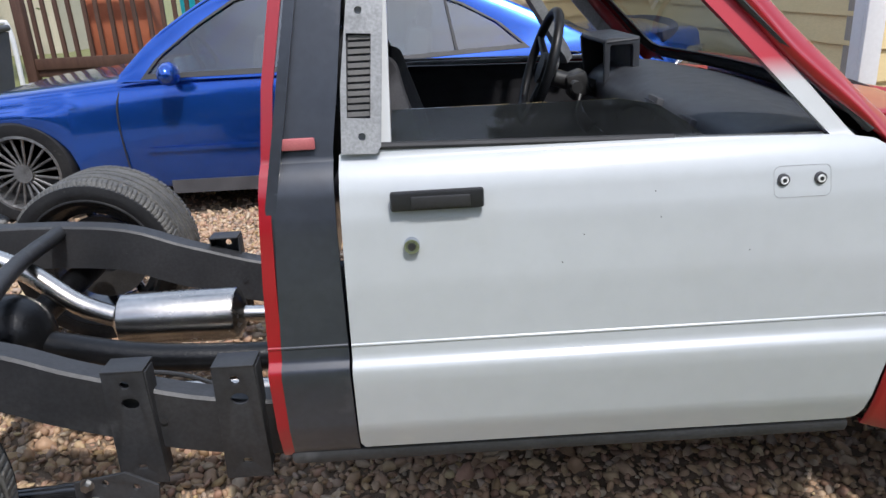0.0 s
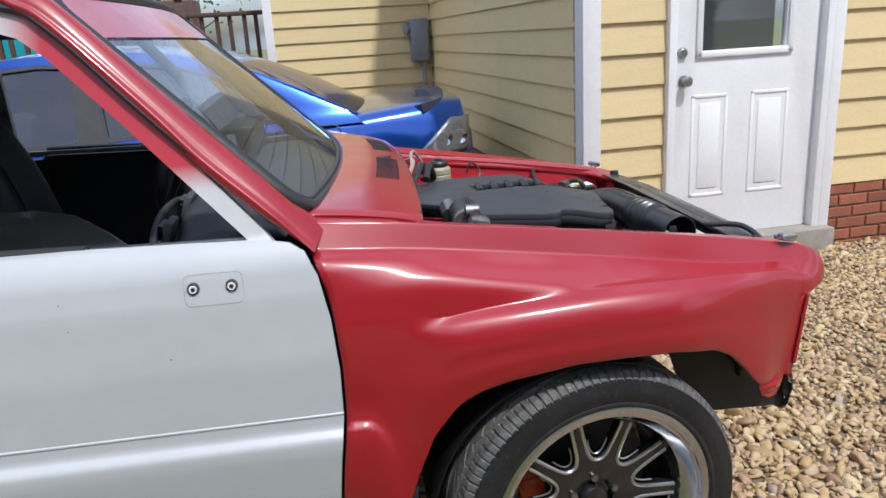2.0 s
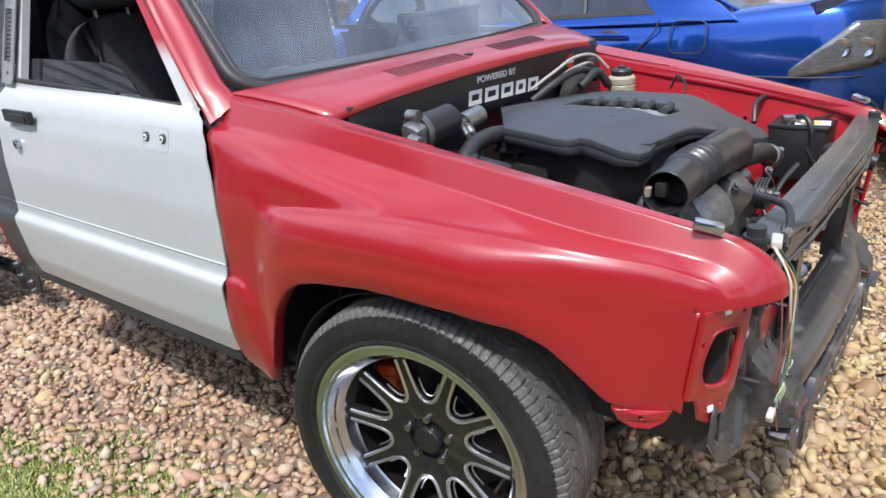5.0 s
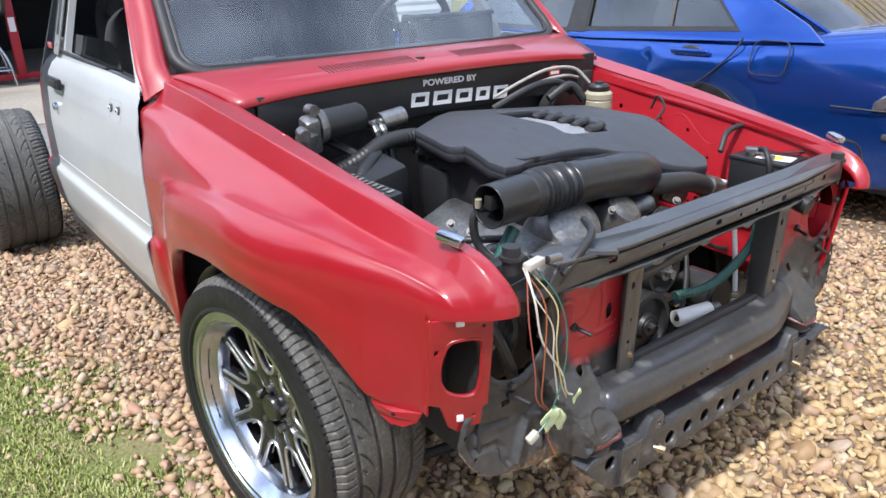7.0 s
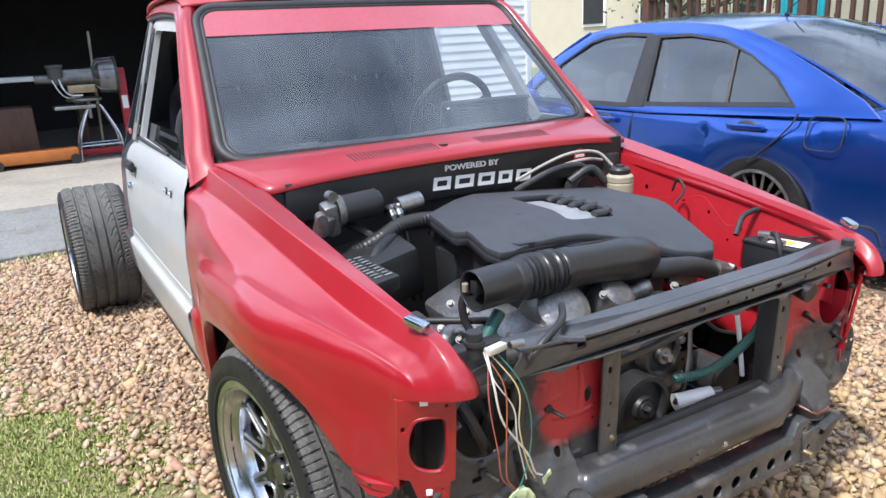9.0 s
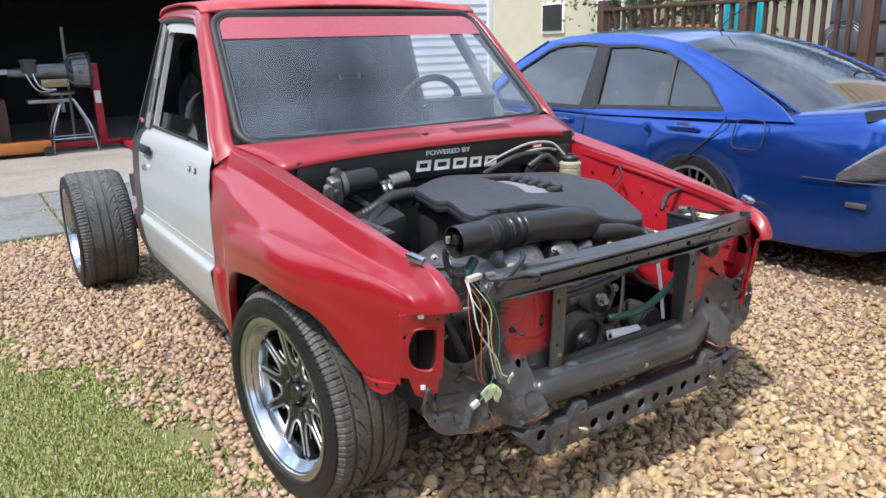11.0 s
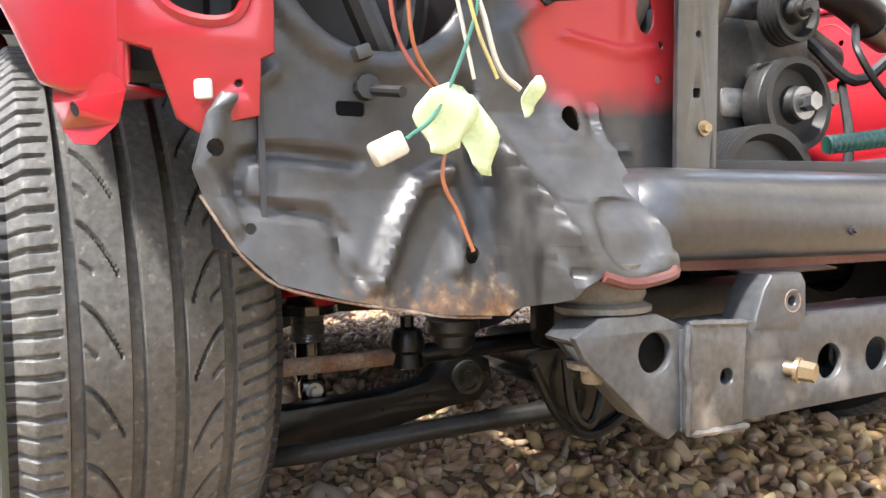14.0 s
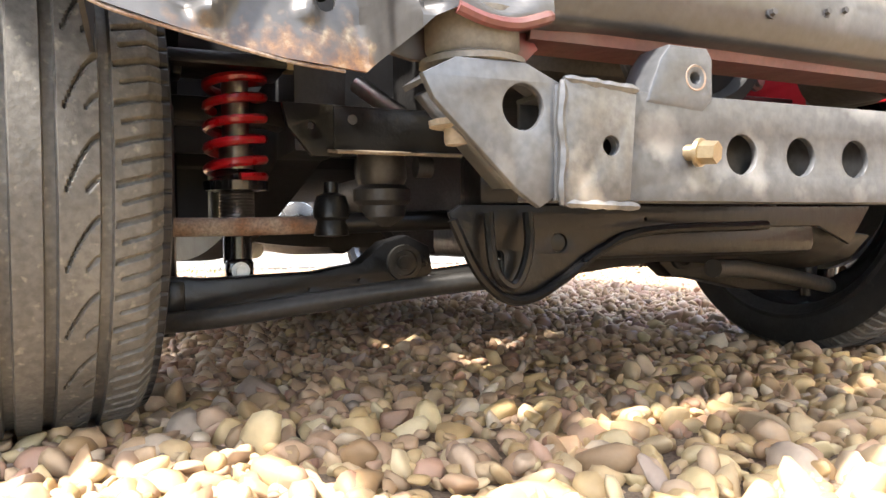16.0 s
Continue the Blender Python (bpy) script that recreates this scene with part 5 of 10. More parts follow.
def clad(wall, u0, u1, z0, z1, pitch, axis, off, material, sign=1):
    """Lapped boards along a wall; each is a piece of its own."""
    z, cache = z0, {}
    while z < z1:
        if "b" not in cache:
            bm = BM()
            L = abs(u1 - u0)
            P = [(0.0, 0.0), (-0.022, 0.0), (-0.022, 0.006), (-0.004, pitch + 0.012), (0.0, pitch + 0.012)]
            va = [bm.verts.new((0, p[0], p[1])) for p in P]
            vb = [bm.verts.new((L, p[0], p[1])) for p in P]
            for i in range(len(P)):
                j = (i + 1) % len(P)
                bm.faces.new((va[i], va[j], vb[j], vb[i]))
            bm.faces.new(va)
            bm.faces.new(vb)
            cache["b"] = mesh_of("clapboard", bm, material, False)
        ob = new("clapboard", cache["b"])
        ob.parent = wall
        ob.matrix_basis = off @ Matrix.Translation((u0, 0, z)) @ Matrix.Rotation(radians(random.uniform(-0.15, 0.15)), 4, "Y")
        z += pitch


HOUSE_TOP = 2.9
BRICK_TOP = 0.285
wa = BM()
box(wa, (0.245, 0.10, HOUSE_TOP / 2 - 0.1), (0.49, 0.16, HOUSE_TOP + 0.2))
box(wa, (3.45, 0.10, HOUSE_TOP / 2 - 0.1), (4.10, 0.16, HOUSE_TOP + 0.2))
box(wa, (0.945, 0.10, (2.08 + HOUSE_TOP) / 2), (0.91, 0.16, HOUSE_TOP - 2.08))
wall_a = hpart("wall_south", wa, M_mortar, label="house wall of cream clapboards over a brick foot", category="wall", smooth=False)
wb = BM()
box(wb, (0.10, DEEP / 2 + 0.09, HOUSE_TOP / 2 - 0.1), (0.16, DEEP - 0.18, HOUSE_TOP + 0.2))
wall_b = hpart("wall_west", wb, M_mortar, label="shaded house wall of cream clapboards", category="wall", smooth=False)
wc = BM()
box(wc, (-0.86, DEEP + 0.08, HOUSE_TOP / 2 - 0.1), (1.76, 0.16, HOUSE_TOP + 0.2))
wall_c = hpart("wall_back", wc, M_mortar, label="recessed house wall of cream clapboards", category="wall", smooth=False)
bm = BM()
box(bm, (2.6, 2.4, HOUSE_TOP + 0.05), (5.8, 5.0, 0.10))
hpart("roof_eaves", bm, M_trimw, label="white boarded eaves of the house", category="roof", smooth=False)
FACE_A = Matrix.Translation((0, 0.02, 0))
FACE_B = Matrix.Translation((0.02, 0, 0)) @ Matrix.Rotation(radians(-90), 4, "Z")
FACE_C = Matrix.Translation((0, DEEP, 0))
clad(wall_a, 0.07, 0.49, BRICK_TOP, HOUSE_TOP, 0.165, 0, FACE_A, M_siding)
clad(wall_a, 1.50, 5.4, BRICK_TOP, HOUSE_TOP, 0.165, 0, FACE_A, M_siding)
clad(wall_b, 0.02 - DEEP, -0.07, BRICK_TOP, HOUSE_TOP, 0.165, 0, FACE_B, M_siding)
clad(wall_c, -1.70, 0.0, BRICK_TOP, HOUSE_TOP, 0.165, 0, FACE_C, M_siding)


def bricks(wall, u0, u1, face, rows=6):
    """Courses of brick below the boards, joints recessed."""
    bm = BM()
    box(bm, (0, 0, 0), (0.192, 0.05, 0.060), 0.004, seg=1)
    me = mesh_of("brick", bm, M_brick, False)
    bm = BM()
    box(bm, (0, 0, 0), (0.092, 0.05, 0.060), 0.004, seg=1)
    half = mesh_of("half_brick", bm, M_brick, False)
    for r in range(rows):
        z = BRICK_TOP - 0.035 - r * 0.071
        u = u0
        first = r % 2 == 1
        while u < u1 - 0.08:
            w = 0.10 if first else min(0.20, u1 - u)
            ob = new("brick", me if w > 0.15 else half)
            ob.parent = wall
            ob.matrix_basis = face @ Matrix.Translation((u + w / 2, 0.008 + random.uniform(-0.0015, 0.0015), z)) @ Matrix.Rotation(radians(random.uniform(-0.4, 0.4)), 4, "Y")
            u += w
            first = False


bricks(wall_a, 0.03, 0.49, FACE_A)
bricks(wall_a, 1.50, 4.3, FACE_A)
bricks(wall_b, 0.04 - DEEP, -0.03, FACE_B)
bricks(wall_c, -1.70, -0.02, FACE_C)

# corner boards
bm = BM()
box(bm, (0.022, -0.014, (HOUSE_TOP + 0.26) / 2), (0.10, 0.032, HOUSE_TOP - 0.26), 0.003)
box(bm, (-0.014, 0.045, (HOUSE_TOP + 0.26) / 2), (0.028, 0.085, HOUSE_TOP - 0.26), 0.003)
hpart("corner_trim", bm, M_trimw, label="white painted corner boards", category="trim")
bm = BM()
box(bm, (-1.72, DEEP - 0.02, (HOUSE_TOP + 0.26) / 2), (0.09, 0.05, HOUSE_TOP - 0.26), 0.003)
hpart("corner_trim", bm, M_trimw, label="white painted corner boards", category="trim")

# back door
dr = thing("door_1", "white half-glazed panel door in a white frame", "door", kind="structure", m=HM)
bm = plate([(0.50, 0.055), (1.395, 0.055), (1.395, 2.05), (0.50, 2.05)], [[(0.68, 1.10), (1.185, 1.10), (1.185, 1.96), (0.68, 1.96)]], 0.04, facing_y(0.045), 0.001)
part("door_leaf", bm, M_trimw, dr)
bm = BM()
for u, v, w, h in ((0.932, 1.082, 0.585, 0.035), (0.932, 1.975, 0.585, 0.035), (0.657, 1.53, 0.035, 0.93), (1.207, 1.53, 0.035, 0.93)):
    box(bm, (u, 0.020, v), (w, 0.022, h), 0.005)
part("glazing_frame", bm, M_trimw, dr)
part("door_pane", plate([(0.67, 1.09), (1.195, 1.09), (1.195, 1.97), (0.67, 1.97)], [], 0.005, facing_y(0.050)), G_clear, dr, "door glass over a near-black backing")
# near-black sheet stands in for the unlit room behind the clear pane
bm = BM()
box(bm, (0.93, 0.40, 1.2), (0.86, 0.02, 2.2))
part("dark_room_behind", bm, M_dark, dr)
for u0, u1 in ((0.635, 0.838), (0.998, 1.218)):
    bm = BM()
    for a, c in (((u0, 0.30), (u1, 0.30)), ((u0, 0.858), (u1, 0.858)), ((u0, 0.30), (u0, 0.858)), ((u1, 0.30), (u1, 0.858))):
        box(bm, ((a[0] + c[0]) / 2, 0.024, (a[1] + c[1]) / 2), (abs(c[0] - a[0]) + 0.018, 0.010, abs(c[1] - a[1]) + 0.018), 0.004)
    box(bm, ((u0 + u1) / 2, 0.024, 0.579), (u1 - u0 - 0.075, 0.012, 0.48), 0.006)
    part("raised_panel", bm, M_trimw, dr)
bm = BM()
lathe(bm, [(0.0, -0.045), (0.020, -0.043), (0.028, -0.030), (0.026, -0.016), (0.013, -0.006), (0.013, 0.010), (0.031, 0.014), (0.032, 0.022)], "y", 24, (0.572, 0, 0.948))
part("door_knob", bm, M_steel, dr, "brushed round knob")
bm = BM()
lathe(bm, [(0.0, 0.002), (0.018, 0.002), (0.027, 0.010), (0.030, 0.022)], "y", 22, (0.560, 0, 1.098))
part("deadbolt", bm, M_steel, dr)
bm = BM()
box(bm, (0.478, 0.0, 1.05), (0.045, 0.07, 2.06), 0.004)
box(bm, (1.418, 0.0, 1.04), (0.045, 0.07, 2.08), 0.004)
box(bm, (1.475, -0.016, 1.04), (0.07, 0.035, 2.12), 0.006)
box(bm, (0.95, -0.010, 2.10), (1.10, 0.05, 0.09), 0.005)
part("door_frame", bm, M_trimw, dr)
bm = BM()
box(bm, (0.95, -0.03, -0.05), (1.10, 0.16, 0.205), 0.008)
part("threshold", bm, M_conc, dr)

# electric meter box, conduit and a small junction box by the inner corner
mb = thing("meter_box", "grey enamel electric meter box with conduit", "meter box", m=HM)
bm = BM()
box(bm, (-0.14, DEEP - 0.10, 1.235), (0.19, 0.12, 0.44), 0.012)
part("box", bm, M_metergrey, mb)
bm = BM()
cyl(bm, (-0.24, DEEP - 0.10, 1.36), (-0.29, DEEP - 0.12, 1.36), 0.055, seg=24)
part("meter_dial", bm, M_metergrey, mb)
bm = BM()
cyl(bm, (-0.10, DEEP - 0.10, -0.1), (-0.10, DEEP - 0.10, 1.03), 0.024, seg=16)
part("conduit", bm, M_metergrey, mb)
jb = thing("junction_box", "small grey outdoor junction box with cables", "junction box", m=HM)
bm = BM()
box(bm, (-0.045, 3.60, 0.50), (0.07, 0.17, 0.25), 0.01)
part("box", bm, M_metergrey, jb)
bm = BM()
tube(bm, [(-0.05, 3.55, 0.38), (-0.03, 3.53, 0.2), (-0.03, 3.55, -0.08)], 0.008, 8, 3)
tube(bm, [(-0.06, 3.52, 0.48), (-0.08, 3.40, 0.47)], 0.006, 8, 1)
part("cable", bm, M_metergrey, jb)

# ---- engine bay ----
bm = BM()
box(bm, (0.08, 0.01, 0.60), (0.46, 0.36, 0.36), 0.03)
eng = part("engine", bm, M_alu_dark, truck, "eight-cylinder engine under a grey-black plastic cover")
for c_, s_, r_ in (((0.34, 0.00, 0.56), (0.08, 0.28, 0.22), None), ((0.20, -0.30, 0.655), (0.36, 0.13, 0.07), (22, 3, 0)), ((0.12, 0.28, 0.675), (0.34, 0.12, 0.06), (-22, 3, 0))):
    part("cylinder_head", box(BM(), c_, s_, 0.02, r_), M_alu_dark if r_ is None else M_alu, eng)


def cover_z(x, y):
    return 0.870 - (0.20 + 0.20 * min(1.0, max(0.0, (y + 0.05) / 0.2))) * max(0, x - 0.12) - 0.10 * max(0, -0.12 - y) - 0.09 * max(0, y + 0.02) - 0.15 * max(0, -0.13 - x)


outline = [(-0.288, 0.0), (-0.20, -0.125), (-0.112, -0.255), (0.062, -0.293), (0.082, -0.288), (0.094, -0.270), (0.195, -0.283), (0.232, -0.272), (0.242, -0.240), (0.236, -0.19), (0.25, -0.10), (0.262, -0.02), (0.268, 0.05),
           (0.285, 0.13), (0.325, 0.20), (0.342, 0.26), (0.342, 0.31), (0.315, 0.345), (0.15, 0.365), (-0.10, 0.375), (-0.25, 0.335), (-0.288, 0.25)]
recess = [(-0.085, -0.02), (0.172, -0.028), (0.182, -0.01), (0.170, 0.135), (0.155, 0.145), (-0.08, 0.135), (-0.09, 0.12)]
bm = plate(outline, [disc(0.095, -0.117, 0.007, 10, 1.3), disc(-0.13, -0.10, 0.007, 10, 1.3), disc(0.10, 0.25, 0.008, 10, 1.3), recess], 0.012, None, 0.003)
for c in np.linspace(-0.3, 0.4, 24):
    for n_, co_ in (((1, 0, 0), (c, 0, 0)), ((0, 1, 0), (0, c, 0))):
        bmesh.ops.bisect_plane(bm, geom=bm.verts[:] + bm.edges[:] + bm.faces[:], plane_co=co_, plane_no=n_)


def dent(x, y):
    """Shallow pressed lines in the cover."""
    d = 0.0
    for line in ([(0.03, -0.28), (0.05, -0.20), (0.21, -0.18)], [(0.20, 0.0), (0.225, 0.16), (0.30, 0.20)], [(0.12, 0.36), (0.17, 0.20), (0.17, 0.16)], [(-0.25, 0.05), (-0.12, 0.05), (-0.09, -0.02)]):
        for (x0, y0), (x1, y1) in zip(line[:-1], line[1:]):
            k = min(1.0, max(0.0, ((x - x0) * (x1 - x0) + (y - y0) * (y1 - y0)) / ((x1 - x0) ** 2 + (y1 - y0) ** 2)))
            d = max(d, 1 - math.hypot(x - x0 - k * (x1 - x0), y - y0 - k * (y1 - y0)) / 0.018)
    return 0.004 * max(0.0, d)


for v in bm.verts:
    v.co.z += cover_z(v.co.x, v.co.y) - 0.012 - dent(v.co.x, v.co.y)
cov = part("engine_cover", bm, M_cover, eng, "grey-black plastic engine cover", angle=38)
# rolled-down edge of the cover
bm = BM()
ring = [tuple(p) for p in outline] + [outline[0]]
mid_ = (0.03, 0.04)
rows = []
for x, y in ring:
    dx, dy = x - mid_[0], y - mid_[1]
    L_ = math.hypot(dx, dy)
    z = cover_z(x, y) - 0.010
    drop = 0.030 if y < 0.05 and x < 0.225 else 0.022
    rows.append([(x + dx / L_ * o, y + dy / L_ * o, z - d) for o, d in ((0.0005, 0.002), (0.0010, 0.006), (0.0015, 0.014), (0.003, drop))])
grid(bm, rows)
thicken(part("cover_skirt", bm, M_cover, cov, angle=38), 0.004)
bm = grid(BM(), [[(x, y, cover_z(x, y) - 0.030) for y in np.linspace(-0.05, 0.16, 6)] for x in np.linspace(-0.11, 0.20, 5)])
part("cover_recess", bm, M_seal, cov)
ring = recess + [recess[0]]
bm = grid(BM(), [[(x, y, cover_z(x, y) - d) for d in (0.008, 0.032)] for x, y in ring])
part("recess_wall", bm, M_cover, cov)
bm = plate([(-0.070, 0.012), (0.166, -0.018), (0.172, 0.0), (0.155, 0.112), (0.10, 0.100), (0.04, 0.108), (-0.02, 0.092), (-0.070, 0.085)], [], 0.004, lambda u, v, w: (u, v, cover_z(u, v) - 0.020 + w))
part("cover_badge", bm, M_badge, cov, "silver badge plate")
for k in range(5):
    bm = BM()
    x0 = -0.055 + 0.048 * k
    tube(bm, [(x0, 0.148, 0.846), (x0, 0.130, cover_z(x0, 0.1) - 0.016), (x0, 0.112, cover_z(x0, 0.1) - 0.016), (x0, 0.095, 0.838)], 0.012, 10, 4)
    part("runner", bm, M_seal, cov)
# box under the cover with a lipped lid
TUB = [(-0.145, -0.10), (-0.145, -0.228), (0.132, -0.254), (0.232, -0.214), (0.24, -0.10)]


def tub_z(x):
    return 0.822 - 0.10 * max(0, 0.132 - x)


bm = plate(TUB, [], 0.150, lambda u, v, w: (u, v * (0.97 + 0.03 * w / 0.150), tub_z(u) - 0.075 + w), 0.004)
ab = part("air_box", bm, M_plastic, eng)
bm = plate([(x + (0.010 if x > 0 else -0.010), y - (0.011 if y < -0.2 else 0)) for x, y in TUB], [], 0.009, lambda u, v, w: (u, v, tub_z(u) - 0.004 + w), 0.0015)
part("air_box_lid", bm, M_plastic, ab)
bm = plate([(x + (0.004 if x > 0 else -0.004), y - (0.005 if y < -0.2 else 0)) for x, y in TUB], [], 0.016, lambda u, v, w: (u, v, tub_z(u) + 0.006 + w), 0.002)
part("lid_upper", bm, M_plastic, ab)
for x in (-0.09, 0.02, 0.115):
    bm = BM()
    box(bm, (x, -0.247 - 0.094 * x, tub_z(x) - 0.006), (0.012, 0.012, 0.034), 0.003)
    part("lid_clip", bm, M_plastic, ab)
bm = BM()
box(bm, (-0.05, -0.240, 0.70), (0.10, 0.024, 0.13), 0.006)
part("box_rib", bm, M_plastic, ab)
# intake tube
fine_ = smooth_path([(0.350, -0.425, 0.801), (0.346, -0.36, 0.801), (0.341, -0.30, 0.800), (0.338, -0.19, 0.797), (0.338, -0.08, 0.791), (0.334, 0.0, 0.782), (0.322, 0.06, 0.770), (0.295, 0.10, 0.757), (0.24, 0.12, 0.745)], 30)
rf = []
for p in fine_:
    y = p[1]
    r = 0.0405 if y < -0.31 else 0.043
    if -0.302 <= y < -0.190:
        r = 0.0412 + 0.0064 * math.cos((y + 0.302) / 0.0140 * 2 * math.pi)
    if y >= -0.18:
        r = 0.044 + 0.004 * min(1, max(0, (y + 0.10) / 0.1))
    rf.append(r)
bm = BM()
tube(bm, fine_, 0.04, 32, 1, radii=rf, caps=False)
it = part("intake_tube", bm, M_tube, eng, "open black plastic intake tube with ribbed bellows", angle=60)
thicken(it, 0.003, 1.0)
bm = BM()
lathe(bm, [(0.041, -0.325), (0.0445, -0.32), (0.0445, -0.308), (0.041, -0.303)], "y", 32, (0.3425, 0, 0.8005))
part("tube_collar", bm, M_seal, it)
bm = BM()
tube(bm, [(0.335, -0.16, 0.842), (0.337, -0.06, 0.838), (0.330, 0.02, 0.828)], 0.003, 6, 4)
part("mould_seam", bm, M_tube, it)
bm = BM()
lathe(bm, [(0.038, -0.365), (0.0, -0.365)], "y", 24, (0.346, 0, 0.801))
part("tube_mesh", bm, M_seal, it)
bm = BM()
box(bm, (0.336, -0.40, 0.803), (0.022, 0.03, 0.030), 0.004)
part("flow_sensor", bm, M_hose, it)
bm = BM()
tube(bm, [(0.335, 0.085, 0.738), (0.352, 0.15, 0.735), (0.354, 0.23, 0.722), (0.35, 0.31, 0.692)], 0.025, 18, 5)
h2 = part("coolant_hose", bm, M_hose, eng)
bm = BM()
cyl(bm, (0.35, 0.300, 0.697), (0.349, 0.345, 0.681), 0.030, seg=22)
part("hose_clamp", bm, M_steel, h2)
bm = BM()
box(bm, (0.345, 0.365, 0.695), (0.05, 0.045, 0.016), 0.005, (-20, 10, 25))
part("clamp_ear", bm, M_steel, h2)
# cast covers and housings at the front of the engine: flat-topped round castings
for c, way, r, h in (((0.335, -0.195, 0.688), (0.72, -0.12, 0.68), 0.078, 0.055), ((0.352, -0.052, 0.690), (0.6, 0.1, 0.8), 0.052, 0.05), ((0.33, 0.03, 0.685), (0.5, 0.7, 0.4), 0.026, 0.06), ((0.40, -0.285, 0.640), (0.9, -0.25, 0.3), 0.060, 0.02), ((0.30, -0.36, 0.655), (0.3, -0.5, 0.8), 0.030, 0.04)):
    bm = BM()
    lathe(bm, [(0.0, h), (r * 0.55, h), (r * 0.62, h * 0.97), (r * 0.80, h * 0.86), (r * 0.93, h * 0.55), (r, h * 0.1), (r * 1.01, -0.01), (r, -0.05)], "z", 36)
    shift(bm, Matrix.Translation(c) @ Vector(way).to_track_quat("Z", "Y").to_matrix().to_4x4())
    part("cast_cover", bm, M_alu, eng, "cast aluminium cover")
rb = random.Random(3)
for x, y, z in ((0.40, -0.24, 0.67), (0.43, -0.31, 0.655), (0.385, -0.10, 0.73), (0.435, -0.25, 0.62), (0.42, -0.03, 0.70), (0.40, 0.11, 0.71), (0.36, -0.34, 0.685), (0.29, -0.355, 0.70), (0.22, -0.36, 0.70), (0.15, -0.36, 0.70), (0.33, -0.40, 0.66), (0.25, -0.40, 0.655), (0.17, -0.40, 0.655)):
    bm = BM()
    bolt(bm, (x, y, z), (0.6, -0.5, 0.6), 0.0065, 0.010)
    part("cover_bolt", bm, M_bolt, eng)
for c_, s_, r_ in (((0.30, -0.375, 0.650), (0.20, 0.03, 0.035), (0, 8, 6)), ((0.20, -0.41, 0.63), (0.34, 0.05, 0.03), (0, 4, 0)), ((0.36, -0.40, 0.62), (0.07, 0.06, 0.06), (15, 8, 30))):
    part("accessory_bracket", box(BM(), c_, s_, 0.008, r_), M_alu, eng)
for k in range(3):
    bm = BM()
    x0 = 0.40 - 0.09 * k
    tube(bm, [(x0 - 0.02, -0.36, 0.655), (x0, -0.41, 0.655), (x0 + 0.012, -0.435, 0.63), (x0 + 0.01, -0.44, 0.58)], 0.022, 12, 5)
    part("exhaust_runner", bm, M_alu, eng)
bm = BM()
cyl(bm, (0.20, -0.47, 0.700), (0.33, -0.36, 0.715), 0.008, seg=12)
part("dipstick_tube", bm, M_hose, eng)
bm = BM()
cyl(bm, (0.312, -0.418, 0.79), (0.315, -0.420, 0.808), 0.007, seg=12)
part("sensor_tip", bm, M_tan, eng)


def pulley(name, c, r, depth, grooves, label="", tilt=0.0):
    x0 = c[0]
    prof = [(0.0, x0 + 0.012), (0.010, x0 + 0.012), (0.011, x0 + 0.002), (r * 0.35, x0 + 0.002), (r * 0.42, x0 - 0.010), (r * 0.78, x0 - 0.014), (r * 0.86, x0), (r, x0)]
    for k in range(grooves):
        z = x0 - 0.004 - k * (depth - 0.006) / max(grooves, 1)
        prof += [(r, z), (r - 0.003, z - 0.0015), (r, z - 0.003)]
    prof += [(r, x0 - depth), (0.01, x0 - depth)]
    bm = BM()
    lathe(bm, prof, "x", 44, (0, c[1], c[2]))
    p_ = part(name, bm, M_hose, eng, label)
    bm = BM()
    cyl(bm, (x0 + 0.004, c[1], c[2]), (x0 + 0.022, c[1], c[2]), 0.011 if r > 0.05 else 0.008, seg=6)
    cyl(bm, (x0 - 0.002, c[1], c[2]), (x0 + 0.006, c[1], c[2]), 0.020 if r > 0.05 else 0.013, seg=20)
    part("pulley_bolt", bm, M_steel, p_)
    return p_


pulley("crank_pulley", (0.445, -0.022, 0.446), 0.080, 0.052, 7, "black crankshaft pulley with steel bolt")
wp = pulley("water_pump_pulley", (0.425, 0.055, 0.555), 0.056, 0.035, 0, "black water pump pulley")
for k in range(4):
    a = k * math.pi / 2 + 0.5
    bm = BM()
    cyl(bm, (0.409, 0.055 + 0.030 * math.cos(a), 0.555 + 0.030 * math.sin(a)), (0.413, 0.055 + 0.030 * math.cos(a), 0.555 + 0.030 * math.sin(a)), 0.006, seg=12)
    part("pulley_hole", bm, M_seal, wp)
bm = BM()
lathe(bm, [(0.0565, 0.388), (0.0575, 0.39), (0.0575, 0.412), (0.0565, 0.414)], "x", 40, (0, 0.055, 0.555))
part("rusty_band", bm, M_alu_dark, wp)
pulley("idler_pulley", (0.420, 0.060, 0.668), 0.038, 0.028, 3)
pulley("side_pulley", (0.400, -0.135, 0.575), 0.058, 0.03, 3)
bm = BM()
box(bm, (0.36, 0.02, 0.56), (0.05, 0.10, 0.04), 0.01)
cyl(bm, (0.38, 0.03, 0.60), (0.40, 0.13, 0.545), 0.012, seg=12)
bolt(bm, (0.40, 0.135, 0.568), (1, 0, 0), 0.010, 0.012)
bolt(bm, (0.40, 0.062, 0.488), (1, 0, 0), 0.008, 0.012)
part("timing_bracket", bm, M_alu, eng)
bm = BM()
cyl(bm, (0.36, 0.25, 0.445), (0.45, 0.25, 0.445), 0.050, seg=28)
cyl(bm, (0.43, 0.25, 0.445), (0.46, 0.25, 0.445), 0.042, seg=28)
box(bm, (0.36, 0.29, 0.43), (0.09, 0.05, 0.06), 0.012)
part("alternator", bm, M_alu_dark, eng)
bm = BM()
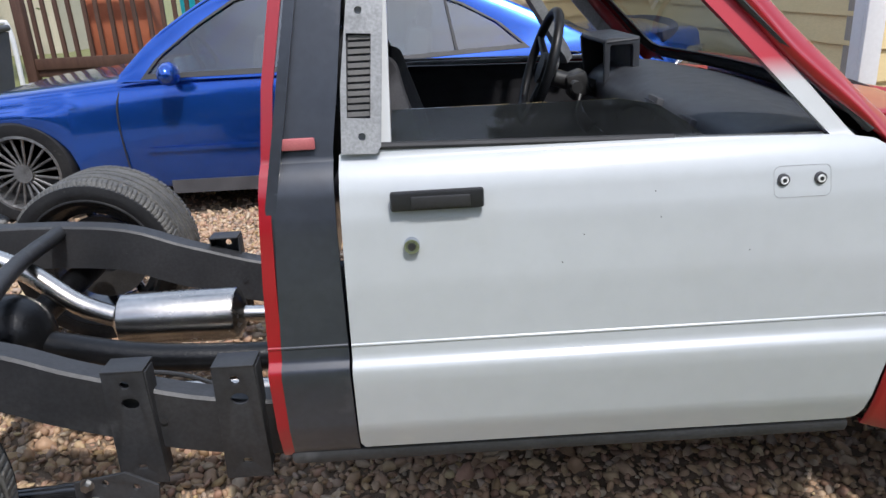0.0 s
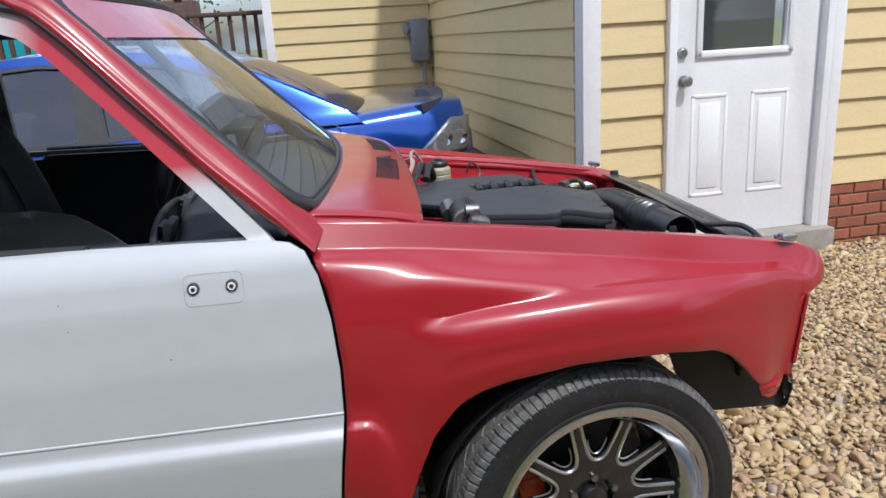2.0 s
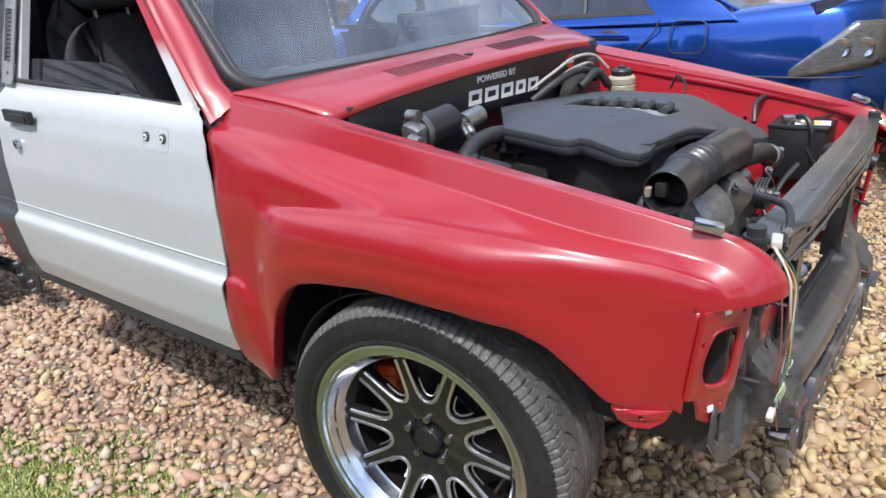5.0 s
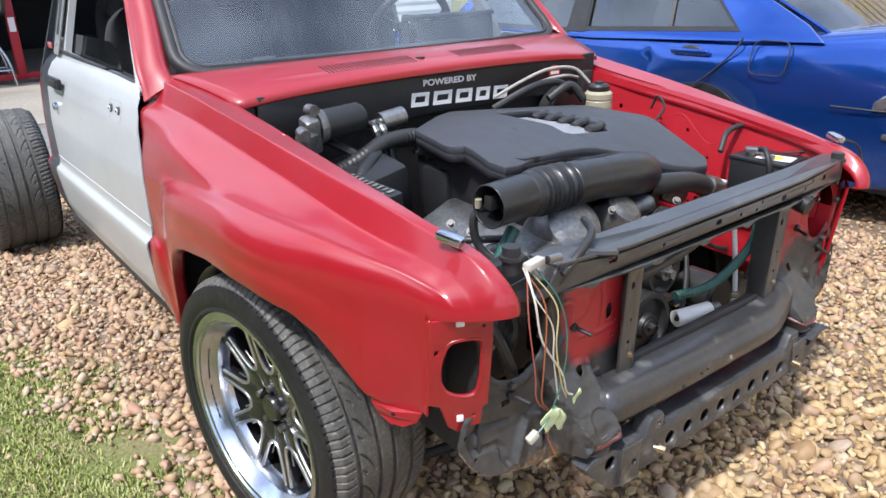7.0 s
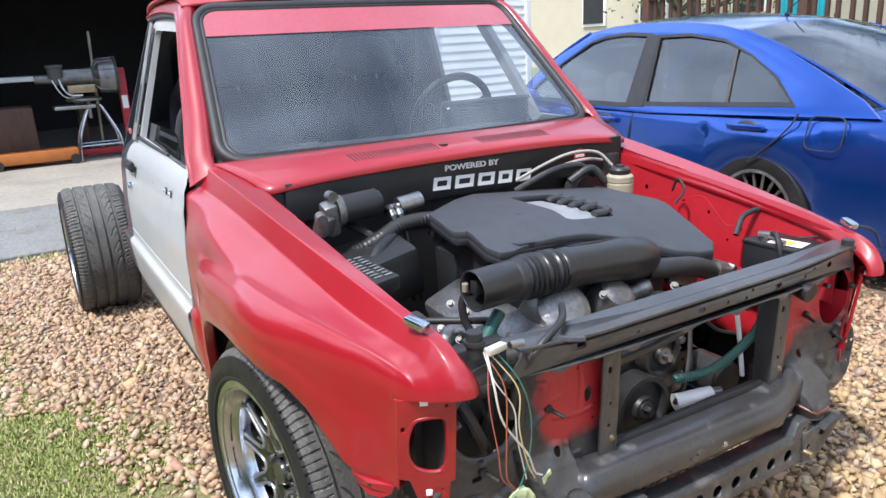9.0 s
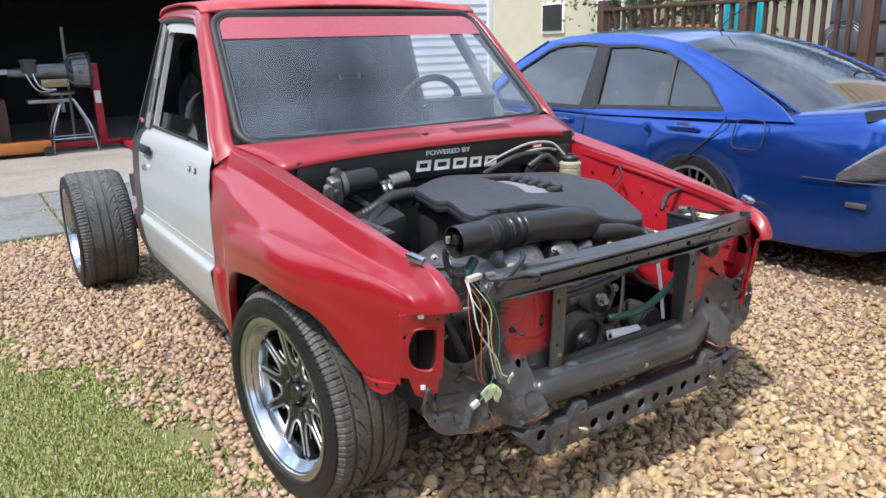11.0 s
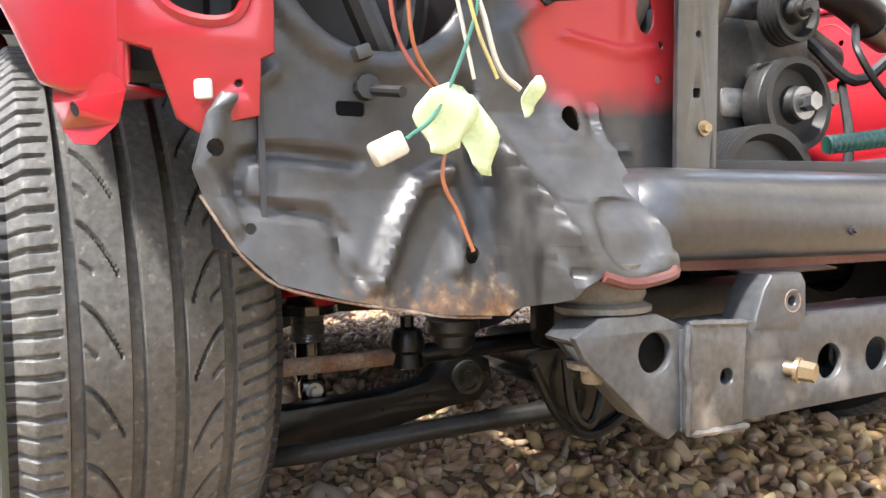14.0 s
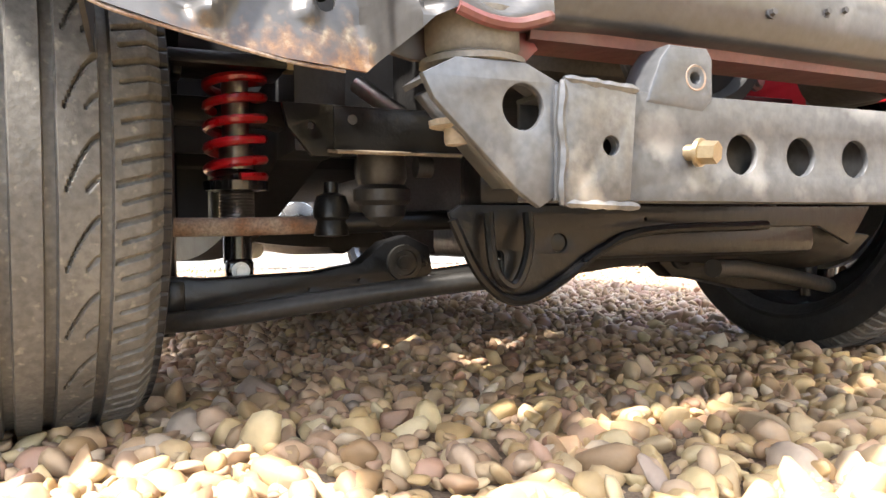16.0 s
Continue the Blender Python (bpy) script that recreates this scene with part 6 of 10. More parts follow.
cyl(bm, (0.46, 0.06, 0.445), (0.49, 0.15, 0.452), 0.020, seg=18)
fl = part("oil_filter", bm, M_trimw, eng, "white oil filter")
bm = BM()
cyl(bm, (0.485, 0.145, 0.452), (0.50, 0.175, 0.455), 0.013, seg=14)
part("filter_fitting", bm, M_alu, fl)
bm = BM()
ribs = smooth_path([(0.455, 0.06, 0.502), (0.485, 0.14, 0.512), (0.49, 0.22, 0.535), (0.49, 0.30, 0.575), (0.485, 0.335, 0.63), (0.48, 0.345, 0.70)], 26)
tube(bm, ribs, 0.0105, 12, 1, radii=[0.0105 + 0.0012 * (k % 2) for k in range(len(ribs))])
part("green_hose", bm, M_greenhose, eng, "dark green ribbed hose")
bm = BM()
ribs = smooth_path([(0.545, -0.24, 0.660), (0.53, -0.12, 0.655), (0.52, 0.0, 0.665), (0.51, 0.12, 0.69), (0.50, 0.22, 0.725)], 20)
tube(bm, ribs, 0.0125, 12, 1, radii=[0.012 + 0.0012 * (k % 2) for k in range(len(ribs))])
part("ribbed_loom", bm, M_hose, eng)
bm = BM()
tube(bm, [(0.47, 0.245, 0.66), (0.475, 0.262, 0.56), (0.48, 0.275, 0.46)], 0.006, 8, 3)
part("white_rod", bm, M_white_vinyl, eng)
bm = BM()
tube(bm, [(0.42, 0.40, 0.70), (0.46, 0.40, 0.62), (0.47, 0.37, 0.54), (0.47, 0.33, 0.47)], 0.006, 8, 5)
part("loose_hose", bm, M_hose, eng)
bm = BM()
tube(bm, [(0.36, 0.22, 0.60), (0.42, 0.15, 0.52), (0.45, 0.10, 0.47), (0.47, 0.05, 0.45)], 0.006, 8, 5)
part("loose_hose", bm, M_hose, eng)
bm = BM()
tube(bm, [(0.34, 0.18, 0.66), (0.38, 0.22, 0.60), (0.40, 0.28, 0.64), (0.42, 0.33, 0.67)], 0.008, 8, 5)
part("loose_hose", bm, M_hose, eng)
bm = BM()
tube(bm, [(0.36, 0.25, 0.68), (0.40, 0.20, 0.63), (0.41, 0.25, 0.57), (0.43, 0.30, 0.55)], 0.005, 8, 5)
part("loose_hose", bm, M_hose, eng)
bm = BM()
tube(bm, [(0.52, 0.26, 0.735), (0.50, 0.32, 0.71), (0.50, 0.36, 0.685)], 0.030, 18, 4, radii=[0.012, 0.030, 0.035])
part("air_duct", bm, M_plastic, eng)
bm = BM()
cyl(bm, (0.555, 0.345, 0.70), (0.595, 0.345, 0.69), 0.022, seg=18)
part("duct_end", bm, M_plastic, eng)
# hoses and wires at the left front corner
bm = BM()
tube(bm, [(0.31, -0.40, 0.79), (0.30, -0.42, 0.76), (0.31, -0.41, 0.70), (0.37, -0.38, 0.66)], 0.009, 10, 5)
part("breather_hose", bm, M_hose, eng)
bm = BM()
tube(bm, [(0.35, -0.36, 0.74), (0.37, -0.41, 0.70), (0.40, -0.46, 0.665), (0.43, -0.50, 0.68)], 0.014, 12, 5)
part("green_pipe", bm, M_greenhose, eng)
bm = BM()
tube(bm, [(0.545, -0.475, 0.62), (0.56, -0.47, 0.70), (0.57, -0.43, 0.755), (0.55, -0.36, 0.785), (0.48, -0.30, 0.78)], 0.0075, 10, 6)
part("front_loom", bm, M_hose, truck)
bm = BM()
tube(bm, [(0.45, -0.56, 0.66), (0.50, -0.55, 0.64), (0.51, -0.52, 0.57), (0.50, -0.50, 0.53)], 0.012, 10, 6)
part("front_loom", bm, M_hose, truck)
bm = BM()
tube(bm, [(0.44, -0.50, 0.70), (0.47, -0.47, 0.62), (0.46, -0.48, 0.55)], 0.014, 10, 6)
part("front_loom", bm, M_hose, truck)
bm = BM()
cyl(bm, (0.47, -0.50, 0.66), (0.50, -0.47, 0.665), 0.022, seg=18)
cyl(bm, (0.46, -0.52, 0.64), (0.49, -0.545, 0.65), 0.014, seg=14)
part("horn_bracket", bm, M_hose, truck)
bm = BM()
box(bm, (0.43, -0.52, 0.61), (0.04, 0.22, 0.24), 0.01)
part("dark_inner_panel", bm, M_seal, truck)

# ---- along the firewall ----
bm = BM()
cyl(bm, (-0.19, -0.475, 0.885), (-0.185, -0.375, 0.892), 0.037, seg=26)
cyl(bm, (-0.185, -0.378, 0.892), (-0.185, -0.366, 0.893), 0.030, seg=26)
wm = part("wiper_motor", bm, M_plastic, truck, "black wiper motor on a cast bracket")
bm = BM()
cyl(bm, (-0.19, -0.492, 0.884), (-0.19, -0.474, 0.885), 0.041, seg=24)
box(bm, (-0.18, -0.51, 0.87), (0.05, 0.04, 0.09), 0.012, (10, 15, 0))
cyl(bm, (-0.20, -0.50, 0.925), (-0.17, -0.50, 0.925), 0.014, seg=14)
cyl(bm, (-0.16, -0.545, 0.885), (-0.13, -0.55, 0.880), 0.014, seg=14)
box(bm, (-0.16, -0.535, 0.86), (0.04, 0.05, 0.05), 0.01, (0, 20, 30))
part("motor_bracket", bm, M_alu, wm)
bm = BM()
cyl(bm, (-0.20, -0.305, 0.865), (-0.20, -0.235, 0.873), 0.026, seg=24)
cyl(bm, (-0.20, -0.335, 0.862), (-0.20, -0.30, 0.866), 0.012, seg=14)
ca = part("fuel_canister", bm, M_steel, truck, "bright metal canister with two hoses")
for dy in (0.0, 0.022):
    bm = BM()
    tube(bm, [(-0.195, -0.338 + dy, 0.868), (-0.17, -0.338 + dy, 0.858), (-0.145, -0.332 + dy, 0.80), (-0.14, -0.325 + dy, 0.70), (-0.12, -0.31 + dy, 0.62)], 0.009, 10, 6)
    part("twin_hose", bm, M_hose, ca)
for dy in (0.0, 0.022):
    bm = BM()
    cyl(bm, (-0.176, -0.338 + dy, 0.862), (-0.166, -0.337 + dy, 0.85), 0.011, seg=12)
    part("hose_clip", bm, M_steel, ca)
bm = BM()
ribs = smooth_path([(-0.16, -0.46, 0.77), (-0.14, -0.40, 0.80), (-0.15, -0.33, 0.825), (-0.15, -0.25, 0.83), (-0.13, -0.18, 0.82)], 14)
tube(bm, ribs, 0.020, 14, 1, radii=[0.020 + 0.0018 * (k % 2) for k in range(len(ribs))])
part("ribbed_duct", bm, M_hose, truck)
bm = BM()
box(bm, (-0.13, -0.43, 0.72), (0.18, 0.22, 0.14), 0.02, (12, 8, 0))
tube(bm, [(-0.05, -0.50, 0.70), (-0.10, -0.42, 0.78), (-0.14, -0.36, 0.80)], 0.022, 14, 4)
tube(bm, [(-0.22, -0.45, 0.84), (-0.15, -0.40, 0.80), (-0.10, -0.38, 0.72)], 0.012, 10, 4)
part("heater_box", bm, M_plastic, truck)
bm = BM()
box(bm, (0.10, -0.545, 0.795), (0.16, 0.075, 0.034), 0.006, (4, 5, 8))
fb = part("fuse_box", bm, M_plastic, truck, "flat black fuse box with printed lid")
for k in range(9):
    for j in range(2):
        bm = BM()
        box(bm, (0.035 + 0.0155 * k, -0.562 + 0.026 * j + 0.0022 * k, 0.8188 - 0.00136 * k + 0.0018 * j), (0.0055 if (k + j) % 3 else 0.008, 0.014 if (k * j) % 2 else 0.019, 0.001), 0, (4, 5, 8))
        part("print_bar", bm, M_print, fb)
bm = BM()
lathe(bm, [(0.0, 0.795), (0.038, 0.795), (0.042, 0.800), (0.042, 0.828), (0.0405, 0.830), (0.0405, 0.833), (0.042, 0.835), (0.042, 0.850), (0.036, 0.857), (0.029, 0.859)], "z", 32, (-0.135, 0.450, 0.006))
rv = part("brake_reservoir", bm, M_tan, truck, "yellowed brake fluid reservoir with black cap")
bm = BM()
lathe(bm, [(0.030, 0.855), (0.032, 0.858), (0.032, 0.872), (0.027, 0.878), (0.013, 0.880), (0.012, 0.886), (0.0, 0.887)], "z", 28, (-0.135, 0.450, 0.006))
part("cap", bm, M_hose, rv)
bm = BM()
cyl(bm, (-0.30, 0.455, 0.785), (-0.08, 0.455, 0.785), 0.022, seg=18)
cyl(bm, (-0.31, 0.455, 0.775), (-0.25, 0.455, 0.775), 0.09, seg=30)
part("master_cylinder", bm, M_alu_dark, rv)
for pts_ in ([(-0.29, 0.16, 0.86), (-0.25, 0.24, 0.905), (-0.24, 0.34, 0.93), (-0.22, 0.43, 0.925), (-0.19, 0.47, 0.88)], [(-0.28, 0.20, 0.85), (-0.24, 0.30, 0.895), (-0.23, 0.40, 0.905), (-0.25, 0.48, 0.89)]):
    bm = BM()
    tube(bm, pts_, 0.005, 8, 6)
    part("grey_cable", bm, M_cable, truck)
bm = BM()
tube(bm, [(-0.28, 0.15, 0.83), (-0.23, 0.25, 0.885), (-0.21, 0.34, 0.895), (-0.20, 0.40, 0.86)], 0.011, 10, 6)
part("black_cable", bm, M_hose, truck)
bm = BM()
tube(bm, [(-0.20, 0.30, 0.85), (-0.18, 0.37, 0.885), (-0.16, 0.41, 0.84)], 0.013, 10, 6)
part("black_cable", bm, M_hose, truck)
bm = BM()
tube(bm, [(0.02, 0.53, 0.78), (0.03, 0.555, 0.82), (0.0, 0.56, 0.85), (-0.02, 0.56, 0.81)], 0.004, 8, 6)
part("black_cable", bm, M_hose, truck)
bm = BM()
box(bm, (-0.29, 0.56, 0.84), (0.03, 0.05, 0.12), 0.006)
part("relay_block", bm, M_hose, truck)
bm = BM()
cyl(bm, (-0.304, 0.43, 0.905), (-0.3015, 0.43, 0.905), 0.024, seg=28)
lg = part("round_sticker", bm, M_tape_red, fw, "small round red sticker")
bm = BM()
box(bm, (-0.301, 0.43, 0.905), (0.001, 0.036, 0.009), 0)
part("sticker_bar", bm, M_white_vinyl, lg)
bm = words("POWERED BY", 0.0285)
w_ = max(v.co.x for v in bm.verts)
for v in bm.verts:
    u, h, t_ = v.co
    v.co = Vector((-0.3025 + t_, -0.090 + u / w_ * 0.195, 0.9215 + h * 0.82 - 0.02 * u))
part("white_lettering", bm, M_white_vinyl, fw, "white words on black")
for k, (a, c) in enumerate(((-0.134, -0.068), (-0.058, 0.014), (0.024, 0.090), (0.100, 0.158), (0.168, 0.230))):
    top, bot = 0.906 - 0.0035 * k, 0.868 - 0.0035 * k
    ring_ = [(a, bot), (c - 0.006, bot - 0.002), (c, top - 0.002), (a + 0.006, top)]
    hole_ = [(a + 0.014, bot + 0.011), (c - 0.018, bot + 0.010), (c - 0.014, top - 0.012), (a + 0.018, top - 0.011)]
    part("logo_bar", plate(ring_, [hole_], 0.001, facing_x(-0.3025)), M_white_vinyl, fw)
# battery
bm = BM()
box(bm, (0.375, 0.60, 0.655), (0.155, 0.225, 0.15), 0.006)
box(bm, (0.375, 0.60, 0.730), (0.160, 0.230, 0.012), 0.004)
bt = part("battery", bm, M_plastic, truck, "black car battery with yellow label")
bm = BM()
cyl(bm, (0.405, 0.525, 0.7390), (0.405, 0.525, 0.7402), 0.022, seg=20)
part("battery_label", bm, M_yellow, bt)
for y in (0.515, 0.69):
    bm = BM()
    cyl(bm, (0.345, y, 0.735), (0.345, y, 0.756), 0.011, seg=14)
    box(bm, (0.35, y + 0.006, 0.752), (0.05, 0.030, 0.014), 0.003, (0, 0, 30))
    part("terminal", bm, M_steel, bt)
bm = BM()
box(bm, (0.405, 0.502, 0.70), (0.016, 0.020, 0.10), 0.003)
part("hold_down_strap", bm, M_steel, bt)
bm = BM()
box(bm, (0.405, 0.530, 0.7385), (0.09, 0.055, 0.0012), 0, (0, 0, 10))
part("paper_label", bm, M_white_vinyl, bt)
bm = BM()
tube(bm, [(0.35, 0.53, 0.75), (0.39, 0.50, 0.76), (0.415, 0.485, 0.72), (0.42, 0.49, 0.64)], 0.008, 10, 6)
part("battery_cable", bm, M_hose, bt)
bm = BM()
tube(bm, [(0.33, 0.69, 0.755), (0.27, 0.66, 0.79), (0.24, 0.57, 0.78), (0.25, 0.52, 0.73)], 0.008, 10, 6)
part("battery_cable", bm, M_hose, bt)
bm = BM()
tube(bm, [(0.40, 0.58, 0.742), (0.45, 0.62, 0.752), (0.50, 0.66, 0.78), (0.53, 0.70, 0.765), (0.54, 0.72, 0.72)], 0.003, 8, 6)
part("battery_cable", bm, M_hose, bt)

# ---- front panel, radiator support and bumper bar ----
core = part("radiator_support", plate([(y, 0.707 - 0.009 * max(math.exp(-((y - c) / 0.016) ** 4) for c in (-0.385, -0.21, -0.06, 0.095, 0.25, 0.40))) for y in np.linspace(-0.50, 0.56, 107)] + [(0.56, 0.756), (-0.46, 0.758)],
                                      [rounded(y - 0.010, z - 0.006, y + 0.010, z + 0.006, 0.004, 2) for y, z in ((-0.34, 0.742), (-0.02, 0.737), (0.23, 0.735), (0.44, 0.738))]
                                      + [disc(y, z, 0.0045, 8) for y, z in ((-0.20, 0.735), (0.06, 0.735), (0.12, 0.731), (0.14, 0.745), (0.33, 0.735), (0.37, 0.745))],
                                      0.004, lambda u, v, w: (0.588 - 0.11 * max(0, abs(u) - 0.30) + w, u, v)), M_core, truck, "black-sprayed radiator support panel")
bm = plate([(-0.47, 0.510), (-0.30, 0.516), (0.35, 0.516), (0.56, 0.508), (0.56, 0.562), (0.30, 0.588), (-0.30, 0.590), (-0.47, 0.572)], [disc(-0.15, 0.55, 0.005, 8), disc(0.3, 0.55, 0.005, 8)], 0.004, lambda u, v, w: (v, u, 0.757 + w + 0.004 * math.sin(v * 90)), 0.001)
part("upper_rail", bm, M_core, core)
bm = BM()
grid(bm, [[(0.588 - 0.11 * max(0, abs(y) - 0.30) - d * (1.0 if y < -0.235 or y > 0.295 else 0.45), y, 0.7085 - e * (1.0 if y < -0.235 or y > 0.295 else 0.3)) for d, e in ((0.0, 0.0), (0.016, 0.001), (0.034, 0.003), (0.050, 0.006))] for y in np.linspace(-0.50, 0.56, 54)])
thicken(part("rail_return", bm, M_core, core), 0.003)
bm = BM()
tube(bm, [(0.575, -0.46, 0.745), (0.56, -0.41, 0.765), (0.585, -0.37, 0.762), (0.592, -0.34, 0.757)], 0.006, 6, 4)
part("rail_bead", bm, M_core, core)


def along(q, z, line):
    """Distance from a point to a line of points."""
    best = 9.0
    for (q0, z0), (q1, z1) in zip(line[:-1], line[1:]):
        dq, dz = q1 - q0, z1 - z0
        k = min(1.0, max(0.0, ((q - q0) * dq + (z - z0) * dz) / (dq * dq + dz * dz)))
        best = min(best, math.hypot(q - q0 - k * dq, z - z0 - k * dz))
    return best


TONGUE = [(0.446, 0.515), (0.428, 0.47), (0.412, 0.42), (0.401, 0.395), (0.388, 0.382), (0.369, 0.376), (0.345, 0.376), (0.322, 0.383), (0.314, 0.40), (0.316, 0.425), (0.324, 0.455), (0.333, 0.515)]
BEADS = [  # line, half width, height
    ([(0.545, 0.470), (0.60, 0.477), (0.622, 0.472), (0.630, 0.455), (0.622, 0.441), (0.60, 0.436), (0.568, 0.432), (0.557, 0.418), (0.559, 0.400), (0.548, 0.386)], 0.009, -0.007),
    ([(0.534, 0.384), (0.515, 0.425), (0.497, 0.452), (0.474, 0.463)], 0.012, 0.012),
    ([(0.474, 0.463), (0.462, 0.43), (0.470, 0.39)], 0.010, 0.007),
    ([(0.455, 0.53), (0.443, 0.475), (0.420, 0.42), (0.408, 0.385)], 0.010, -0.012),
    (TONGUE, 0.0075, 0.008),
    ([(0.40, 0.483), (0.34, 0.480), (0.30, 0.482)], 0.006, 0.004),
    ([(0.42, 0.70), (0.415, 0.66), (0.385, 0.655), (0.385, 0.60), (0.415, 0.575), (0.40, 0.54)], 0.010, 0.007),
    ([(0.385, 0.645), (0.36, 0.66), (0.338, 0.645), (0.345, 0.62), (0.368, 0.615)], 0.007, 0.003),
    ([(0.36, 0.575), (0.30, 0.566), (0.265, 0.572)], 0.007, 0.004),
    ([(0.30, 0.70), (0.292, 0.64), (0.298, 0.58)], 0.006, -0.003),
    ([(0.60, 0.53), (0.635, 0.505), (0.645, 0.465), (0.63, 0.425)], 0.008, 0.005),
]


def apron_x(q, z):
    """How far forward the pressed panel stands."""
    x = 0.530 + 0.20 * max(0, 0.45 - z)
    for line, w, h in BEADS:
        d = along(q, z, line) / w
        if d < 1:
            x += h * (1 - d * d) ** 2
    # tongue swelling forward over the mount, with a sunk round pocket
    inside = float(np.clip((0.066 - abs(q - 0.375 - 0.16 * (z - 0.44))) / 0.02, 0, 1))
    inside = inside * inside * (3 - 2 * inside)
    x += inside * min(0.070, max(0, 0.508 - z) * 0.75)
    p = math.hypot(q - 0.357, (z - 0.412) * 1.0) / 0.030
    if p < 1:
        x -= 0.010 * (1 - p ** 6)
    r = math.hypot(q - 0.361, z - 0.506) / 0.022
    if r < 1:
        x += 0.006 * (1 - r ** 4)
    r = abs(math.hypot(q - 0.523, z - 0.622) - 0.083) / 0.011
    if r < 1:
        x += 0.007 * (1 - r * r)
    # panel runs back towards the bar at its inner foot
    return min(x, 0.612) + 0.0015 * math.sin(q * 70) * math.sin(z * 55)


for s in (-1, 1):
    side = (lambda q: -q) if s < 0 else (lambda q: 0.30 + (q - 0.238) * 0.863)
    edge = [(0.238, 0.706), (0.44, 0.712), (0.50, 0.735), (0.60, 0.720), (0.615, 0.68), (0.605, 0.56), (0.645, 0.50), (0.655, 0.465), (0.648, 0.445), (0.628, 0.410), (0.603, 0.386), (0.556, 0.372), (0.486, 0.357), (0.43, 0.352), (0.405, 0.376), (0.390, 0.383), (0.369, 0.377), (0.345, 0.377), (0.322, 0.384), (0.306, 0.396), (0.302, 0.44), (0.27, 0.458), (0.238, 0.462)]
    holes = [disc(0.523, 0.622, 0.073, 30), rounded(0.535, 0.502, 0.557, 0.513, 0.003, 2), disc(0.457, 0.400, 0.0075, 12), disc(0.640, 0.478, 0.006, 10), disc(0.620, 0.424, 0.004, 10), disc(0.361, 0.506, 0.011, 14, 0.8),
             disc(0.275, 0.601, 0.018, 16, 0.62), disc(0.30, 0.665, 0.005, 8), disc(0.345, 0.69, 0.004, 8), disc(0.41, 0.69, 0.004, 8), disc(0.258, 0.575, 0.004, 8), disc(0.262, 0.545, 0.004, 8)]
    bm = plate(edge, holes, 0.003)
    step = 0.005 if s < 0 else 0.02
    for axis, lo, hi in ((0, 0.238, 0.655), (1, 0.346, 0.735)):
        for c in np.arange(lo + step, hi, step):
            co, no = [0, 0, 0], [0, 0, 0]
            co[axis], no[axis] = c, 1
            bmesh.ops.bisect_plane(bm, geom=bm.verts[:] + bm.edges[:] + bm.faces[:], plane_co=co, plane_no=no)
    for v in bm.verts:
        q, z, w = v.co
        v.co = (apron_x(q, z) + w, side(q), z)
    ap = part("front_apron", bm, M_apron, core, "pressed lamp panel oversprayed in black over red", angle=60)
    bm = BM()
    tube(bm, [(apron_x(q, z) - 0.001, side(q), z) for q, z in ((0.650, 0.447), (0.628, 0.409), (0.603, 0.385), (0.556, 0.371), (0.486, 0.356), (0.445, 0.352))], 0.0013, 8, 4)
    part("rusty_lower_edge", bm, M_rust, ap, "rusty lower flange")
    bm = BM()
    tube(bm, [(apron_x(q, z) + 0.001, side(q), z - 0.001) for q, z in ((0.390, 0.384), (0.369, 0.378), (0.345, 0.378), (0.322, 0.385), (0.308, 0.397))], 0.0045, 8, 5)
    part("red_lip", bm, M_lip, ap, "chipped red lip under the tongue")
    for y, z in ((0.382, 0.604), (0.535, 0.522)):
        bm = BM()
        cyl(bm, (0.53, side(y), z), (0.570, side(y - 0.014), z - 0.008), 0.004, seg=10)
        cyl(bm, (0.532, side(y), z), (0.542, side(y), z), 0.009, seg=10)
        part("lamp_stud", bm, M_hose, ap)
    for q, z in ((0.590, 0.64), (0.54, 0.545), (0.565, 0.692), (0.462, 0.665)):
        bm = BM()
        box(bm, (0.542, side(q), z), (0.014, 0.012, 0.010), 0.002, (20, 0, 0))
        part("lamp_clip", bm, M_core, ap)
    # post beside the radiator opening
    ys = -0.240 if s < 0 else 0.300
    bm = plate(rounded(ys - 0.022, 0.45, ys + 0.022, 0.712, 0.004, 2), [disc(ys - 0.004, 0.655, 0.009, 12, 0.7), rounded(ys - 0.006, 0.525, ys + 0.004, 0.535, 0.002, 2), disc(ys, 0.58, 0.004, 8)], 0.004, lambda u, v, w: (0.550 + 0.04 * (v - 0.45) + w, u, v), 0.001)
    box(bm, (0.53, ys + s * -0.018, 0.58), (0.05, 0.004, 0.26), 0.001)
    po = part("radiator_post", bm, M_core, core)
    for z in (0.500, 0.685):
        bm = BM()
        bolt(bm, (0.556, ys + 0.006, z), (1, 0, 0), 0.0045, 0.006)
        part("post_bolt", bm, M_gold, po)
    # body mount under the tongue
    yc = -0.362 if s < 0 else 0.41
    bm = BM()
    lathe(bm, [(0.0, 0.351), (0.031, 0.351), (0.037, 0.354), (0.037, 0.358), (0.030, 0.361), (0.033, 0.366), (0.033, 0.390), (0.0, 0.391)], "z", 28, (0.576, yc, 0))
    part("body_mount_cushion", bm, M_mount, core, "grimy rubber body mount with washers")
    bm = plate([(yc - 0.060, 0.366), (yc - 0.040, 0.361), (yc + 0.045, 0.362), (yc + 0.060, 0.376), (yc + 0.045, 0.40), (yc - 0.055, 0.40)], [], 0.004, lambda u, v, w: (0.560 + w, u, v), 0.001)
    part("mount_skirt", bm, M_flange, core)
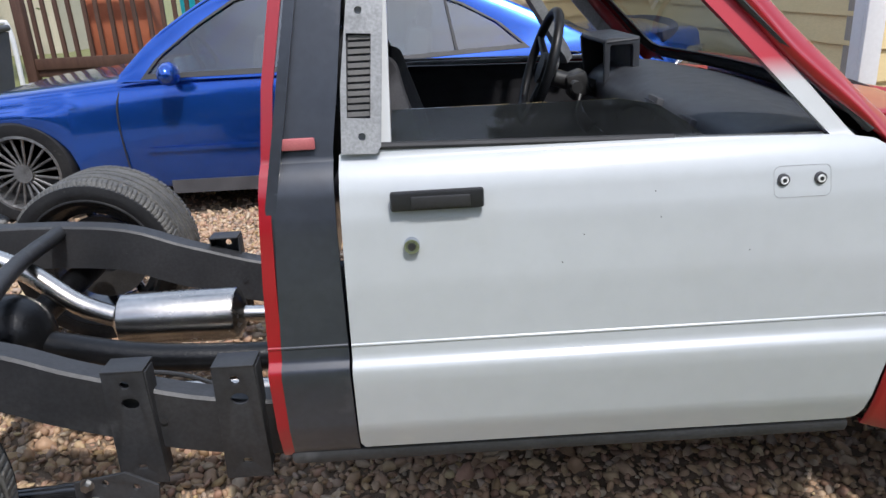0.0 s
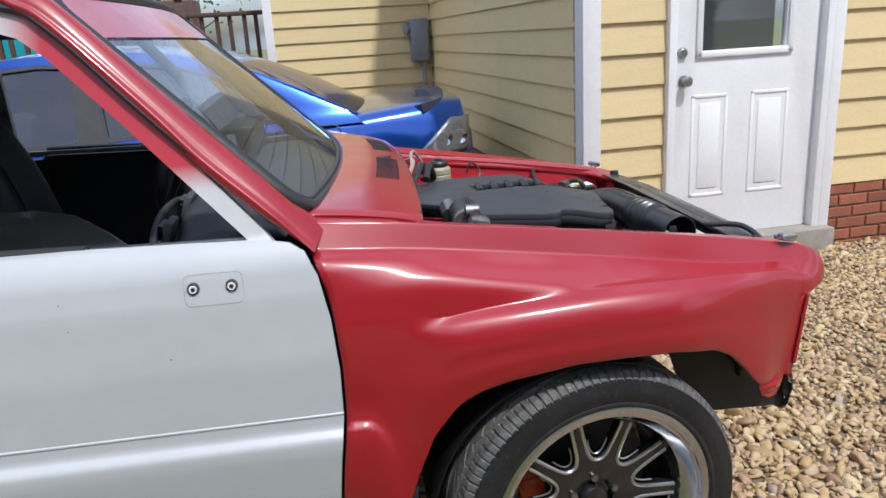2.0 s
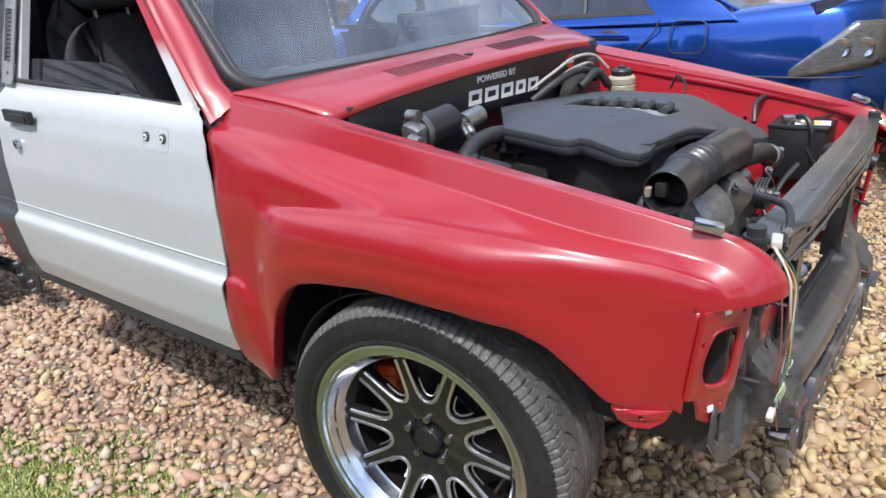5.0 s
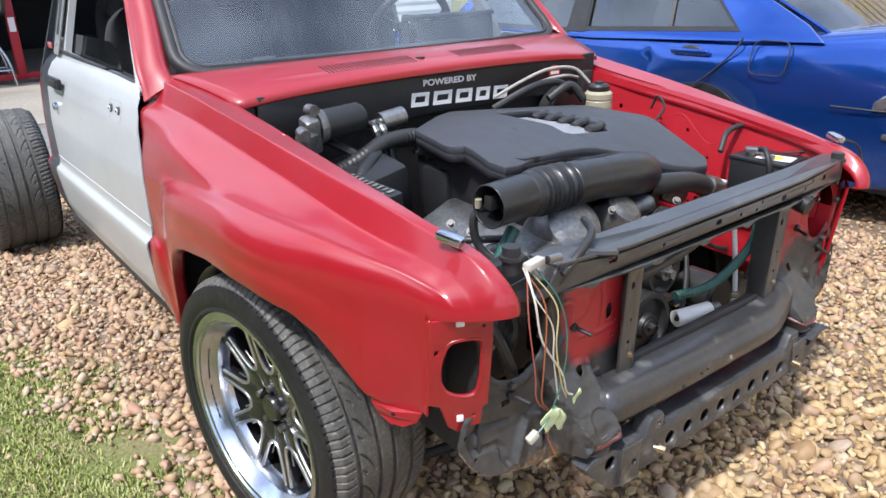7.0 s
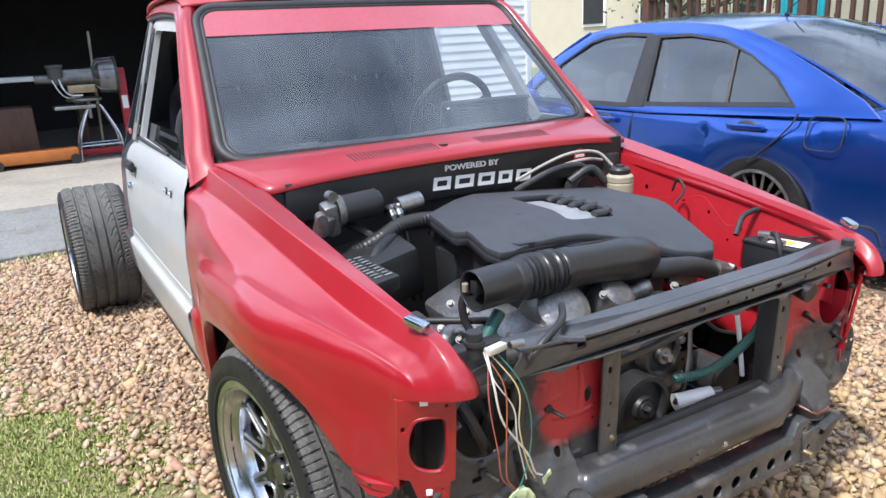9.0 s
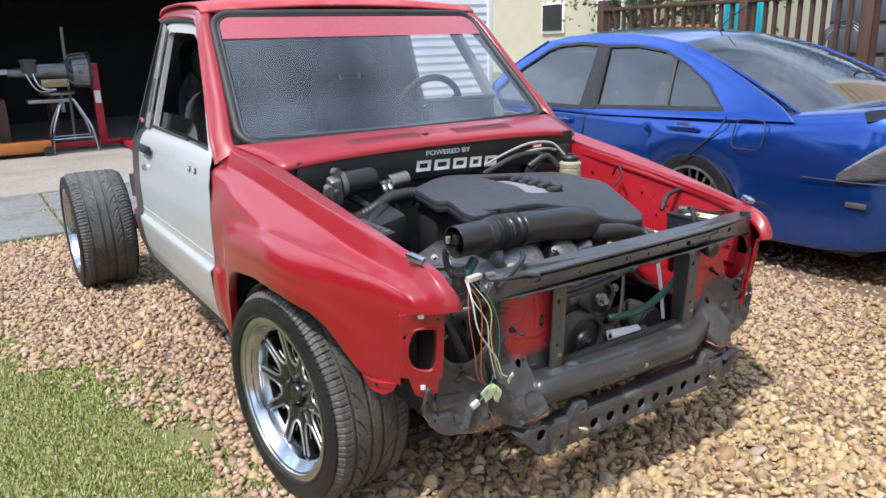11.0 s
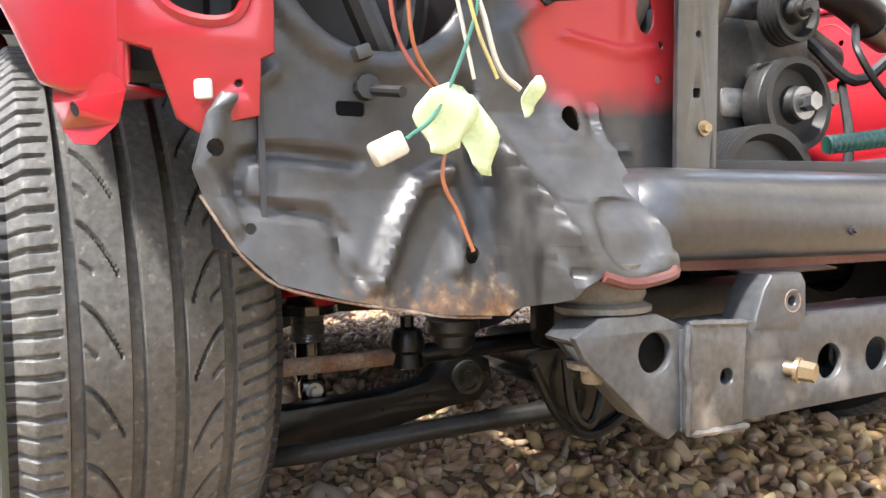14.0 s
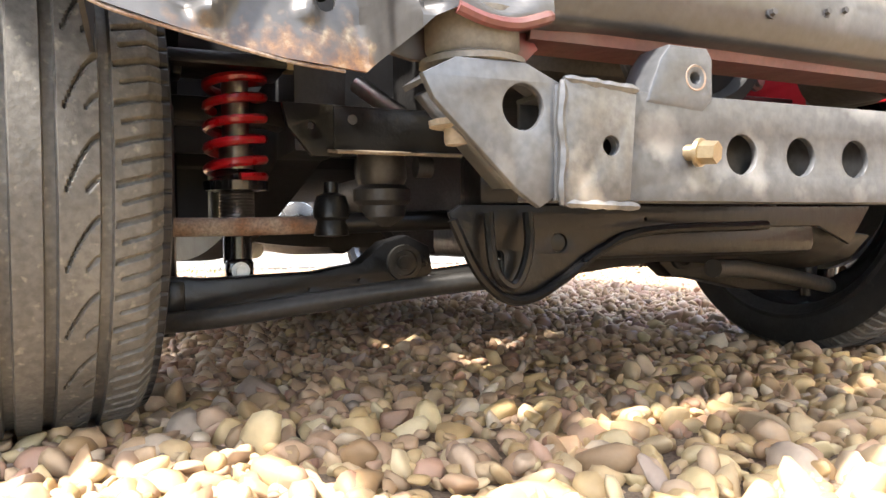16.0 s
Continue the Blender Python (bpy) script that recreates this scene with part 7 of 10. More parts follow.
# lower bar, rounded like a pressed tube and flared at its ends
BARP = [(-0.040, 0.040), (-0.012, 0.039), (0.010, 0.033), (0.024, 0.020), (0.031, 0.004), (0.031, -0.014), (0.025, -0.030), (0.012, -0.038), (-0.040, -0.040)]
BARP = [tuple(p) for p in smooth_path(BARP, 3)]
bm = BM()
sweep(bm, [(0.540, -0.345, 0.425), (0.566, -0.318, 0.426), (0.576, -0.285, 0.426), (0.582, -0.1, 0.423), (0.582, 0.1, 0.420), (0.580, 0.25, 0.420), (0.560, 0.33, 0.432), (0.545, 0.37, 0.45)], BARP, 7)
lb = part("lower_bar", bm, M_bar, core, "scuffed black lower panel bar", angle=60)
bm = BM()
sweep(bm, [(0.553, -0.31, 0.384), (0.562, -0.22, 0.381), (0.562, 0.1, 0.378), (0.558, 0.30, 0.378)], [(-0.02, -0.004), (0.018, -0.003), (0.020, 0.006), (-0.02, 0.006)], 5)
part("red_lower_flange", bm, M_lip, lb)
for y, z, r in ((0.049, 0.413, 0.006), (-0.06, 0.415, 0.003), (-0.04, 0.418, 0.003), (-0.12, 0.408, 0.003)):
    bm = BM()
    bolt(bm, (0.612, y, z), (1, 0, 0.2), r, 0.005)
    part("bar_bolt", bm, M_rust if r > 0.005 else M_seal, lb)
bm = BM()
box(bm, (0.532, 0.02, 0.462), (0.018, 0.50, 0.026), 0.004, (0, 0, 0))
box(bm, (0.545, 0.02, 0.452), (0.02, 0.50, 0.006), 0.002, (0, 0, 0))
part("radiator_tray", bm, M_seal, core)
# bumper crossmember with lightening holes
hy = [-0.276] + [-0.152 + 0.0625 * k for k in range(9)]
holes = [disc(-0.276, 0.299, 0.0075, 14)] + [disc(y, 0.297, 0.0165, 20) for y in hy[1:]]
xm = part("bumper_crossmember", plate([(-0.318, 0.262), (0.40, 0.262), (0.40, 0.338), (-0.318, 0.338)], holes, 0.004, facing_x(0.611), 0.001), M_xmember, truck, "grey steel bumper crossmember with round lightening holes")
for c_, s_ in (((0.585, 0.04, 0.264), (0.052, 0.716, 0.004)), ((0.585, 0.04, 0.336), (0.052, 0.716, 0.004)), ((0.562, 0.04, 0.30), (0.004, 0.716, 0.07))):
    part("channel_flange", box(BM(), c_, s_, 0.001), M_xmember, xm)
for y in hy[1:3]:
    bm = BM()
    bolt(bm, (0.572, y + 0.004, 0.289), (1, 0, 0), 0.0085, 0.012)
    part("inner_bolt", bm, M_bolt, xm)
for s, yc in ((-1, -0.36), (1, 0.44)):
    pts = [(yc - s * 0.045, 0.255 + 0.012), (yc - s * 0.045, 0.340), (yc - s * 0.02, 0.351), (yc + s * 0.03, 0.351), (yc + s * 0.052, 0.340), (yc + s * 0.045, 0.326), (yc - s * 0.015, 0.268), (yc - s * 0.03, 0.258)]
    gs = part("gusset", plate(pts, [disc(yc - s * 0.018, 0.323, 0.0170, 22)], 0.005, facing_x(0.608), 0.0015), M_xmember, xm, "gusset plate with a round hole")
    low = [(0.606, yc + s * 0.044, 0.331), (0.606, yc - s * 0.015, 0.269)]
    bm = grid(BM(), [[p, (p[0] - 0.035, p[1], p[2] + 0.002)] for p in low])
    thicken(part("gusset_flange", bm, M_xmember, gs), 0.004)
    bm = BM()
    sweep(bm, [(0.603, yc + s * 0.052, 0.337), (0.603, yc + s * 0.03, 0.350), (0.603, yc - s * 0.018, 0.350), (0.603, yc - s * 0.047, 0.338)], [(-0.030, -0.002), (0.004, -0.002), (0.005, 0.001), (-0.030, 0.002)], 4)
    part("gusset_top", bm, M_xmember, gs)
    bm = BM()
    lathe(bm, [(0.0, 0.300), (0.009, 0.300), (0.010, 0.303), (0.010, 0.311), (0.020, 0.312), (0.0205, 0.316), (0.013, 0.317), (0.015, 0.338), (0.012, 0.350)], "z", 24, (0.582, yc + s * 0.016, 0))
    part("mount_bolt", bm, M_mountbolt, gs, "dusty mount bolt with wide washer")
    # welded end plate
    yw = yc - s * 0.047
    wp = part("end_plate", plate([(yw, 0.258), (yw - s * 0.052, 0.262), (yw - s * 0.058, 0.335), (yw, 0.342)], [disc(-0.276 if s < 0 else yw - s * 0.035, 0.299, 0.0078, 14)], 0.003, facing_x(0.6155), 0.0008), M_plate, xm, "bare steel end plate with rough welds")
    for z0, z1, y0, y1 in ((0.258, 0.342, yw + s * 0.002, yw + s * 0.002), (0.259, 0.257, yw, yw - s * 0.060), (0.343, 0.339, yw, yw - s * 0.06)):
        bm = BM()
        pts = [(0.616, y0 + (y1 - y0) * k / 9 + 0.0012 * math.sin(5 * k), z0 + (z1 - z0) * k / 9) for k in range(10)]
        tube(bm, pts, 0.003, 6, 2, radii=[0.002, 0.0036, 0.0026, 0.004, 0.0028, 0.0038, 0.003, 0.004, 0.002])
        part("weld_bead", bm, M_plate, wp)
for y in (-0.208, 0.33):
    bm = BM()
    bm.free()
    bm = plate([(y - 0.032, 0.334), (y - 0.020, 0.362), (y - 0.012, 0.372), (y + 0.020, 0.372), (y + 0.024, 0.366), (y + 0.024, 0.338), (y + 0.016, 0.330)], [disc(y + 0.010, 0.352, 0.007, 14)], 0.030, facing_x(0.597), 0.003)
    tb = part("hook_tab", bm, M_xmember, xm)
    bm = BM()
    lathe(bm, [(0.0, 0.595), (0.0068, 0.595), (0.0068, 0.6145), (0.0095, 0.6155), (0.0105, 0.614)], "x", 18, (0, y + 0.010, 0.352))
    part("tab_hole", bm, M_rust, tb)
bm = BM()
cyl(bm, (0.612, -0.205, 0.297), (0.624, -0.200, 0.296), 0.0062, seg=16)
cyl(bm, (0.620, -0.2015, 0.2965), (0.623, -0.2003, 0.2962), 0.0105, seg=18)
cyl(bm, (0.623, -0.2003, 0.2962), (0.634, -0.196, 0.2952), 0.0088, 0.0082, seg=6)
part("brass_bolt", bm, M_gold, xm, "brass-coloured bolt")
bm = BM()
cyl(bm, (0.612, 0.345, 0.29), (0.636, 0.347, 0.288), 0.008, seg=12)
part("brass_bolt", bm, M_gold, xm)

# loose lamp wires with a green tape flag and connectors
wr = part("wire_connector", box(BM(), (0.575, -0.525, 0.782), (0.017, 0.044, 0.013), 0.003, (0, 0, 12)), M_ivory, truck, "ivory lamp wire connector")
bm = BM()
cyl(bm, (0.578, -0.497, 0.782), (0.580, -0.47, 0.781), 0.007, seg=12)
part("connector_plug", bm, M_steel, wr)
for k, (m_, pts) in enumerate((
        (M_wire_w, [(0.575, -0.55, 0.782), (0.60, -0.545, 0.74), (0.607, -0.52, 0.68), (0.605, -0.505, 0.62), (0.60, -0.49, 0.56), (0.598, -0.485, 0.52)]),
        (M_wire_w, [(0.575, -0.55, 0.780), (0.603, -0.55, 0.73), (0.608, -0.535, 0.66), (0.606, -0.49, 0.58), (0.602, -0.46, 0.53), (0.60, -0.445, 0.515)]),
        (M_wire_o, [(0.575, -0.545, 0.778), (0.606, -0.535, 0.72), (0.612, -0.53, 0.62), (0.604, -0.525, 0.54), (0.60, -0.505, 0.50), (0.602, -0.503, 0.455), (0.60, -0.498, 0.43), (0.60, -0.490, 0.405)]),
        (M_wire_r, [(0.575, -0.54, 0.778), (0.600, -0.555, 0.70), (0.606, -0.55, 0.60), (0.600, -0.53, 0.54), (0.598, -0.50, 0.50)]),
        (M_wire_g, [(0.575, -0.53, 0.778), (0.603, -0.49, 0.72), (0.61, -0.475, 0.65), (0.606, -0.485, 0.57), (0.602, -0.505, 0.50), (0.60, -0.535, 0.478)]),
        (M_wire_y, [(0.575, -0.535, 0.778), (0.605, -0.505, 0.71), (0.609, -0.50, 0.64), (0.604, -0.485, 0.56), (0.60, -0.47, 0.52)]))):
    bm = BM()
    pts = [(x + 0.003 * math.sin(7 * i + k), y + 0.005 * math.sin(4 * i + 2 * k), z) for i, (x, y, z) in enumerate(pts)]
    tube(bm, pts, 0.0014 if k != 1 else 0.0021, 6, 6)
    part("lamp_wire", bm, m_, wr)
for c, w, h, a in (((0.603, -0.505, 0.492), 0.034, 0.046, 10), ((0.602, -0.482, 0.482), 0.024, 0.052, -35), ((0.601, -0.437, 0.510), 0.013, 0.028, 40)):
    bm = grid(BM(), [[(c[0] + 0.003 * math.sin(90 * u * w + 5 * v), c[1] + u * w * (1 + 0.35 * math.sin(6 * v + 1)) + 0.25 * v * h * math.sin(radians(a)), c[2] + v * h * (1 - 0.25 * abs(u)) + 0.6 * u * w * math.sin(radians(a))) for v in np.linspace(-0.5, 0.5, 8)] for u in np.linspace(-0.5, 0.5, 7)])
    thicken(part("tape_flag", bm, M_tape, wr, "pale green tape flag"), 0.0008)
bm = BM()
box(bm, (0.60, -0.545, 0.472), (0.012, 0.024, 0.016), 0.003, (25, 0, 0))
part("plug", bm, M_ivory, wr)

# ---- cabin ----
def seat(y, dx):
    bm = grid(BM(), loft([[(x + dx, y + u, z + (0.03 if abs(u) == 0.23 else 0.0) - (0.10 if abs(u) == 0.26 else 0)) for u in (-0.26, -0.23, -0.12, 0, 0.12, 0.23, 0.26)]
                          for x, z in ((-1.46, 0.64), (-1.30, 0.62), (-1.10, 0.64), (-0.96, 0.65), (-0.92, 0.60))], 4, 4))
    st_ = part("bucket_seat", bm, M_vinyl, truck, "black bucket seat with headrest")
    thicken(st_, 0.05)
    bm = grid(BM(), loft([[(x + dx + (0.055 if abs(u) >= 0.8 else 0.012 if abs(u) < 0.1 else 0.0), y + u * w, z - 0.02 * u * u) for u in (-1, -0.85, -0.45, 0, 0.45, 0.85, 1)]
                          for x, z, w in ((-1.38, 0.62, 0.24), (-1.43, 0.80, 0.25), (-1.48, 0.97, 0.245), (-1.515, 1.08, 0.215), (-1.53, 1.13, 0.17), (-1.55, 1.145, 0.13))], 5, 4))
    bk = part("backrest", bm, M_vinyl, st_)
    thicken(bk, 0.10, -1)
    for e in (-0.105, 0.105):
        bm = BM()
        tube(bm, [(-1.375 + dx, y + e, 0.64), (-1.422 + dx, y + e, 0.80), (-1.472 + dx, y + e, 0.97), (-1.510 + dx, y + e * 0.9, 1.08), (-1.532 + dx, y + e * 0.8, 1.137)], 0.005, 8, 5)
        part("seam", bm, M_seal, bk)
    bm = BM()
    for v in bmesh.ops.create_uvsphere(bm, u_segments=28, v_segments=16, radius=1)["verts"]:
        c = Vector([math.copysign(abs(k) ** p, k) for k, p in zip(v.co, (0.75, 0.5, 0.55))])
        v.co = (dx - 1.555 + 0.048 * c.x - 0.03 * c.z * 0.8, y + 0.140 * c.y * (1 - 0.10 * max(0, c.z) ** 2), 1.240 + 0.082 * c.z)
    hr = part("headrest", bm, M_vinyl, st_)
    for e in (-0.055, 0.055):
        bm = BM()
        cyl(bm, (dx - 1.54, y + e, 1.10), (dx - 1.55, y + e, 1.20), 0.006, seg=10)
        part("headrest_post", bm, M_steel, hr)


seat(-0.395, 0.04)
seat(0.28, -0.055)
# dashboard
D = loft([[(x, y, z) for x, z in prof] for y, prof in (
    (-0.70, ((-0.56, 0.955), (-0.66, 0.965), (-0.76, 0.950), (-0.80, 0.90), (-0.79, 0.80), (-0.74, 0.72))),
    (-0.35, ((-0.50, 0.960), (-0.66, 0.985), (-0.80, 0.975), (-0.845, 0.92), (-0.83, 0.80), (-0.76, 0.70))),
    (0.05, ((-0.47, 0.962), (-0.64, 0.985), (-0.78, 0.975), (-0.84, 0.92), (-0.83, 0.80), (-0.76, 0.70))),
    (0.35, ((-0.50, 0.960), (-0.64, 0.99), (-0.76, 0.985), (-0.82, 0.93), (-0.80, 0.82), (-0.74, 0.72))),
    (0.70, ((-0.56, 0.955), (-0.66, 0.965), (-0.76, 0.950), (-0.80, 0.90), (-0.79, 0.80), (-0.74, 0.72))))], 6, 5)
dash = thicken(part("dashboard", grid(BM(), D), M_dash, truck, "charcoal dashboard with stripped column"), 0.01)
bm = BM()
join(bm, plate(rounded(-0.825, 0.915, -0.722, 1.075, 0.014), [rounded(-0.812, 0.935, -0.738, 1.058, 0.010)], 0.014, facing_y(0.22), 0.002))
box(bm, (-0.775, 0.54, 0.985), (0.10, 0.022, 0.175), 0.008, (0, -6, 0))
box(bm, (-0.773, 0.38, 1.068), (0.11, 0.342, 0.018), 0.009, (0, -4, 0))
box(bm, (-0.735, 0.38, 0.98), (0.02, 0.30, 0.16), 0.005)
part("instrument_hood", bm, M_dash, dash, "open instrument hood with gauges removed")
for y, z in ((-0.53, 0.945), (-0.31, 0.955), (-0.08, 0.90), (0.0, 0.90)):
    bm = BM()
    box(bm, (-0.835, y, z), (0.018, 0.075, 0.055), 0.005, (0, 18, 0))
    av = part("air_vent", bm, M_greytrim, dash)
    for k in range(4):
        bm = BM()
        box(bm, (-0.845, y, z - 0.019 + 0.0125 * k), (0.010, 0.062, 0.003), 0.0008, (0, 30, 0))
        part("vent_slat", bm, M_dash, av)
bm = BM()
tube(bm, [(-0.845, -0.66, 0.93), (-0.862, -0.5, 0.965), (-0.865, -0.3, 0.965), (-0.862, -0.15, 0.93)], 0.008, 8, 5)
part("glovebox_brow", bm, M_seal, dash)
bm = BM()
cyl(bm, (-0.70, 0.37, 0.87), (-0.97, 0.37, 0.955), 0.028, seg=16)
box(bm, (-0.88, 0.37, 0.925), (0.07, 0.10, 0.08), 0.012, (0, -17, 0))
cyl(bm, (-0.90, 0.30, 0.93), (-0.90, 0.25, 0.93), 0.018, seg=14)
tube(bm, [(-0.88, 0.30, 0.90), (-0.90, 0.27, 0.84), (-0.86, 0.30, 0.78), (-0.82, 0.34, 0.80)], 0.006, 8, 5)
sc = part("steering_column", bm, M_alu_dark, dash, "bare steering column with ignition barrel")
bm = BM()
axis = Vector((-0.95, 0, 0.31)).normalized()
c0 = Vector((-1.00, 0.37, 0.985))
x_ = Vector((0, 1, 0))
y_ = axis.cross(x_)
P = []
for a in np.linspace(0, 2 * math.pi, 48, endpoint=False):
    d = x_ * math.cos(a) + y_ * math.sin(a)
    P.append([c0 + d * (0.178 + 0.0155 * math.cos(b)) + axis * 0.0155 * math.sin(b) for b in np.linspace(0, 2 * math.pi, 12, endpoint=False)])
grid(bm, P, True, True)
sw = part("steering_wheel", bm, M_plastic, truck, "thick black steering wheel")
bm = BM()
for a in (90, 210, 330):
    d = x_ * math.cos(radians(a)) + y_ * math.sin(radians(a))
    cyl(bm, c0 - axis * 0.03, c0 + d * 0.17, 0.014, 0.011, 10)
cyl(bm, c0 - axis * 0.05, c0, 0.05, seg=24)
part("wheel_spokes", bm, M_plastic, sw)
# painted inner screen pillar with its dark trim
bm = BM()
sweep(bm, [(-0.855, 0.690, 0.968), (-0.885, 0.665, 1.03), (-0.98, 0.632, 1.185), (-1.085, 0.602, 1.330), (-1.12, 0.598, 1.375)], [(-0.020, -0.018), (0.020, -0.018), (0.020, 0.018), (-0.020, 0.018)], 4)
part("inner_pillar", bm, M_ventplate, truck, "bare grey inner windscreen pillar")
bm = BM()
box(bm, (-1.32, 0.60, 1.405), (0.50, 0.07, 0.03), 0.01)
part("roof_trim", bm, M_vinyl, truck)
# rear glass frame trim and a mirror stalk
bm = BM()
box(bm, (-1.62, 0, 0.93), (0.03, 1.30, 0.20), 0.01)
part("rear_trim", bm, M_vinyl, truck)

# ---- front suspension and subframe ----
sub = part("subframe", plate([(-0.262, 0.262), (-0.235, 0.20), (-0.205, 0.170), (-0.18, 0.164), (-0.155, 0.166), (-0.12, 0.185), (-0.07, 0.215), (0.0, 0.238), (0.12, 0.246), (0.30, 0.246), (0.36, 0.22), (0.40, 0.27), (-0.25, 0.27)],
                             [disc(-0.125, 0.228, 0.0125, 16), rounded(-0.212, 0.188, -0.196, 0.222, 0.007, 4), disc(0.0, 0.255, 0.004, 8)], 0.005, facing_x(0.31), 0.0015), M_under, truck, "black-coated steel front subframe")
bm = BM()
tube(bm, [(0.318, -0.262, 0.255), (0.318, -0.232, 0.197), (0.32, -0.20, 0.168), (0.32, -0.165, 0.166), (0.318, -0.12, 0.187), (0.316, -0.07, 0.217), (0.315, 0.0, 0.240), (0.315, 0.2, 0.246)], 0.006, 8, 6)
part("rolled_edge", bm, M_under, sub)
bm = BM()
tube(bm, [(0.33, -0.225, 0.262), (0.336, -0.222, 0.205), (0.337, -0.205, 0.183), (0.337, -0.19, 0.19), (0.336, -0.178, 0.225), (0.33, -0.176, 0.262)], 0.006, 8, 6)
part("bracket_ear", bm, M_under, sub)
bm = BM()
box(bm, (0.16, 0.07, 0.232), (0.30, 0.46, 0.05), 0.012)
box(bm, (0.27, -0.02, 0.30), (0.06, 0.40, 0.07), 0.010)
part("belly_beam", bm, M_under, sub)
bm = grid(BM(), [[(x, y, z + 0.012 * math.sin(9 * y) - 0.25 * max(0, abs(y - 0.15) - 0.22) ** 2) for x, z in ((0.30, 0.236), (0.27, 0.205), (0.20, 0.186), (0.05, 0.176), (-0.2, 0.18))] for y in np.linspace(-0.10, 0.42, 14)])
thicken(part("belly_pan", bm, M_dusty, sub, "dust-brown belly pan"), 0.004)
for s in (-1, 1):
    bm = BM()
    box(bm, (0.200, s * 0.27, 0.364), (0.006, 0.18, 0.052), 0.002)
    box(bm, (0.185, s * 0.27, 0.390), (0.035, 0.18, 0.005), 0.002)
    ch = part("engine_mount_channel", bm, M_under, sub)
    bm = BM()
    box(bm, (0.222, s * 0.268, 0.336), (0.045, 0.20, 0.004), 0.001, (0, 8, 0))
    part("channel_lip", bm, M_lipdust, ch, "dusty turned-out lower lip")
    bm = BM()
    cyl(bm, (0.202, s * 0.338, 0.376), (0.2045, s * 0.338, 0.376), 0.006, seg=12)
    part("channel_hole", bm, M_seal, ch)
    bm = plate([(s * y, z) for y, z in ((0.352, 0.392), (0.418, 0.392), (0.412, 0.366), (0.385, 0.334), (0.352, 0.334))], [disc(s * 0.386, 0.368, 0.006, 10)], 0.006, facing_x(0.196), 0.0015)
    part("channel_gusset", bm, M_under, ch)
    bm = BM()
    cyl(bm, (0.10, s * 0.30, 0.44), (0.16, s * 0.25, 0.385), 0.012, seg=14)
    part("steering_shaft", bm, M_steel, ch)
    # lower control arm
    bm = plate([(s * y, z) for y, z in ((0.545, 0.150), (0.50, 0.135), (0.38, 0.142), (0.27, 0.165), (0.225, 0.168), (0.20, 0.19), (0.205, 0.222), (0.235, 0.236), (0.265, 0.228), (0.30, 0.200), (0.36, 0.190), (0.50, 0.186), (0.545, 0.19))],
               [disc(s * 0.303, 0.182, 0.004, 8), disc(s * 0.37, 0.172, 0.004, 8)], 0.035, facing_x(0.085), 0.003)
    la = part("lower_control_arm", bm, M_under, truck, "black lower suspension arm")
    bm = BM()
    lathe(bm, [(0.0, 0.115), (0.009, 0.115), (0.010, 0.108), (0.017, 0.108), (0.018, 0.112), (0.024, 0.112), (0.025, 0.10)], "x", 24, (0, s * 0.240, 0.202))
    part("arm_bush", bm, M_dusty, la)
    bm = BM()
    box(bm, (0.08, s * 0.535, 0.165), (0.06, 0.03, 0.05), 0.008)
    cyl(bm, (0.09, s * 0.54, 0.12), (0.09, s * 0.54, 0.15), 0.008, seg=8)
    part("ball_joint", bm, M_under, la)
    bm = BM()
    tube(bm, [(0.13, s * 0.548, 0.140), (0.17, s * 0.47, 0.150), (0.22, s * 0.335, 0.170), (0.27, s * 0.20, 0.186), (0.30, s * 0.12, 0.19)], 0.0125, 14, 5)
    part("strut_rod", bm, M_dusty, la, "dusty round strut rod")
    # coil-over
    yc = s * 0.447
    bm = BM()
    pts = [(0.02 + 0.037 * math.cos(a), yc + 0.037 * math.sin(a), z) for a, z in zip(np.linspace(0, 2 * math.pi * 5.4, 110), np.r_[np.linspace(0.318, 0.326, 12), np.linspace(0.327, 0.450, 90), np.linspace(0.451, 0.455, 8)])]
    tube(bm, pts, 0.0065, 8, 1)
    co = part("coil_spring", bm, M_spring, truck, "bright red coil-over spring")
    bm = BM()
    lathe(bm, [(0.018, 0.36), (0.018, 0.45)], "z", 20, (0.02, yc, 0))
    part("damper_rod", bm, M_steel, co)
    bm = BM()
    lathe(bm, [(0.024, 0.30), (0.042, 0.302), (0.043, 0.314), (0.030, 0.318), (0.026, 0.33)], "z", 24, (0.02, yc, 0))
    part("spring_perch", bm, M_spoke, co)
    bm = BM()
    lathe(bm, [(0.0225 + 0.0012 * (k % 2), 0.262 + k * 0.0021) for k in range(20)] + [(0.022, 0.36)], "z", 24, (0.02, yc, 0))
    part("threaded_sleeve", bm, M_steel, co)
    bm = BM()
    cyl(bm, (0.02, yc, 0.205), (0.02, yc, 0.262), 0.019, seg=18)
    box(bm, (0.03, yc, 0.196), (0.03, 0.036, 0.03), 0.006)
    part("damper_body", bm, M_spoke, co)
    bm = BM()
    bolt(bm, (0.046, yc, 0.195), (1, 0, 0), 0.008, 0.012)
    part("damper_bolt", bm, M_steel, co)
    bm = BM()
    box(bm, (0.03, yc - s * -0.015, 0.466), (0.10, 0.15, 0.018), 0.004)
    box(bm, (0.03, yc + s * 0.075, 0.462), (0.05, 0.012, 0.03), 0.003)
    um = part("upper_mount", bm, M_under, co)
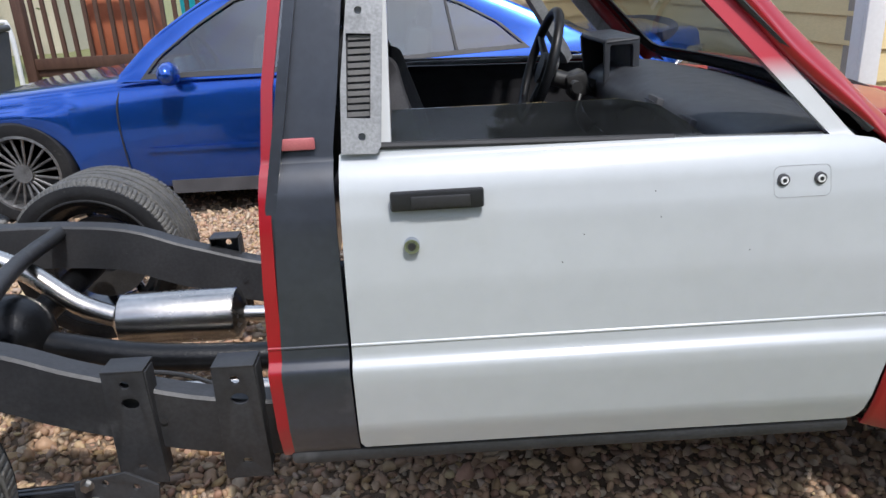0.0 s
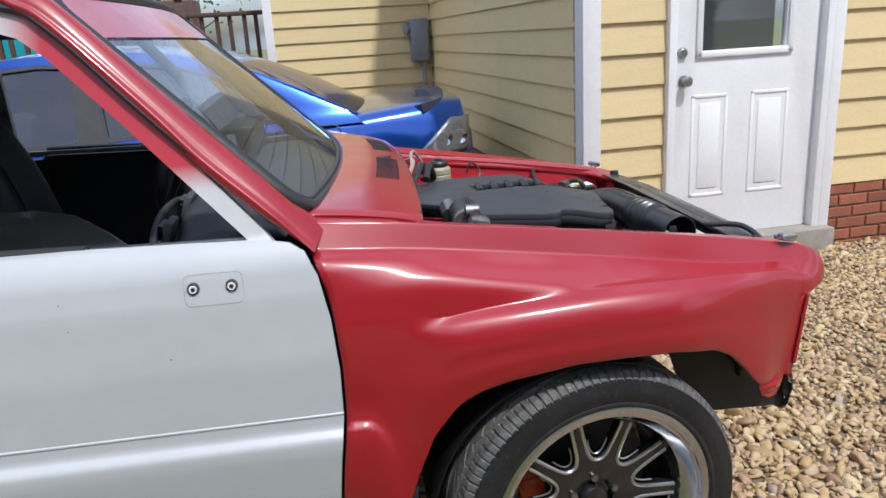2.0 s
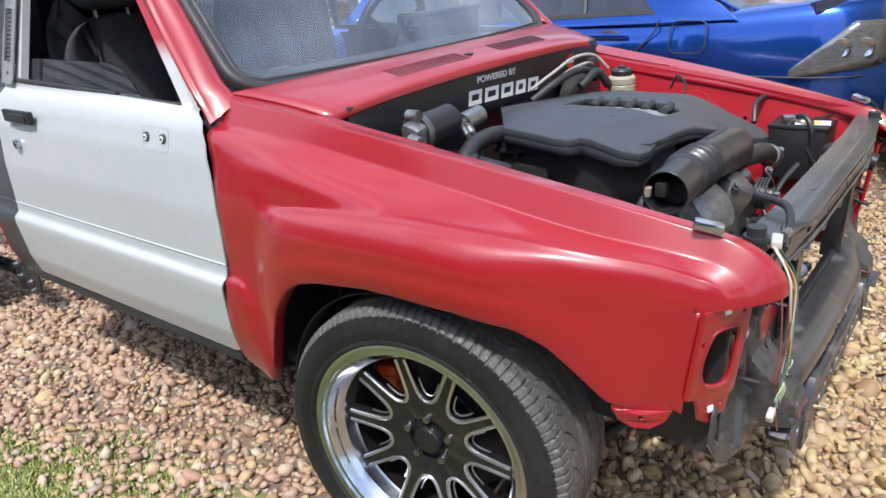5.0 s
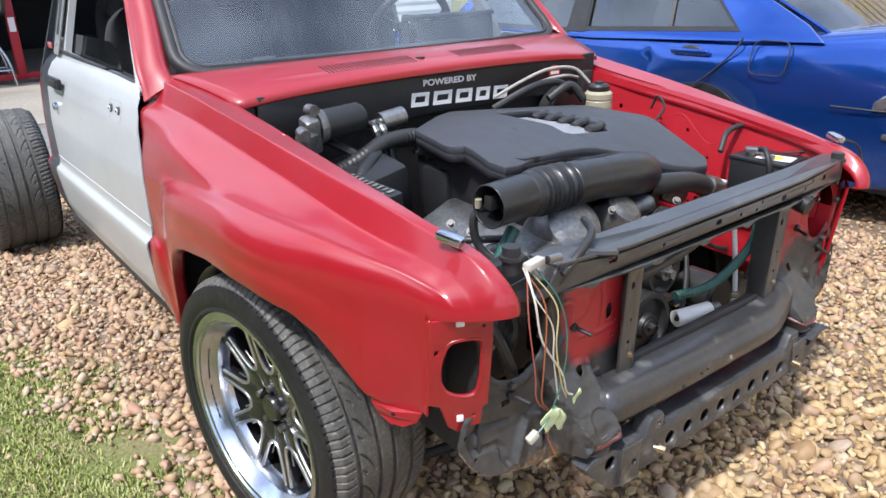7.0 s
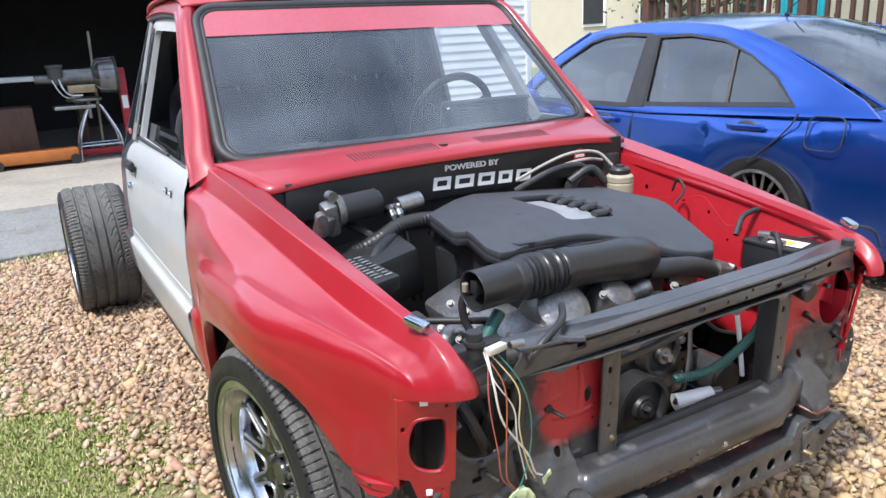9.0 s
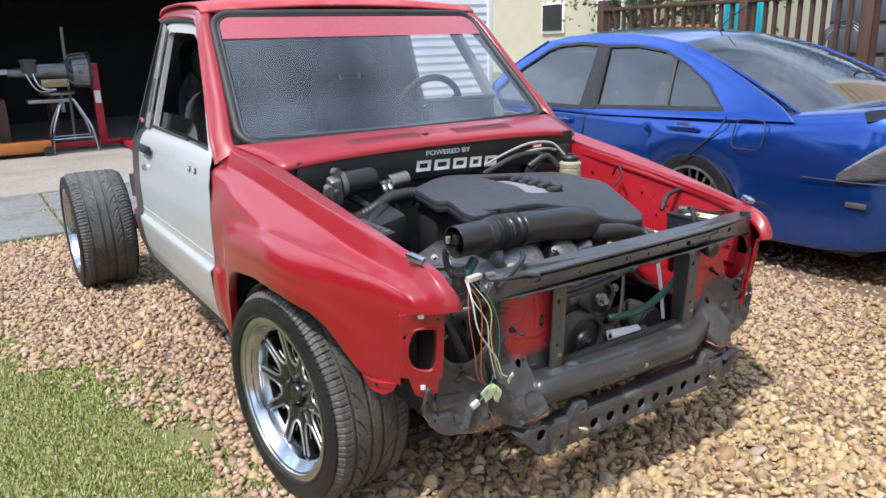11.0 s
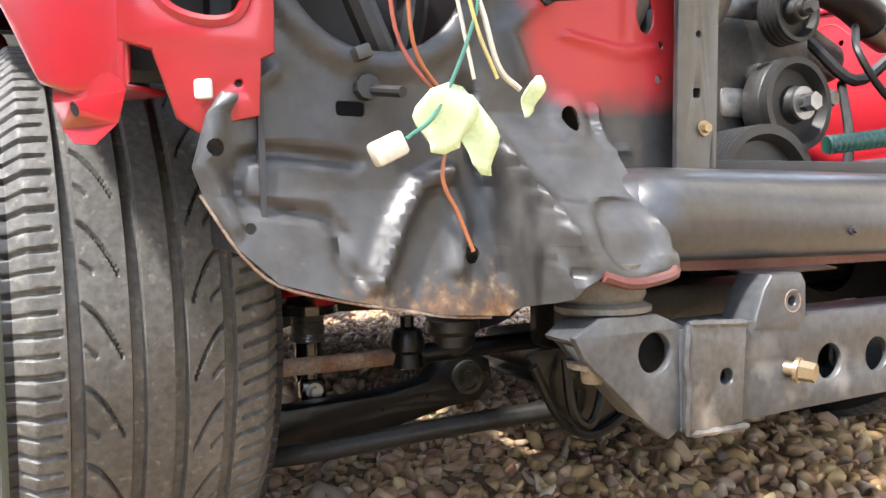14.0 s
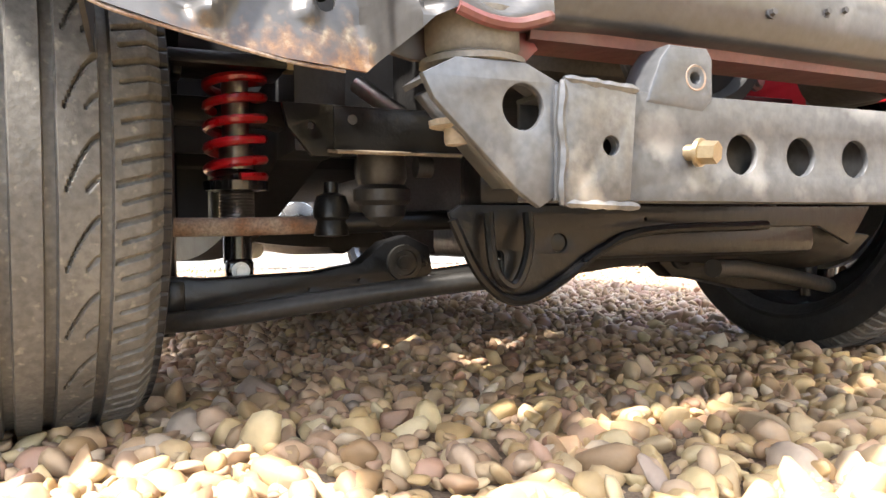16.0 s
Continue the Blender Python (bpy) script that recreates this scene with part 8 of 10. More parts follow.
    for e, m_ in ((0.094, M_bolt), (-0.070, M_gold)):
        bm = BM()
        cyl(bm, (0.06, yc + s * e, 0.464), (0.06, yc + s * (e + 0.013), 0.464), 0.009, seg=6)
        part("mount_bolt", bm, m_, um)
    bm = BM()
    lathe(bm, [(0.0, 0.068), (0.008, 0.068), (0.009, 0.060), (0.015, 0.059), (0.016, 0.052)], "x", 20, (0, yc + s * 0.012, 0.505))
    part("arm_bolt", bm, M_bolt, um)
    # steering linkage, spindle and box
    bm = BM()
    tube(bm, [(0.14, s * 0.56, 0.252), (0.15, s * 0.45, 0.252), (0.16, s * 0.36, 0.254)], 0.011, 12, 3)
    tr_ = part("tie_rod", bm, M_rust, truck, "rust-brown tie rod")
    bm = BM()
    tube(bm, [(0.16, s * 0.37, 0.254), (0.17, s * 0.30, 0.256), (0.18, s * 0.12, 0.26)], 0.013, 12, 3)
    lathe(bm, [(0.0, 0.305), (0.009, 0.305), (0.009, 0.292), (0.018, 0.288), (0.022, 0.274), (0.022, 0.262), (0.019, 0.258), (0.021, 0.25), (0.021, 0.24), (0.0, 0.238)], "z", 20, (0.165, s * 0.355, 0))
    part("tie_rod_end", bm, M_under, tr_)
    bm = BM()
    lathe(bm, [(0.0, 0.345), (0.030, 0.345), (0.032, 0.31), (0.028, 0.302), (0.036, 0.296), (0.036, 0.282), (0.030, 0.276), (0.030, 0.262), (0.018, 0.25), (0.0, 0.25)], "z", 24, (0.165, s * 0.290, 0))
    cyl(bm, (0.18, s * 0.25, 0.325), (0.18, s * 0.23, 0.325), 0.014, seg=14)
    part("steering_box", bm, M_alu_dark, truck, "oily cast steering box")
    bm = BM()
    box(bm, (0.0, s * 0.54, 0.30), (0.06, 0.03, 0.24), 0.010)
    cyl(bm, (0, s * 0.53, 0.325), (0, s * 0.70, 0.325), 0.045, seg=24)
    part("spindle", bm, M_under, truck)
    bm = plate([(s * y, z) for y, z in ((0.545, 0.40), (0.545, 0.43), (0.40, 0.43), (0.30, 0.42), (0.30, 0.38), (0.40, 0.40))], [], 0.05, facing_x(-0.03), 0.002)
    part("upper_control_arm", bm, M_under, truck)
    # chassis rail
    bm = BM()
    sweep(bm, [(0.06, s * 0.34, 0.43), (-0.04, s * 0.34, 0.43), (-0.15, s * 0.34, 0.42), (-0.42, s * 0.40, 0.30), (-0.80, s * 0.44, 0.26), (-1.60, s * 0.44 - 0.03, 0.25), (-1.95, s * 0.44 - 0.05, 0.285), (-2.25, s * 0.44 - 0.06, 0.375), (-2.50, s * 0.44 - 0.06, 0.455), (-2.95, s * 0.44 - 0.07, 0.475), (-3.3, s * 0.44 - 0.07, 0.435)],
          [(-0.035, -0.075), (0.035, -0.075), (0.035, 0.068), (0.028, 0.075), (-0.028, 0.075), (-0.035, 0.068)], 6)
    rail = part("chassis_rail", bm, M_black, truck, "black painted chassis rail with mount brackets")
    for k, x in enumerate((-2.115, -1.86)):
        yb = s * 0.44 - 0.055 + s * 0.055
        zt = 0.458 - 0.003 * k
        bm = plate([(x - 0.055, 0.15), (x + 0.055, 0.15), (x + 0.048, zt), (x - 0.048, zt)], [disc(x, zt - 0.035, 0.012, 14), disc(x + 0.005, zt - 0.085, 0.016, 14, 1.4), rounded(x - 0.012, 0.19, x + 0.012, 0.205, 0.004, 2)], 0.006, facing_y(yb), 0.001)
        br = part("bed_bracket", bm, M_black, rail)
        bm = BM()
        box(bm, (x, yb - s * 0.03, zt), (0.10, 0.07, 0.006), 0.002)
        for e in (-1, 1):
            box(bm, (x + e * 0.050, yb - s * 0.026, (zt + 0.16) / 2), (0.006, 0.05, zt - 0.17), 0.002)
        part("bracket_flange", bm, M_black, br)
    for x, z in ((-2.35, 0.41), (-2.62, 0.46), (-2.72, 0.47), (-2.45, 0.44), (-2.05, 0.31), (-2.8, 0.45)):
        bm = BM()
        cyl(bm, (x, s * 0.44 - 0.058 - 0.036, z), (x, s * 0.44 - 0.058 - 0.037, z), 0.009, seg=14)
        part("rail_hole", bm, M_seal, rail)
# gearbox behind the engine on its crossmember
bm = BM()
lathe(bm, [(0.0, -0.30), (0.17, -0.30), (0.175, -0.34), (0.13, -0.45), (0.10, -0.55), (0.095, -0.85), (0.07, -0.95), (0.045, -1.02), (0.0, -1.02)], "x", 28, (0, 0, 0.37))
gbx = part("gearbox", bm, M_alu_dark, truck, "oily dark gearbox casing")
bm = BM()
sweep(bm, [(-0.72, -0.42, 0.27), (-0.72, -0.2, 0.235), (-0.72, 0.2, 0.235), (-0.72, 0.42, 0.27)], [(-0.05, -0.02), (0.05, -0.02), (0.05, 0.02), (-0.05, 0.02)], 3)
part("gearbox_crossmember", bm, M_under, gbx)
# rear running gear
bm = BM()
cyl(bm, (-2.63, -0.70, 0.33), (-2.66, 0.55, 0.33), 0.045, seg=20)
bmesh.ops.create_uvsphere(bm, u_segments=20, v_segments=12, radius=0.13, matrix=Matrix.Translation((-2.66, -0.05, 0.33)) @ Matrix.Diagonal((1, 0.9, 1, 1)))
part("rear_axle", bm, M_under, truck, "black rear axle with round differential")
bm = BM()
tube(bm, [(-2.55, -0.06, 0.30), (-2.2, -0.09, 0.25), (-1.6, -0.06, 0.22), (-1.0, -0.02, 0.23)], 0.042, 18, 4)
part("drive_shaft", bm, M_under, truck)
bm = BM()
tube(bm, [(-3.05, 0.10, 0.36), (-2.98, 0.14, 0.47), (-2.84, 0.14, 0.53), (-2.68, 0.13, 0.47), (-2.52, 0.10, 0.36), (-2.38, 0.08, 0.307)], 0.034, 18, 6)
ex = part("exhaust_pipe", bm, M_stainless, truck, "polished stainless exhaust with round muffler")
bm = BM()
lathe(bm, [(0.030, -2.40), (0.045, -2.395), (0.080, -2.375), (0.084, -2.37), (0.084, -2.02), (0.080, -2.012), (0.045, -1.995), (0.028, -1.99)], "x", 40, (0, 0.08, 0.305))
part("muffler", bm, M_stainless, ex)
bm = BM()
tube(bm, [(-2.00, 0.08, 0.302), (-1.85, 0.085, 0.29), (-1.5, 0.10, 0.24)], 0.026, 16, 3)
part("front_pipe", bm, M_stainless, ex)
bm = BM()
tube(bm, [(-2.5, -0.16, 0.20), (-2.2, -0.20, 0.20), (-1.8, -0.20, 0.19), (-1.4, -0.2, 0.2)], 0.030, 16, 3)
part("second_pipe", bm, M_stainless, ex)
bm = BM()
tube(bm, [(-2.55, -0.47, 0.47), (-2.62, -0.05, 0.53), (-2.66, 0.36, 0.52)], 0.026, 14, 4)
part("cross_tube", bm, M_black, truck)
bm = BM()
tube(bm, [(-2.95, -0.50, 0.44), (-2.95, 0.36, 0.44)], 0.03, 14, 2)
part("cross_tube", bm, M_black, truck)
bm = BM()
tube(bm, [(-2.5, -0.30, 0.30), (-2.35, -0.27, 0.29), (-2.15, -0.27, 0.26), (-1.95, -0.33, 0.23), (-1.7, -0.34, 0.24)], 0.009, 8, 5)
part("brake_line", bm, M_hose, truck)
bm = BM()
tube(bm, [(-2.5, -0.27, 0.32), (-2.3, -0.25, 0.30), (-2.1, -0.24, 0.27), (-1.9, -0.30, 0.23), (-1.7, -0.31, 0.24)], 0.007, 8, 5)
part("brake_line", bm, M_hose, truck)
bm = BM()
cyl(bm, (-2.62, -0.60, 0.150), (-2.20, -0.60, 0.165), 0.028, seg=18)
cyl(bm, (-2.30, -0.60, 0.161), (-2.22, -0.60, 0.165), 0.032, seg=18)
lk = part("traction_link", bm, M_spoke, truck, "black tubular rear link with bright bolts")
bm = plate([(-2.25, 0.10), (-2.06, 0.12), (-2.05, 0.20), (-2.12, 0.24), (-2.24, 0.22)], [disc(-2.10, 0.2, 0.010, 10), disc(-2.17, 0.215, 0.010, 10)], 0.006, facing_y(-0.63), 0.001)
part("link_bracket", bm, M_black, lk)
for x, z in ((-2.20, 0.165), (-2.12, 0.155), (-2.115, 0.12), (-2.21, 0.215)):
    bm = BM()
    bolt(bm, (x, -0.635, z), (0, -1, 0), 0.011, 0.016)
    part("link_bolt", bm, M_steel, lk)

# ---- blue saloon parked beside the truck ----
CA = math.pi
car = thing("saloon_car", "metallic blue four-door saloon car parked on the pebbles", "car", m=Matrix.Translation((-1.934, 3.063, 0)) @ Matrix.Rotation(CA, 4, "Z"))
WF, WR = 1.85, -1.00


def car_low(x):
    z = float(np.interp(x, [-2.28, -2.1, -1.8, 2.12, 2.42, 2.52], [0.30, 0.22, 0.18, 0.18, 0.20, 0.28]))
    for w in (WF, WR):
        d = abs(x - w)
        if d < 0.345:
            z = max(z, 0.235 + math.sqrt(0.345 ** 2 - d * d) * 1.0)
    return z


def car_section(x, s):
    wmax = float(np.interp(x, [-2.28, -2.2, -2.0, -1.5, -0.5, 0.6, 1.75, 2.22, 2.42, 2.52], [0.60, 0.72, 0.80, 0.855, 0.86, 0.86, 0.85, 0.78, 0.66, 0.48]))
    top = float(np.interp(x, [-2.28, -2.24, -2.0, -1.6, -1.2, 0.9, 1.2, 1.95, 2.32, 2.46, 2.52], [0.74, 0.925, 0.935, 0.895, 0.852, 0.832, 0.828, 0.77, 0.69, 0.61, 0.52]))
    zl = car_low(x)
    sh = min(top - 0.03, float(np.interp(x, [-2.28, -1.8, -1.2, 0.9, 1.95, 2.52], [0.78, 0.80, 0.79, 0.765, 0.68, 0.48])))
    lift = sh - zl
    rows = [(wmax - 0.10, zl), (wmax - 0.035, zl + 0.004), (wmax - 0.012, zl + 0.10 * lift), (wmax, zl + 0.35 * lift), (wmax + 0.004, zl + 0.62 * lift), (wmax - 0.010, zl + 0.85 * lift), (wmax - 0.030, sh),
            (wmax - 0.062, sh * 0.35 + top * 0.65), (wmax * 0.80, top), (wmax * 0.38, top + 0.014), (0, top + 0.02)]
    return [(x, s * y, z) for y, z in rows]


xs = sorted(set(list(np.linspace(-2.28, 2.52, 72)) + [w + d for w in (WF, WR) for d in np.linspace(-0.345, 0.345, 21)]))
half = [smooth_path(car_section(x, 1), 3) for x in xs]
other = [smooth_path(car_section(x, -1), 3) for x in xs]
bm = BM()
grid(bm, [np.vstack([a, b[::-1][1:]]) for a, b in zip(half, other)])
bmesh.ops.holes_fill(bm, edges=[e for e in bm.edges if e.is_boundary and abs(sum(v.co.x for v in e.verts) / 2 + 2.28) < 0.01], sides=0)
body = part("body", bm, M_blue, car, "metallic blue body with wax streaks")
bm = BM()
for w in (WF, WR):
    box(bm, (w, 0, 0.42), (0.70, 1.45, 0.45), 0.02)
box(bm, (0, 0, 0.22), (4.0, 1.5, 0.10), 0.02)
part("underbody", bm, M_seal, car)


def gh_y(z):
    return 0.812 - (z - 0.85) * 0.46 - 0.10 * max(0, z - 1.15)


ROOFLINE = [(-1.60, 0.850), (-1.51, 0.918), (-1.22, 1.058), (-0.935, 1.188), (-0.675, 1.264), (-0.355, 1.312), (0.05, 1.330), (0.36, 1.318), (0.55, 1.285), (0.78, 1.16), (1.02, 1.00), (1.20, 0.815), (-0.2, 0.80)]
RW = [(-0.155, 0.848), (-0.085, 1.246), (-0.33, 1.250), (-0.60, 1.212), (-0.80, 1.135), (-1.00, 1.025), (-1.155, 0.890)]
FWN = [(-0.02, 0.834), (0.0, 1.258), (0.20, 1.270), (0.40, 1.255), (0.52, 1.222), (0.74, 1.09), (0.96, 0.93), (1.04, 0.834)]
for s in (-1, 1):
    side = plate(ROOFLINE, [RW, FWN], 0.012, lambda u, v, w: (u, s * (gh_y(v) + w), v), 0.002)
    sd = part("window_surround", side, M_blue, car)
    for ring_, nm in ((RW, "rear_door_glass"), (FWN, "front_door_glass")):
        cx, cz = np.mean([p[0] for p in ring_]), np.mean([p[1] for p in ring_])
        big = [(cx + (x - cx) * 1.035, cz + (z - cz) * 1.05) for x, z in ring_]
        small = [(cx + (x - cx) * 0.965, cz + (z - cz) * 0.94) for x, z in ring_]
        part("window_trim", plate(big, [small], 0.006, lambda u, v, w: (u, s * (gh_y(v) + 0.008 + w), v)), M_seal, sd)
        g = part(nm, plate(big, [], 0.004, lambda u, v, w: (u, s * (gh_y(v) - 0.006 + w), v)), G_car, sd, "reflective tinted side glass")
        g.visible_shadow = False
    part("pillar_cover", plate([(-0.158, 0.832), (-0.018, 0.832), (0.002, 1.258), (-0.088, 1.257)], [], 0.004, lambda u, v, w: (u, s * (gh_y(v) + 0.0125 + w), v)), M_seal, sd)
    bm = BM()
    sweep(bm, [(-0.755, s * (gh_y(0.86) + 0.004), 0.86), (-0.70, s * (gh_y(1.165) + 0.004), 1.165)], [(-0.008, -0.004), (0.008, -0.004), (0.008, 0.004), (-0.008, 0.004)], 2)
    part("quarter_divider", bm, M_seal, sd)
    for x0, h in ((-0.925, 0.765), (0.16, 0.74)):
        bm = BM()
        bmesh.ops.create_uvsphere(bm, u_segments=20, v_segments=10, radius=1, matrix=Matrix.Translation((x0, s * 0.842, h)) @ Matrix.Diagonal((0.07, 0.013, 0.036, 1)))
        part("handle_cup", bm, M_seal, body)
        bm = BM()
        box(bm, (x0, s * 0.862, h + 0.002), (0.23, 0.024, 0.034), 0.011, None, 3)
        part("door_handle", bm, M_blue, body)
    for pts in ([(-0.96, 0.870, 0.585), (-1.10, 0.868, 0.70), (-1.185, 0.856, 0.79), (-1.20, 0.822, 0.85)], [(-0.07, 0.866, 0.22), (-0.07, 0.870, 0.50), (-0.07, 0.858, 0.68), (-0.07, 0.824, 0.79)], [(1.20, 0.860, 0.25), (1.22, 0.864, 0.50), (1.22, 0.848, 0.67), (1.20, 0.812, 0.765)]):
        bm = BM()
        tube(bm, [(x, s * y, z) for x, y, z in pts], 0.0045, 6, 5)
        part("door_gap", bm, M_seal, body)
    bm = BM()
    sweep(bm, [(-0.88, s * 0.867, 0.42), (0.1, s * 0.870, 0.42), (1.0, s * 0.866, 0.42), (1.04, s * 0.862, 0.42)], [(-0.006, -0.012), (0.006, -0.012), (0.006, 0.012), (-0.006, 0.012)], 3)
    part("side_moulding", bm, M_blue, body)
    bm = BM()
    sweep(bm, [(-0.98, s * 0.835, 0.20), (0.0, s * 0.84, 0.20), (0.98, s * 0.835, 0.20)], [(-0.02, -0.05), (0.02, -0.05), (0.025, 0.0), (0.012, 0.03), (-0.02, 0.03)], 3)
    part("sill_skirt", bm, M_greytrim, body)
    # fuel lid outline
    ring_ = rounded(-1.465, 0.685, -1.275, 0.845, 0.04, 5)
    bm = BM()
    if s > 0:
        tube(bm, [(u, 0.8735 - 0.30 * max(0, v - 0.70), v) for u, v in ring_ + ring_[:1]], 0.0035, 6, 1)
        part("fuel_lid_gap", bm, M_seal, body)
    # tail lamp
    P = []
    for u in np.linspace(0, 1, 10):
        x = -1.872 - 0.388 * u
        sec = np.array(car_section(max(x, -2.265), s))
        zt, zb = 0.605 + 0.225 * min(1, u * 1.5), 0.568 + 0.055 * u
        row = []
        for v in np.linspace(0, 1, 6):
            z = zb + (zt - zb) * v
            y = np.interp(z, sec[:7, 2], np.abs(sec[:7, 1]))
            row.append((x, s * (y + 0.010), z))
        P.append(row)
    bm = grid(BM(), P)
    tl = part("tail_lamp", bm, M_lensw, body, "clear chrome-backed tail lamp")
    thicken(tl, 0.02)
    for u in (0.55, 0.80):
        bm = BM()
        x = -1.872 - 0.388 * u
        sec = np.array(car_section(max(x, -2.265), s))
        yl = np.interp(0.71, sec[:7, 2], np.abs(sec[:7, 1])) + 0.011
        lathe(bm, [(0.020, s * yl - 0.008), (0.036, s * yl), (0.042, s * (yl + 0.002)), (0.044, s * yl)], "y", 28, (x, 0, 0.71))
        part("lamp_reflector", bm, M_chrome, tl)
    # door mirror
    bm = BM()
    bmesh.ops.create_uvsphere(bm, u_segments=20, v_segments=12, radius=1, matrix=Matrix.Translation((0.86, s * 0.94, 0.855)) @ Matrix.Diagonal((0.06, 0.10, 0.065, 1)))
    box(bm, (0.87, s * 0.85, 0.835), (0.05, 0.08, 0.04), 0.01)
    part("door_mirror", bm, M_blue, car)
# roof, screens
R = []
for x, z in ((0.57, 1.287), (0.42, 1.314), (0.15, 1.336), (-0.15, 1.336), (-0.45, 1.312), (-0.62, 1.285), (-0.70, 1.264)):
    w = gh_y(z - 0.012)
    R.append([(x, y * w, z - 0.012 + 0.045 * (1 - y * y)) for y in (-1, -0.85, -0.5, 0, 0.5, 0.85, 1)])
thicken(part("roof", grid(BM(), loft(R, 4, 4)), M_blue, car), 0.008)


def screen(pts, bow, material, name, label=""):
    rows = []
    for x, z, w in pts:
        rows.append([(x + bow * (1 - y * y), y * w, z + 0.035 * (1 - y * y)) for y in (-1, -0.6, -0.2, 0.2, 0.6, 1)])
    ob = part(name, grid(BM(), loft(rows, 4, 3)), material, car, label)
    ob.visible_shadow = False
    return ob


screen(((1.19, 0.835, 0.76), (0.99, 1.02, 0.715), (0.76, 1.172, 0.655), (0.57, 1.287, 0.60)), 0.10, G_car, "windscreen")
rs = screen(((-1.585, 0.875, 0.70), (-1.27, 1.045, 0.68), (-0.94, 1.186, 0.645), (-0.69, 1.266, 0.60)), -0.07, G_car, "rear_screen", "tinted rear screen")
for s in (-1, 1):
    bm = BM()
    tube(bm, [(-1.60, s * 0.715, 0.874), (-1.27, s * 0.69, 1.042), (-0.94, s * 0.652, 1.184), (-0.69, s * 0.605, 1.262)], 0.008, 8, 4)
    part("screen_trim", bm, M_blue, car)
    bm = BM()
    tube(bm, [(1.20, s * 0.77, 0.835), (0.99, s * 0.722, 1.025), (0.76, s * 0.662, 1.177), (0.57, s * 0.605, 1.284)], 0.011, 8, 4)
    part("screen_trim", bm, M_blue, car)
# boot lip spoiler, aerial, rear marker, bumper line
bm = BM()
sweep(bm, [(-1.92, -0.72, 0.905), (-2.03, -0.62, 0.925), (-2.09, -0.3, 0.945), (-2.10, 0, 0.95), (-2.09, 0.3, 0.945), (-2.03, 0.62, 0.925), (-1.92, 0.72, 0.905)], [(-0.06, -0.035), (0.07, -0.045), (0.05, -0.002), (-0.055, 0.018)], 5)
part("boot_spoiler", bm, M_spoiler, car, "dusty dark boot spoiler")
bm = BM()
tube(bm, [(-0.52, 0.0, 1.335), (-0.56, 0.0, 1.39), (-0.72, 0.0, 1.49)], 0.004, 6, 3)
cyl(bm, (-0.52, 0, 1.325), (-0.53, 0, 1.347), 0.016, seg=10)
part("roof_aerial", bm, M_seal, car)
bm = BM()
box(bm, (-1.98, 0.808, 0.455), (0.11, 0.02, 0.030), 0.008)
part("side_marker", bm, M_greytrim, car)
bm = BM()
tube(bm, [(-1.70, 0.856, 0.575), (-1.95, 0.822, 0.572), (-2.15, 0.75, 0.575), (-2.27, 0.60, 0.58)], 0.004, 6, 4)
part("bumper_gap", bm, M_seal, car)
bm = BM()
box(bm, (0.2, 0, 0.55), (1.9, 1.35, 0.30), 0.05)
for x in (0.42, -0.50):
    for y in (-0.36, 0.36):
        box(bm, (x, y, 0.76), (0.16, 0.46, 0.52), 0.06, (0, -12, 0))
        box(bm, (x - 0.08, y, 1.06), (0.10, 0.24, 0.16), 0.04, (0, -12, 0))
box(bm, (1.02, 0, 0.77), (0.30, 1.3, 0.12), 0.05)
part("seats", bm, M_seatgrey, car)
bm = BM()
c1, ax1 = Vector((0.80, 0.36, 0.88)), Vector((-0.9, 0, 0.42)).normalized()
u1 = Vector((0, 1, 0))
v1 = ax1.cross(u1)
grid(bm, [[c1 + (u1 * math.cos(a) + v1 * math.sin(a)) * (0.17 + 0.014 * math.cos(b)) + ax1 * 0.014 * math.sin(b) for b in np.linspace(0, 2 * math.pi, 8, endpoint=False)] for a in np.linspace(0, 2 * math.pi, 30, endpoint=False)], True, True)
part("steering_wheel", bm, M_seal, car)
for x in (WF, WR):
    for s in (-1, 1):
        bm = BM()
        lathe(bm, [(0.215, -0.10), (0.23, -0.105), (0.26, -0.11), (0.295, -0.105), (0.312, -0.08), (0.315, 0.0), (0.312, 0.08), (0.29, 0.10), (0.22, 0.09)], "y", 48)
        tw = part("wheel", bm, M_rubber, car, "multi-spoke alloy wheel on a road tyre")
        tw.matrix_basis = Matrix.Translation((x, s * 0.745, 0.315)) @ Matrix.Rotation(radians(0 if s < 0 else 180), 4, "Z")
        bm = BM()
        lathe(bm, [(0.225, -0.085), (0.232, -0.105), (0.215, -0.108), (0.205, -0.085), (0.20, 0.02), (0.0, 0.02)], "y", 48)
        part("rim", bm, M_alu, tw)
        bm = BM()
        for k in range(20):
            a = 2 * math.pi * k / 20
            cyl(bm, (0.045 * math.cos(a), -0.075, 0.045 * math.sin(a)), (0.207 * math.cos(a + 0.12), -0.085, 0.207 * math.sin(a + 0.12)), 0.0075, 0.009, 6)
        cyl(bm, (0, -0.095, 0), (0, -0.05, 0), 0.055, seg=24)
        part("spokes", bm, M_alu, tw)

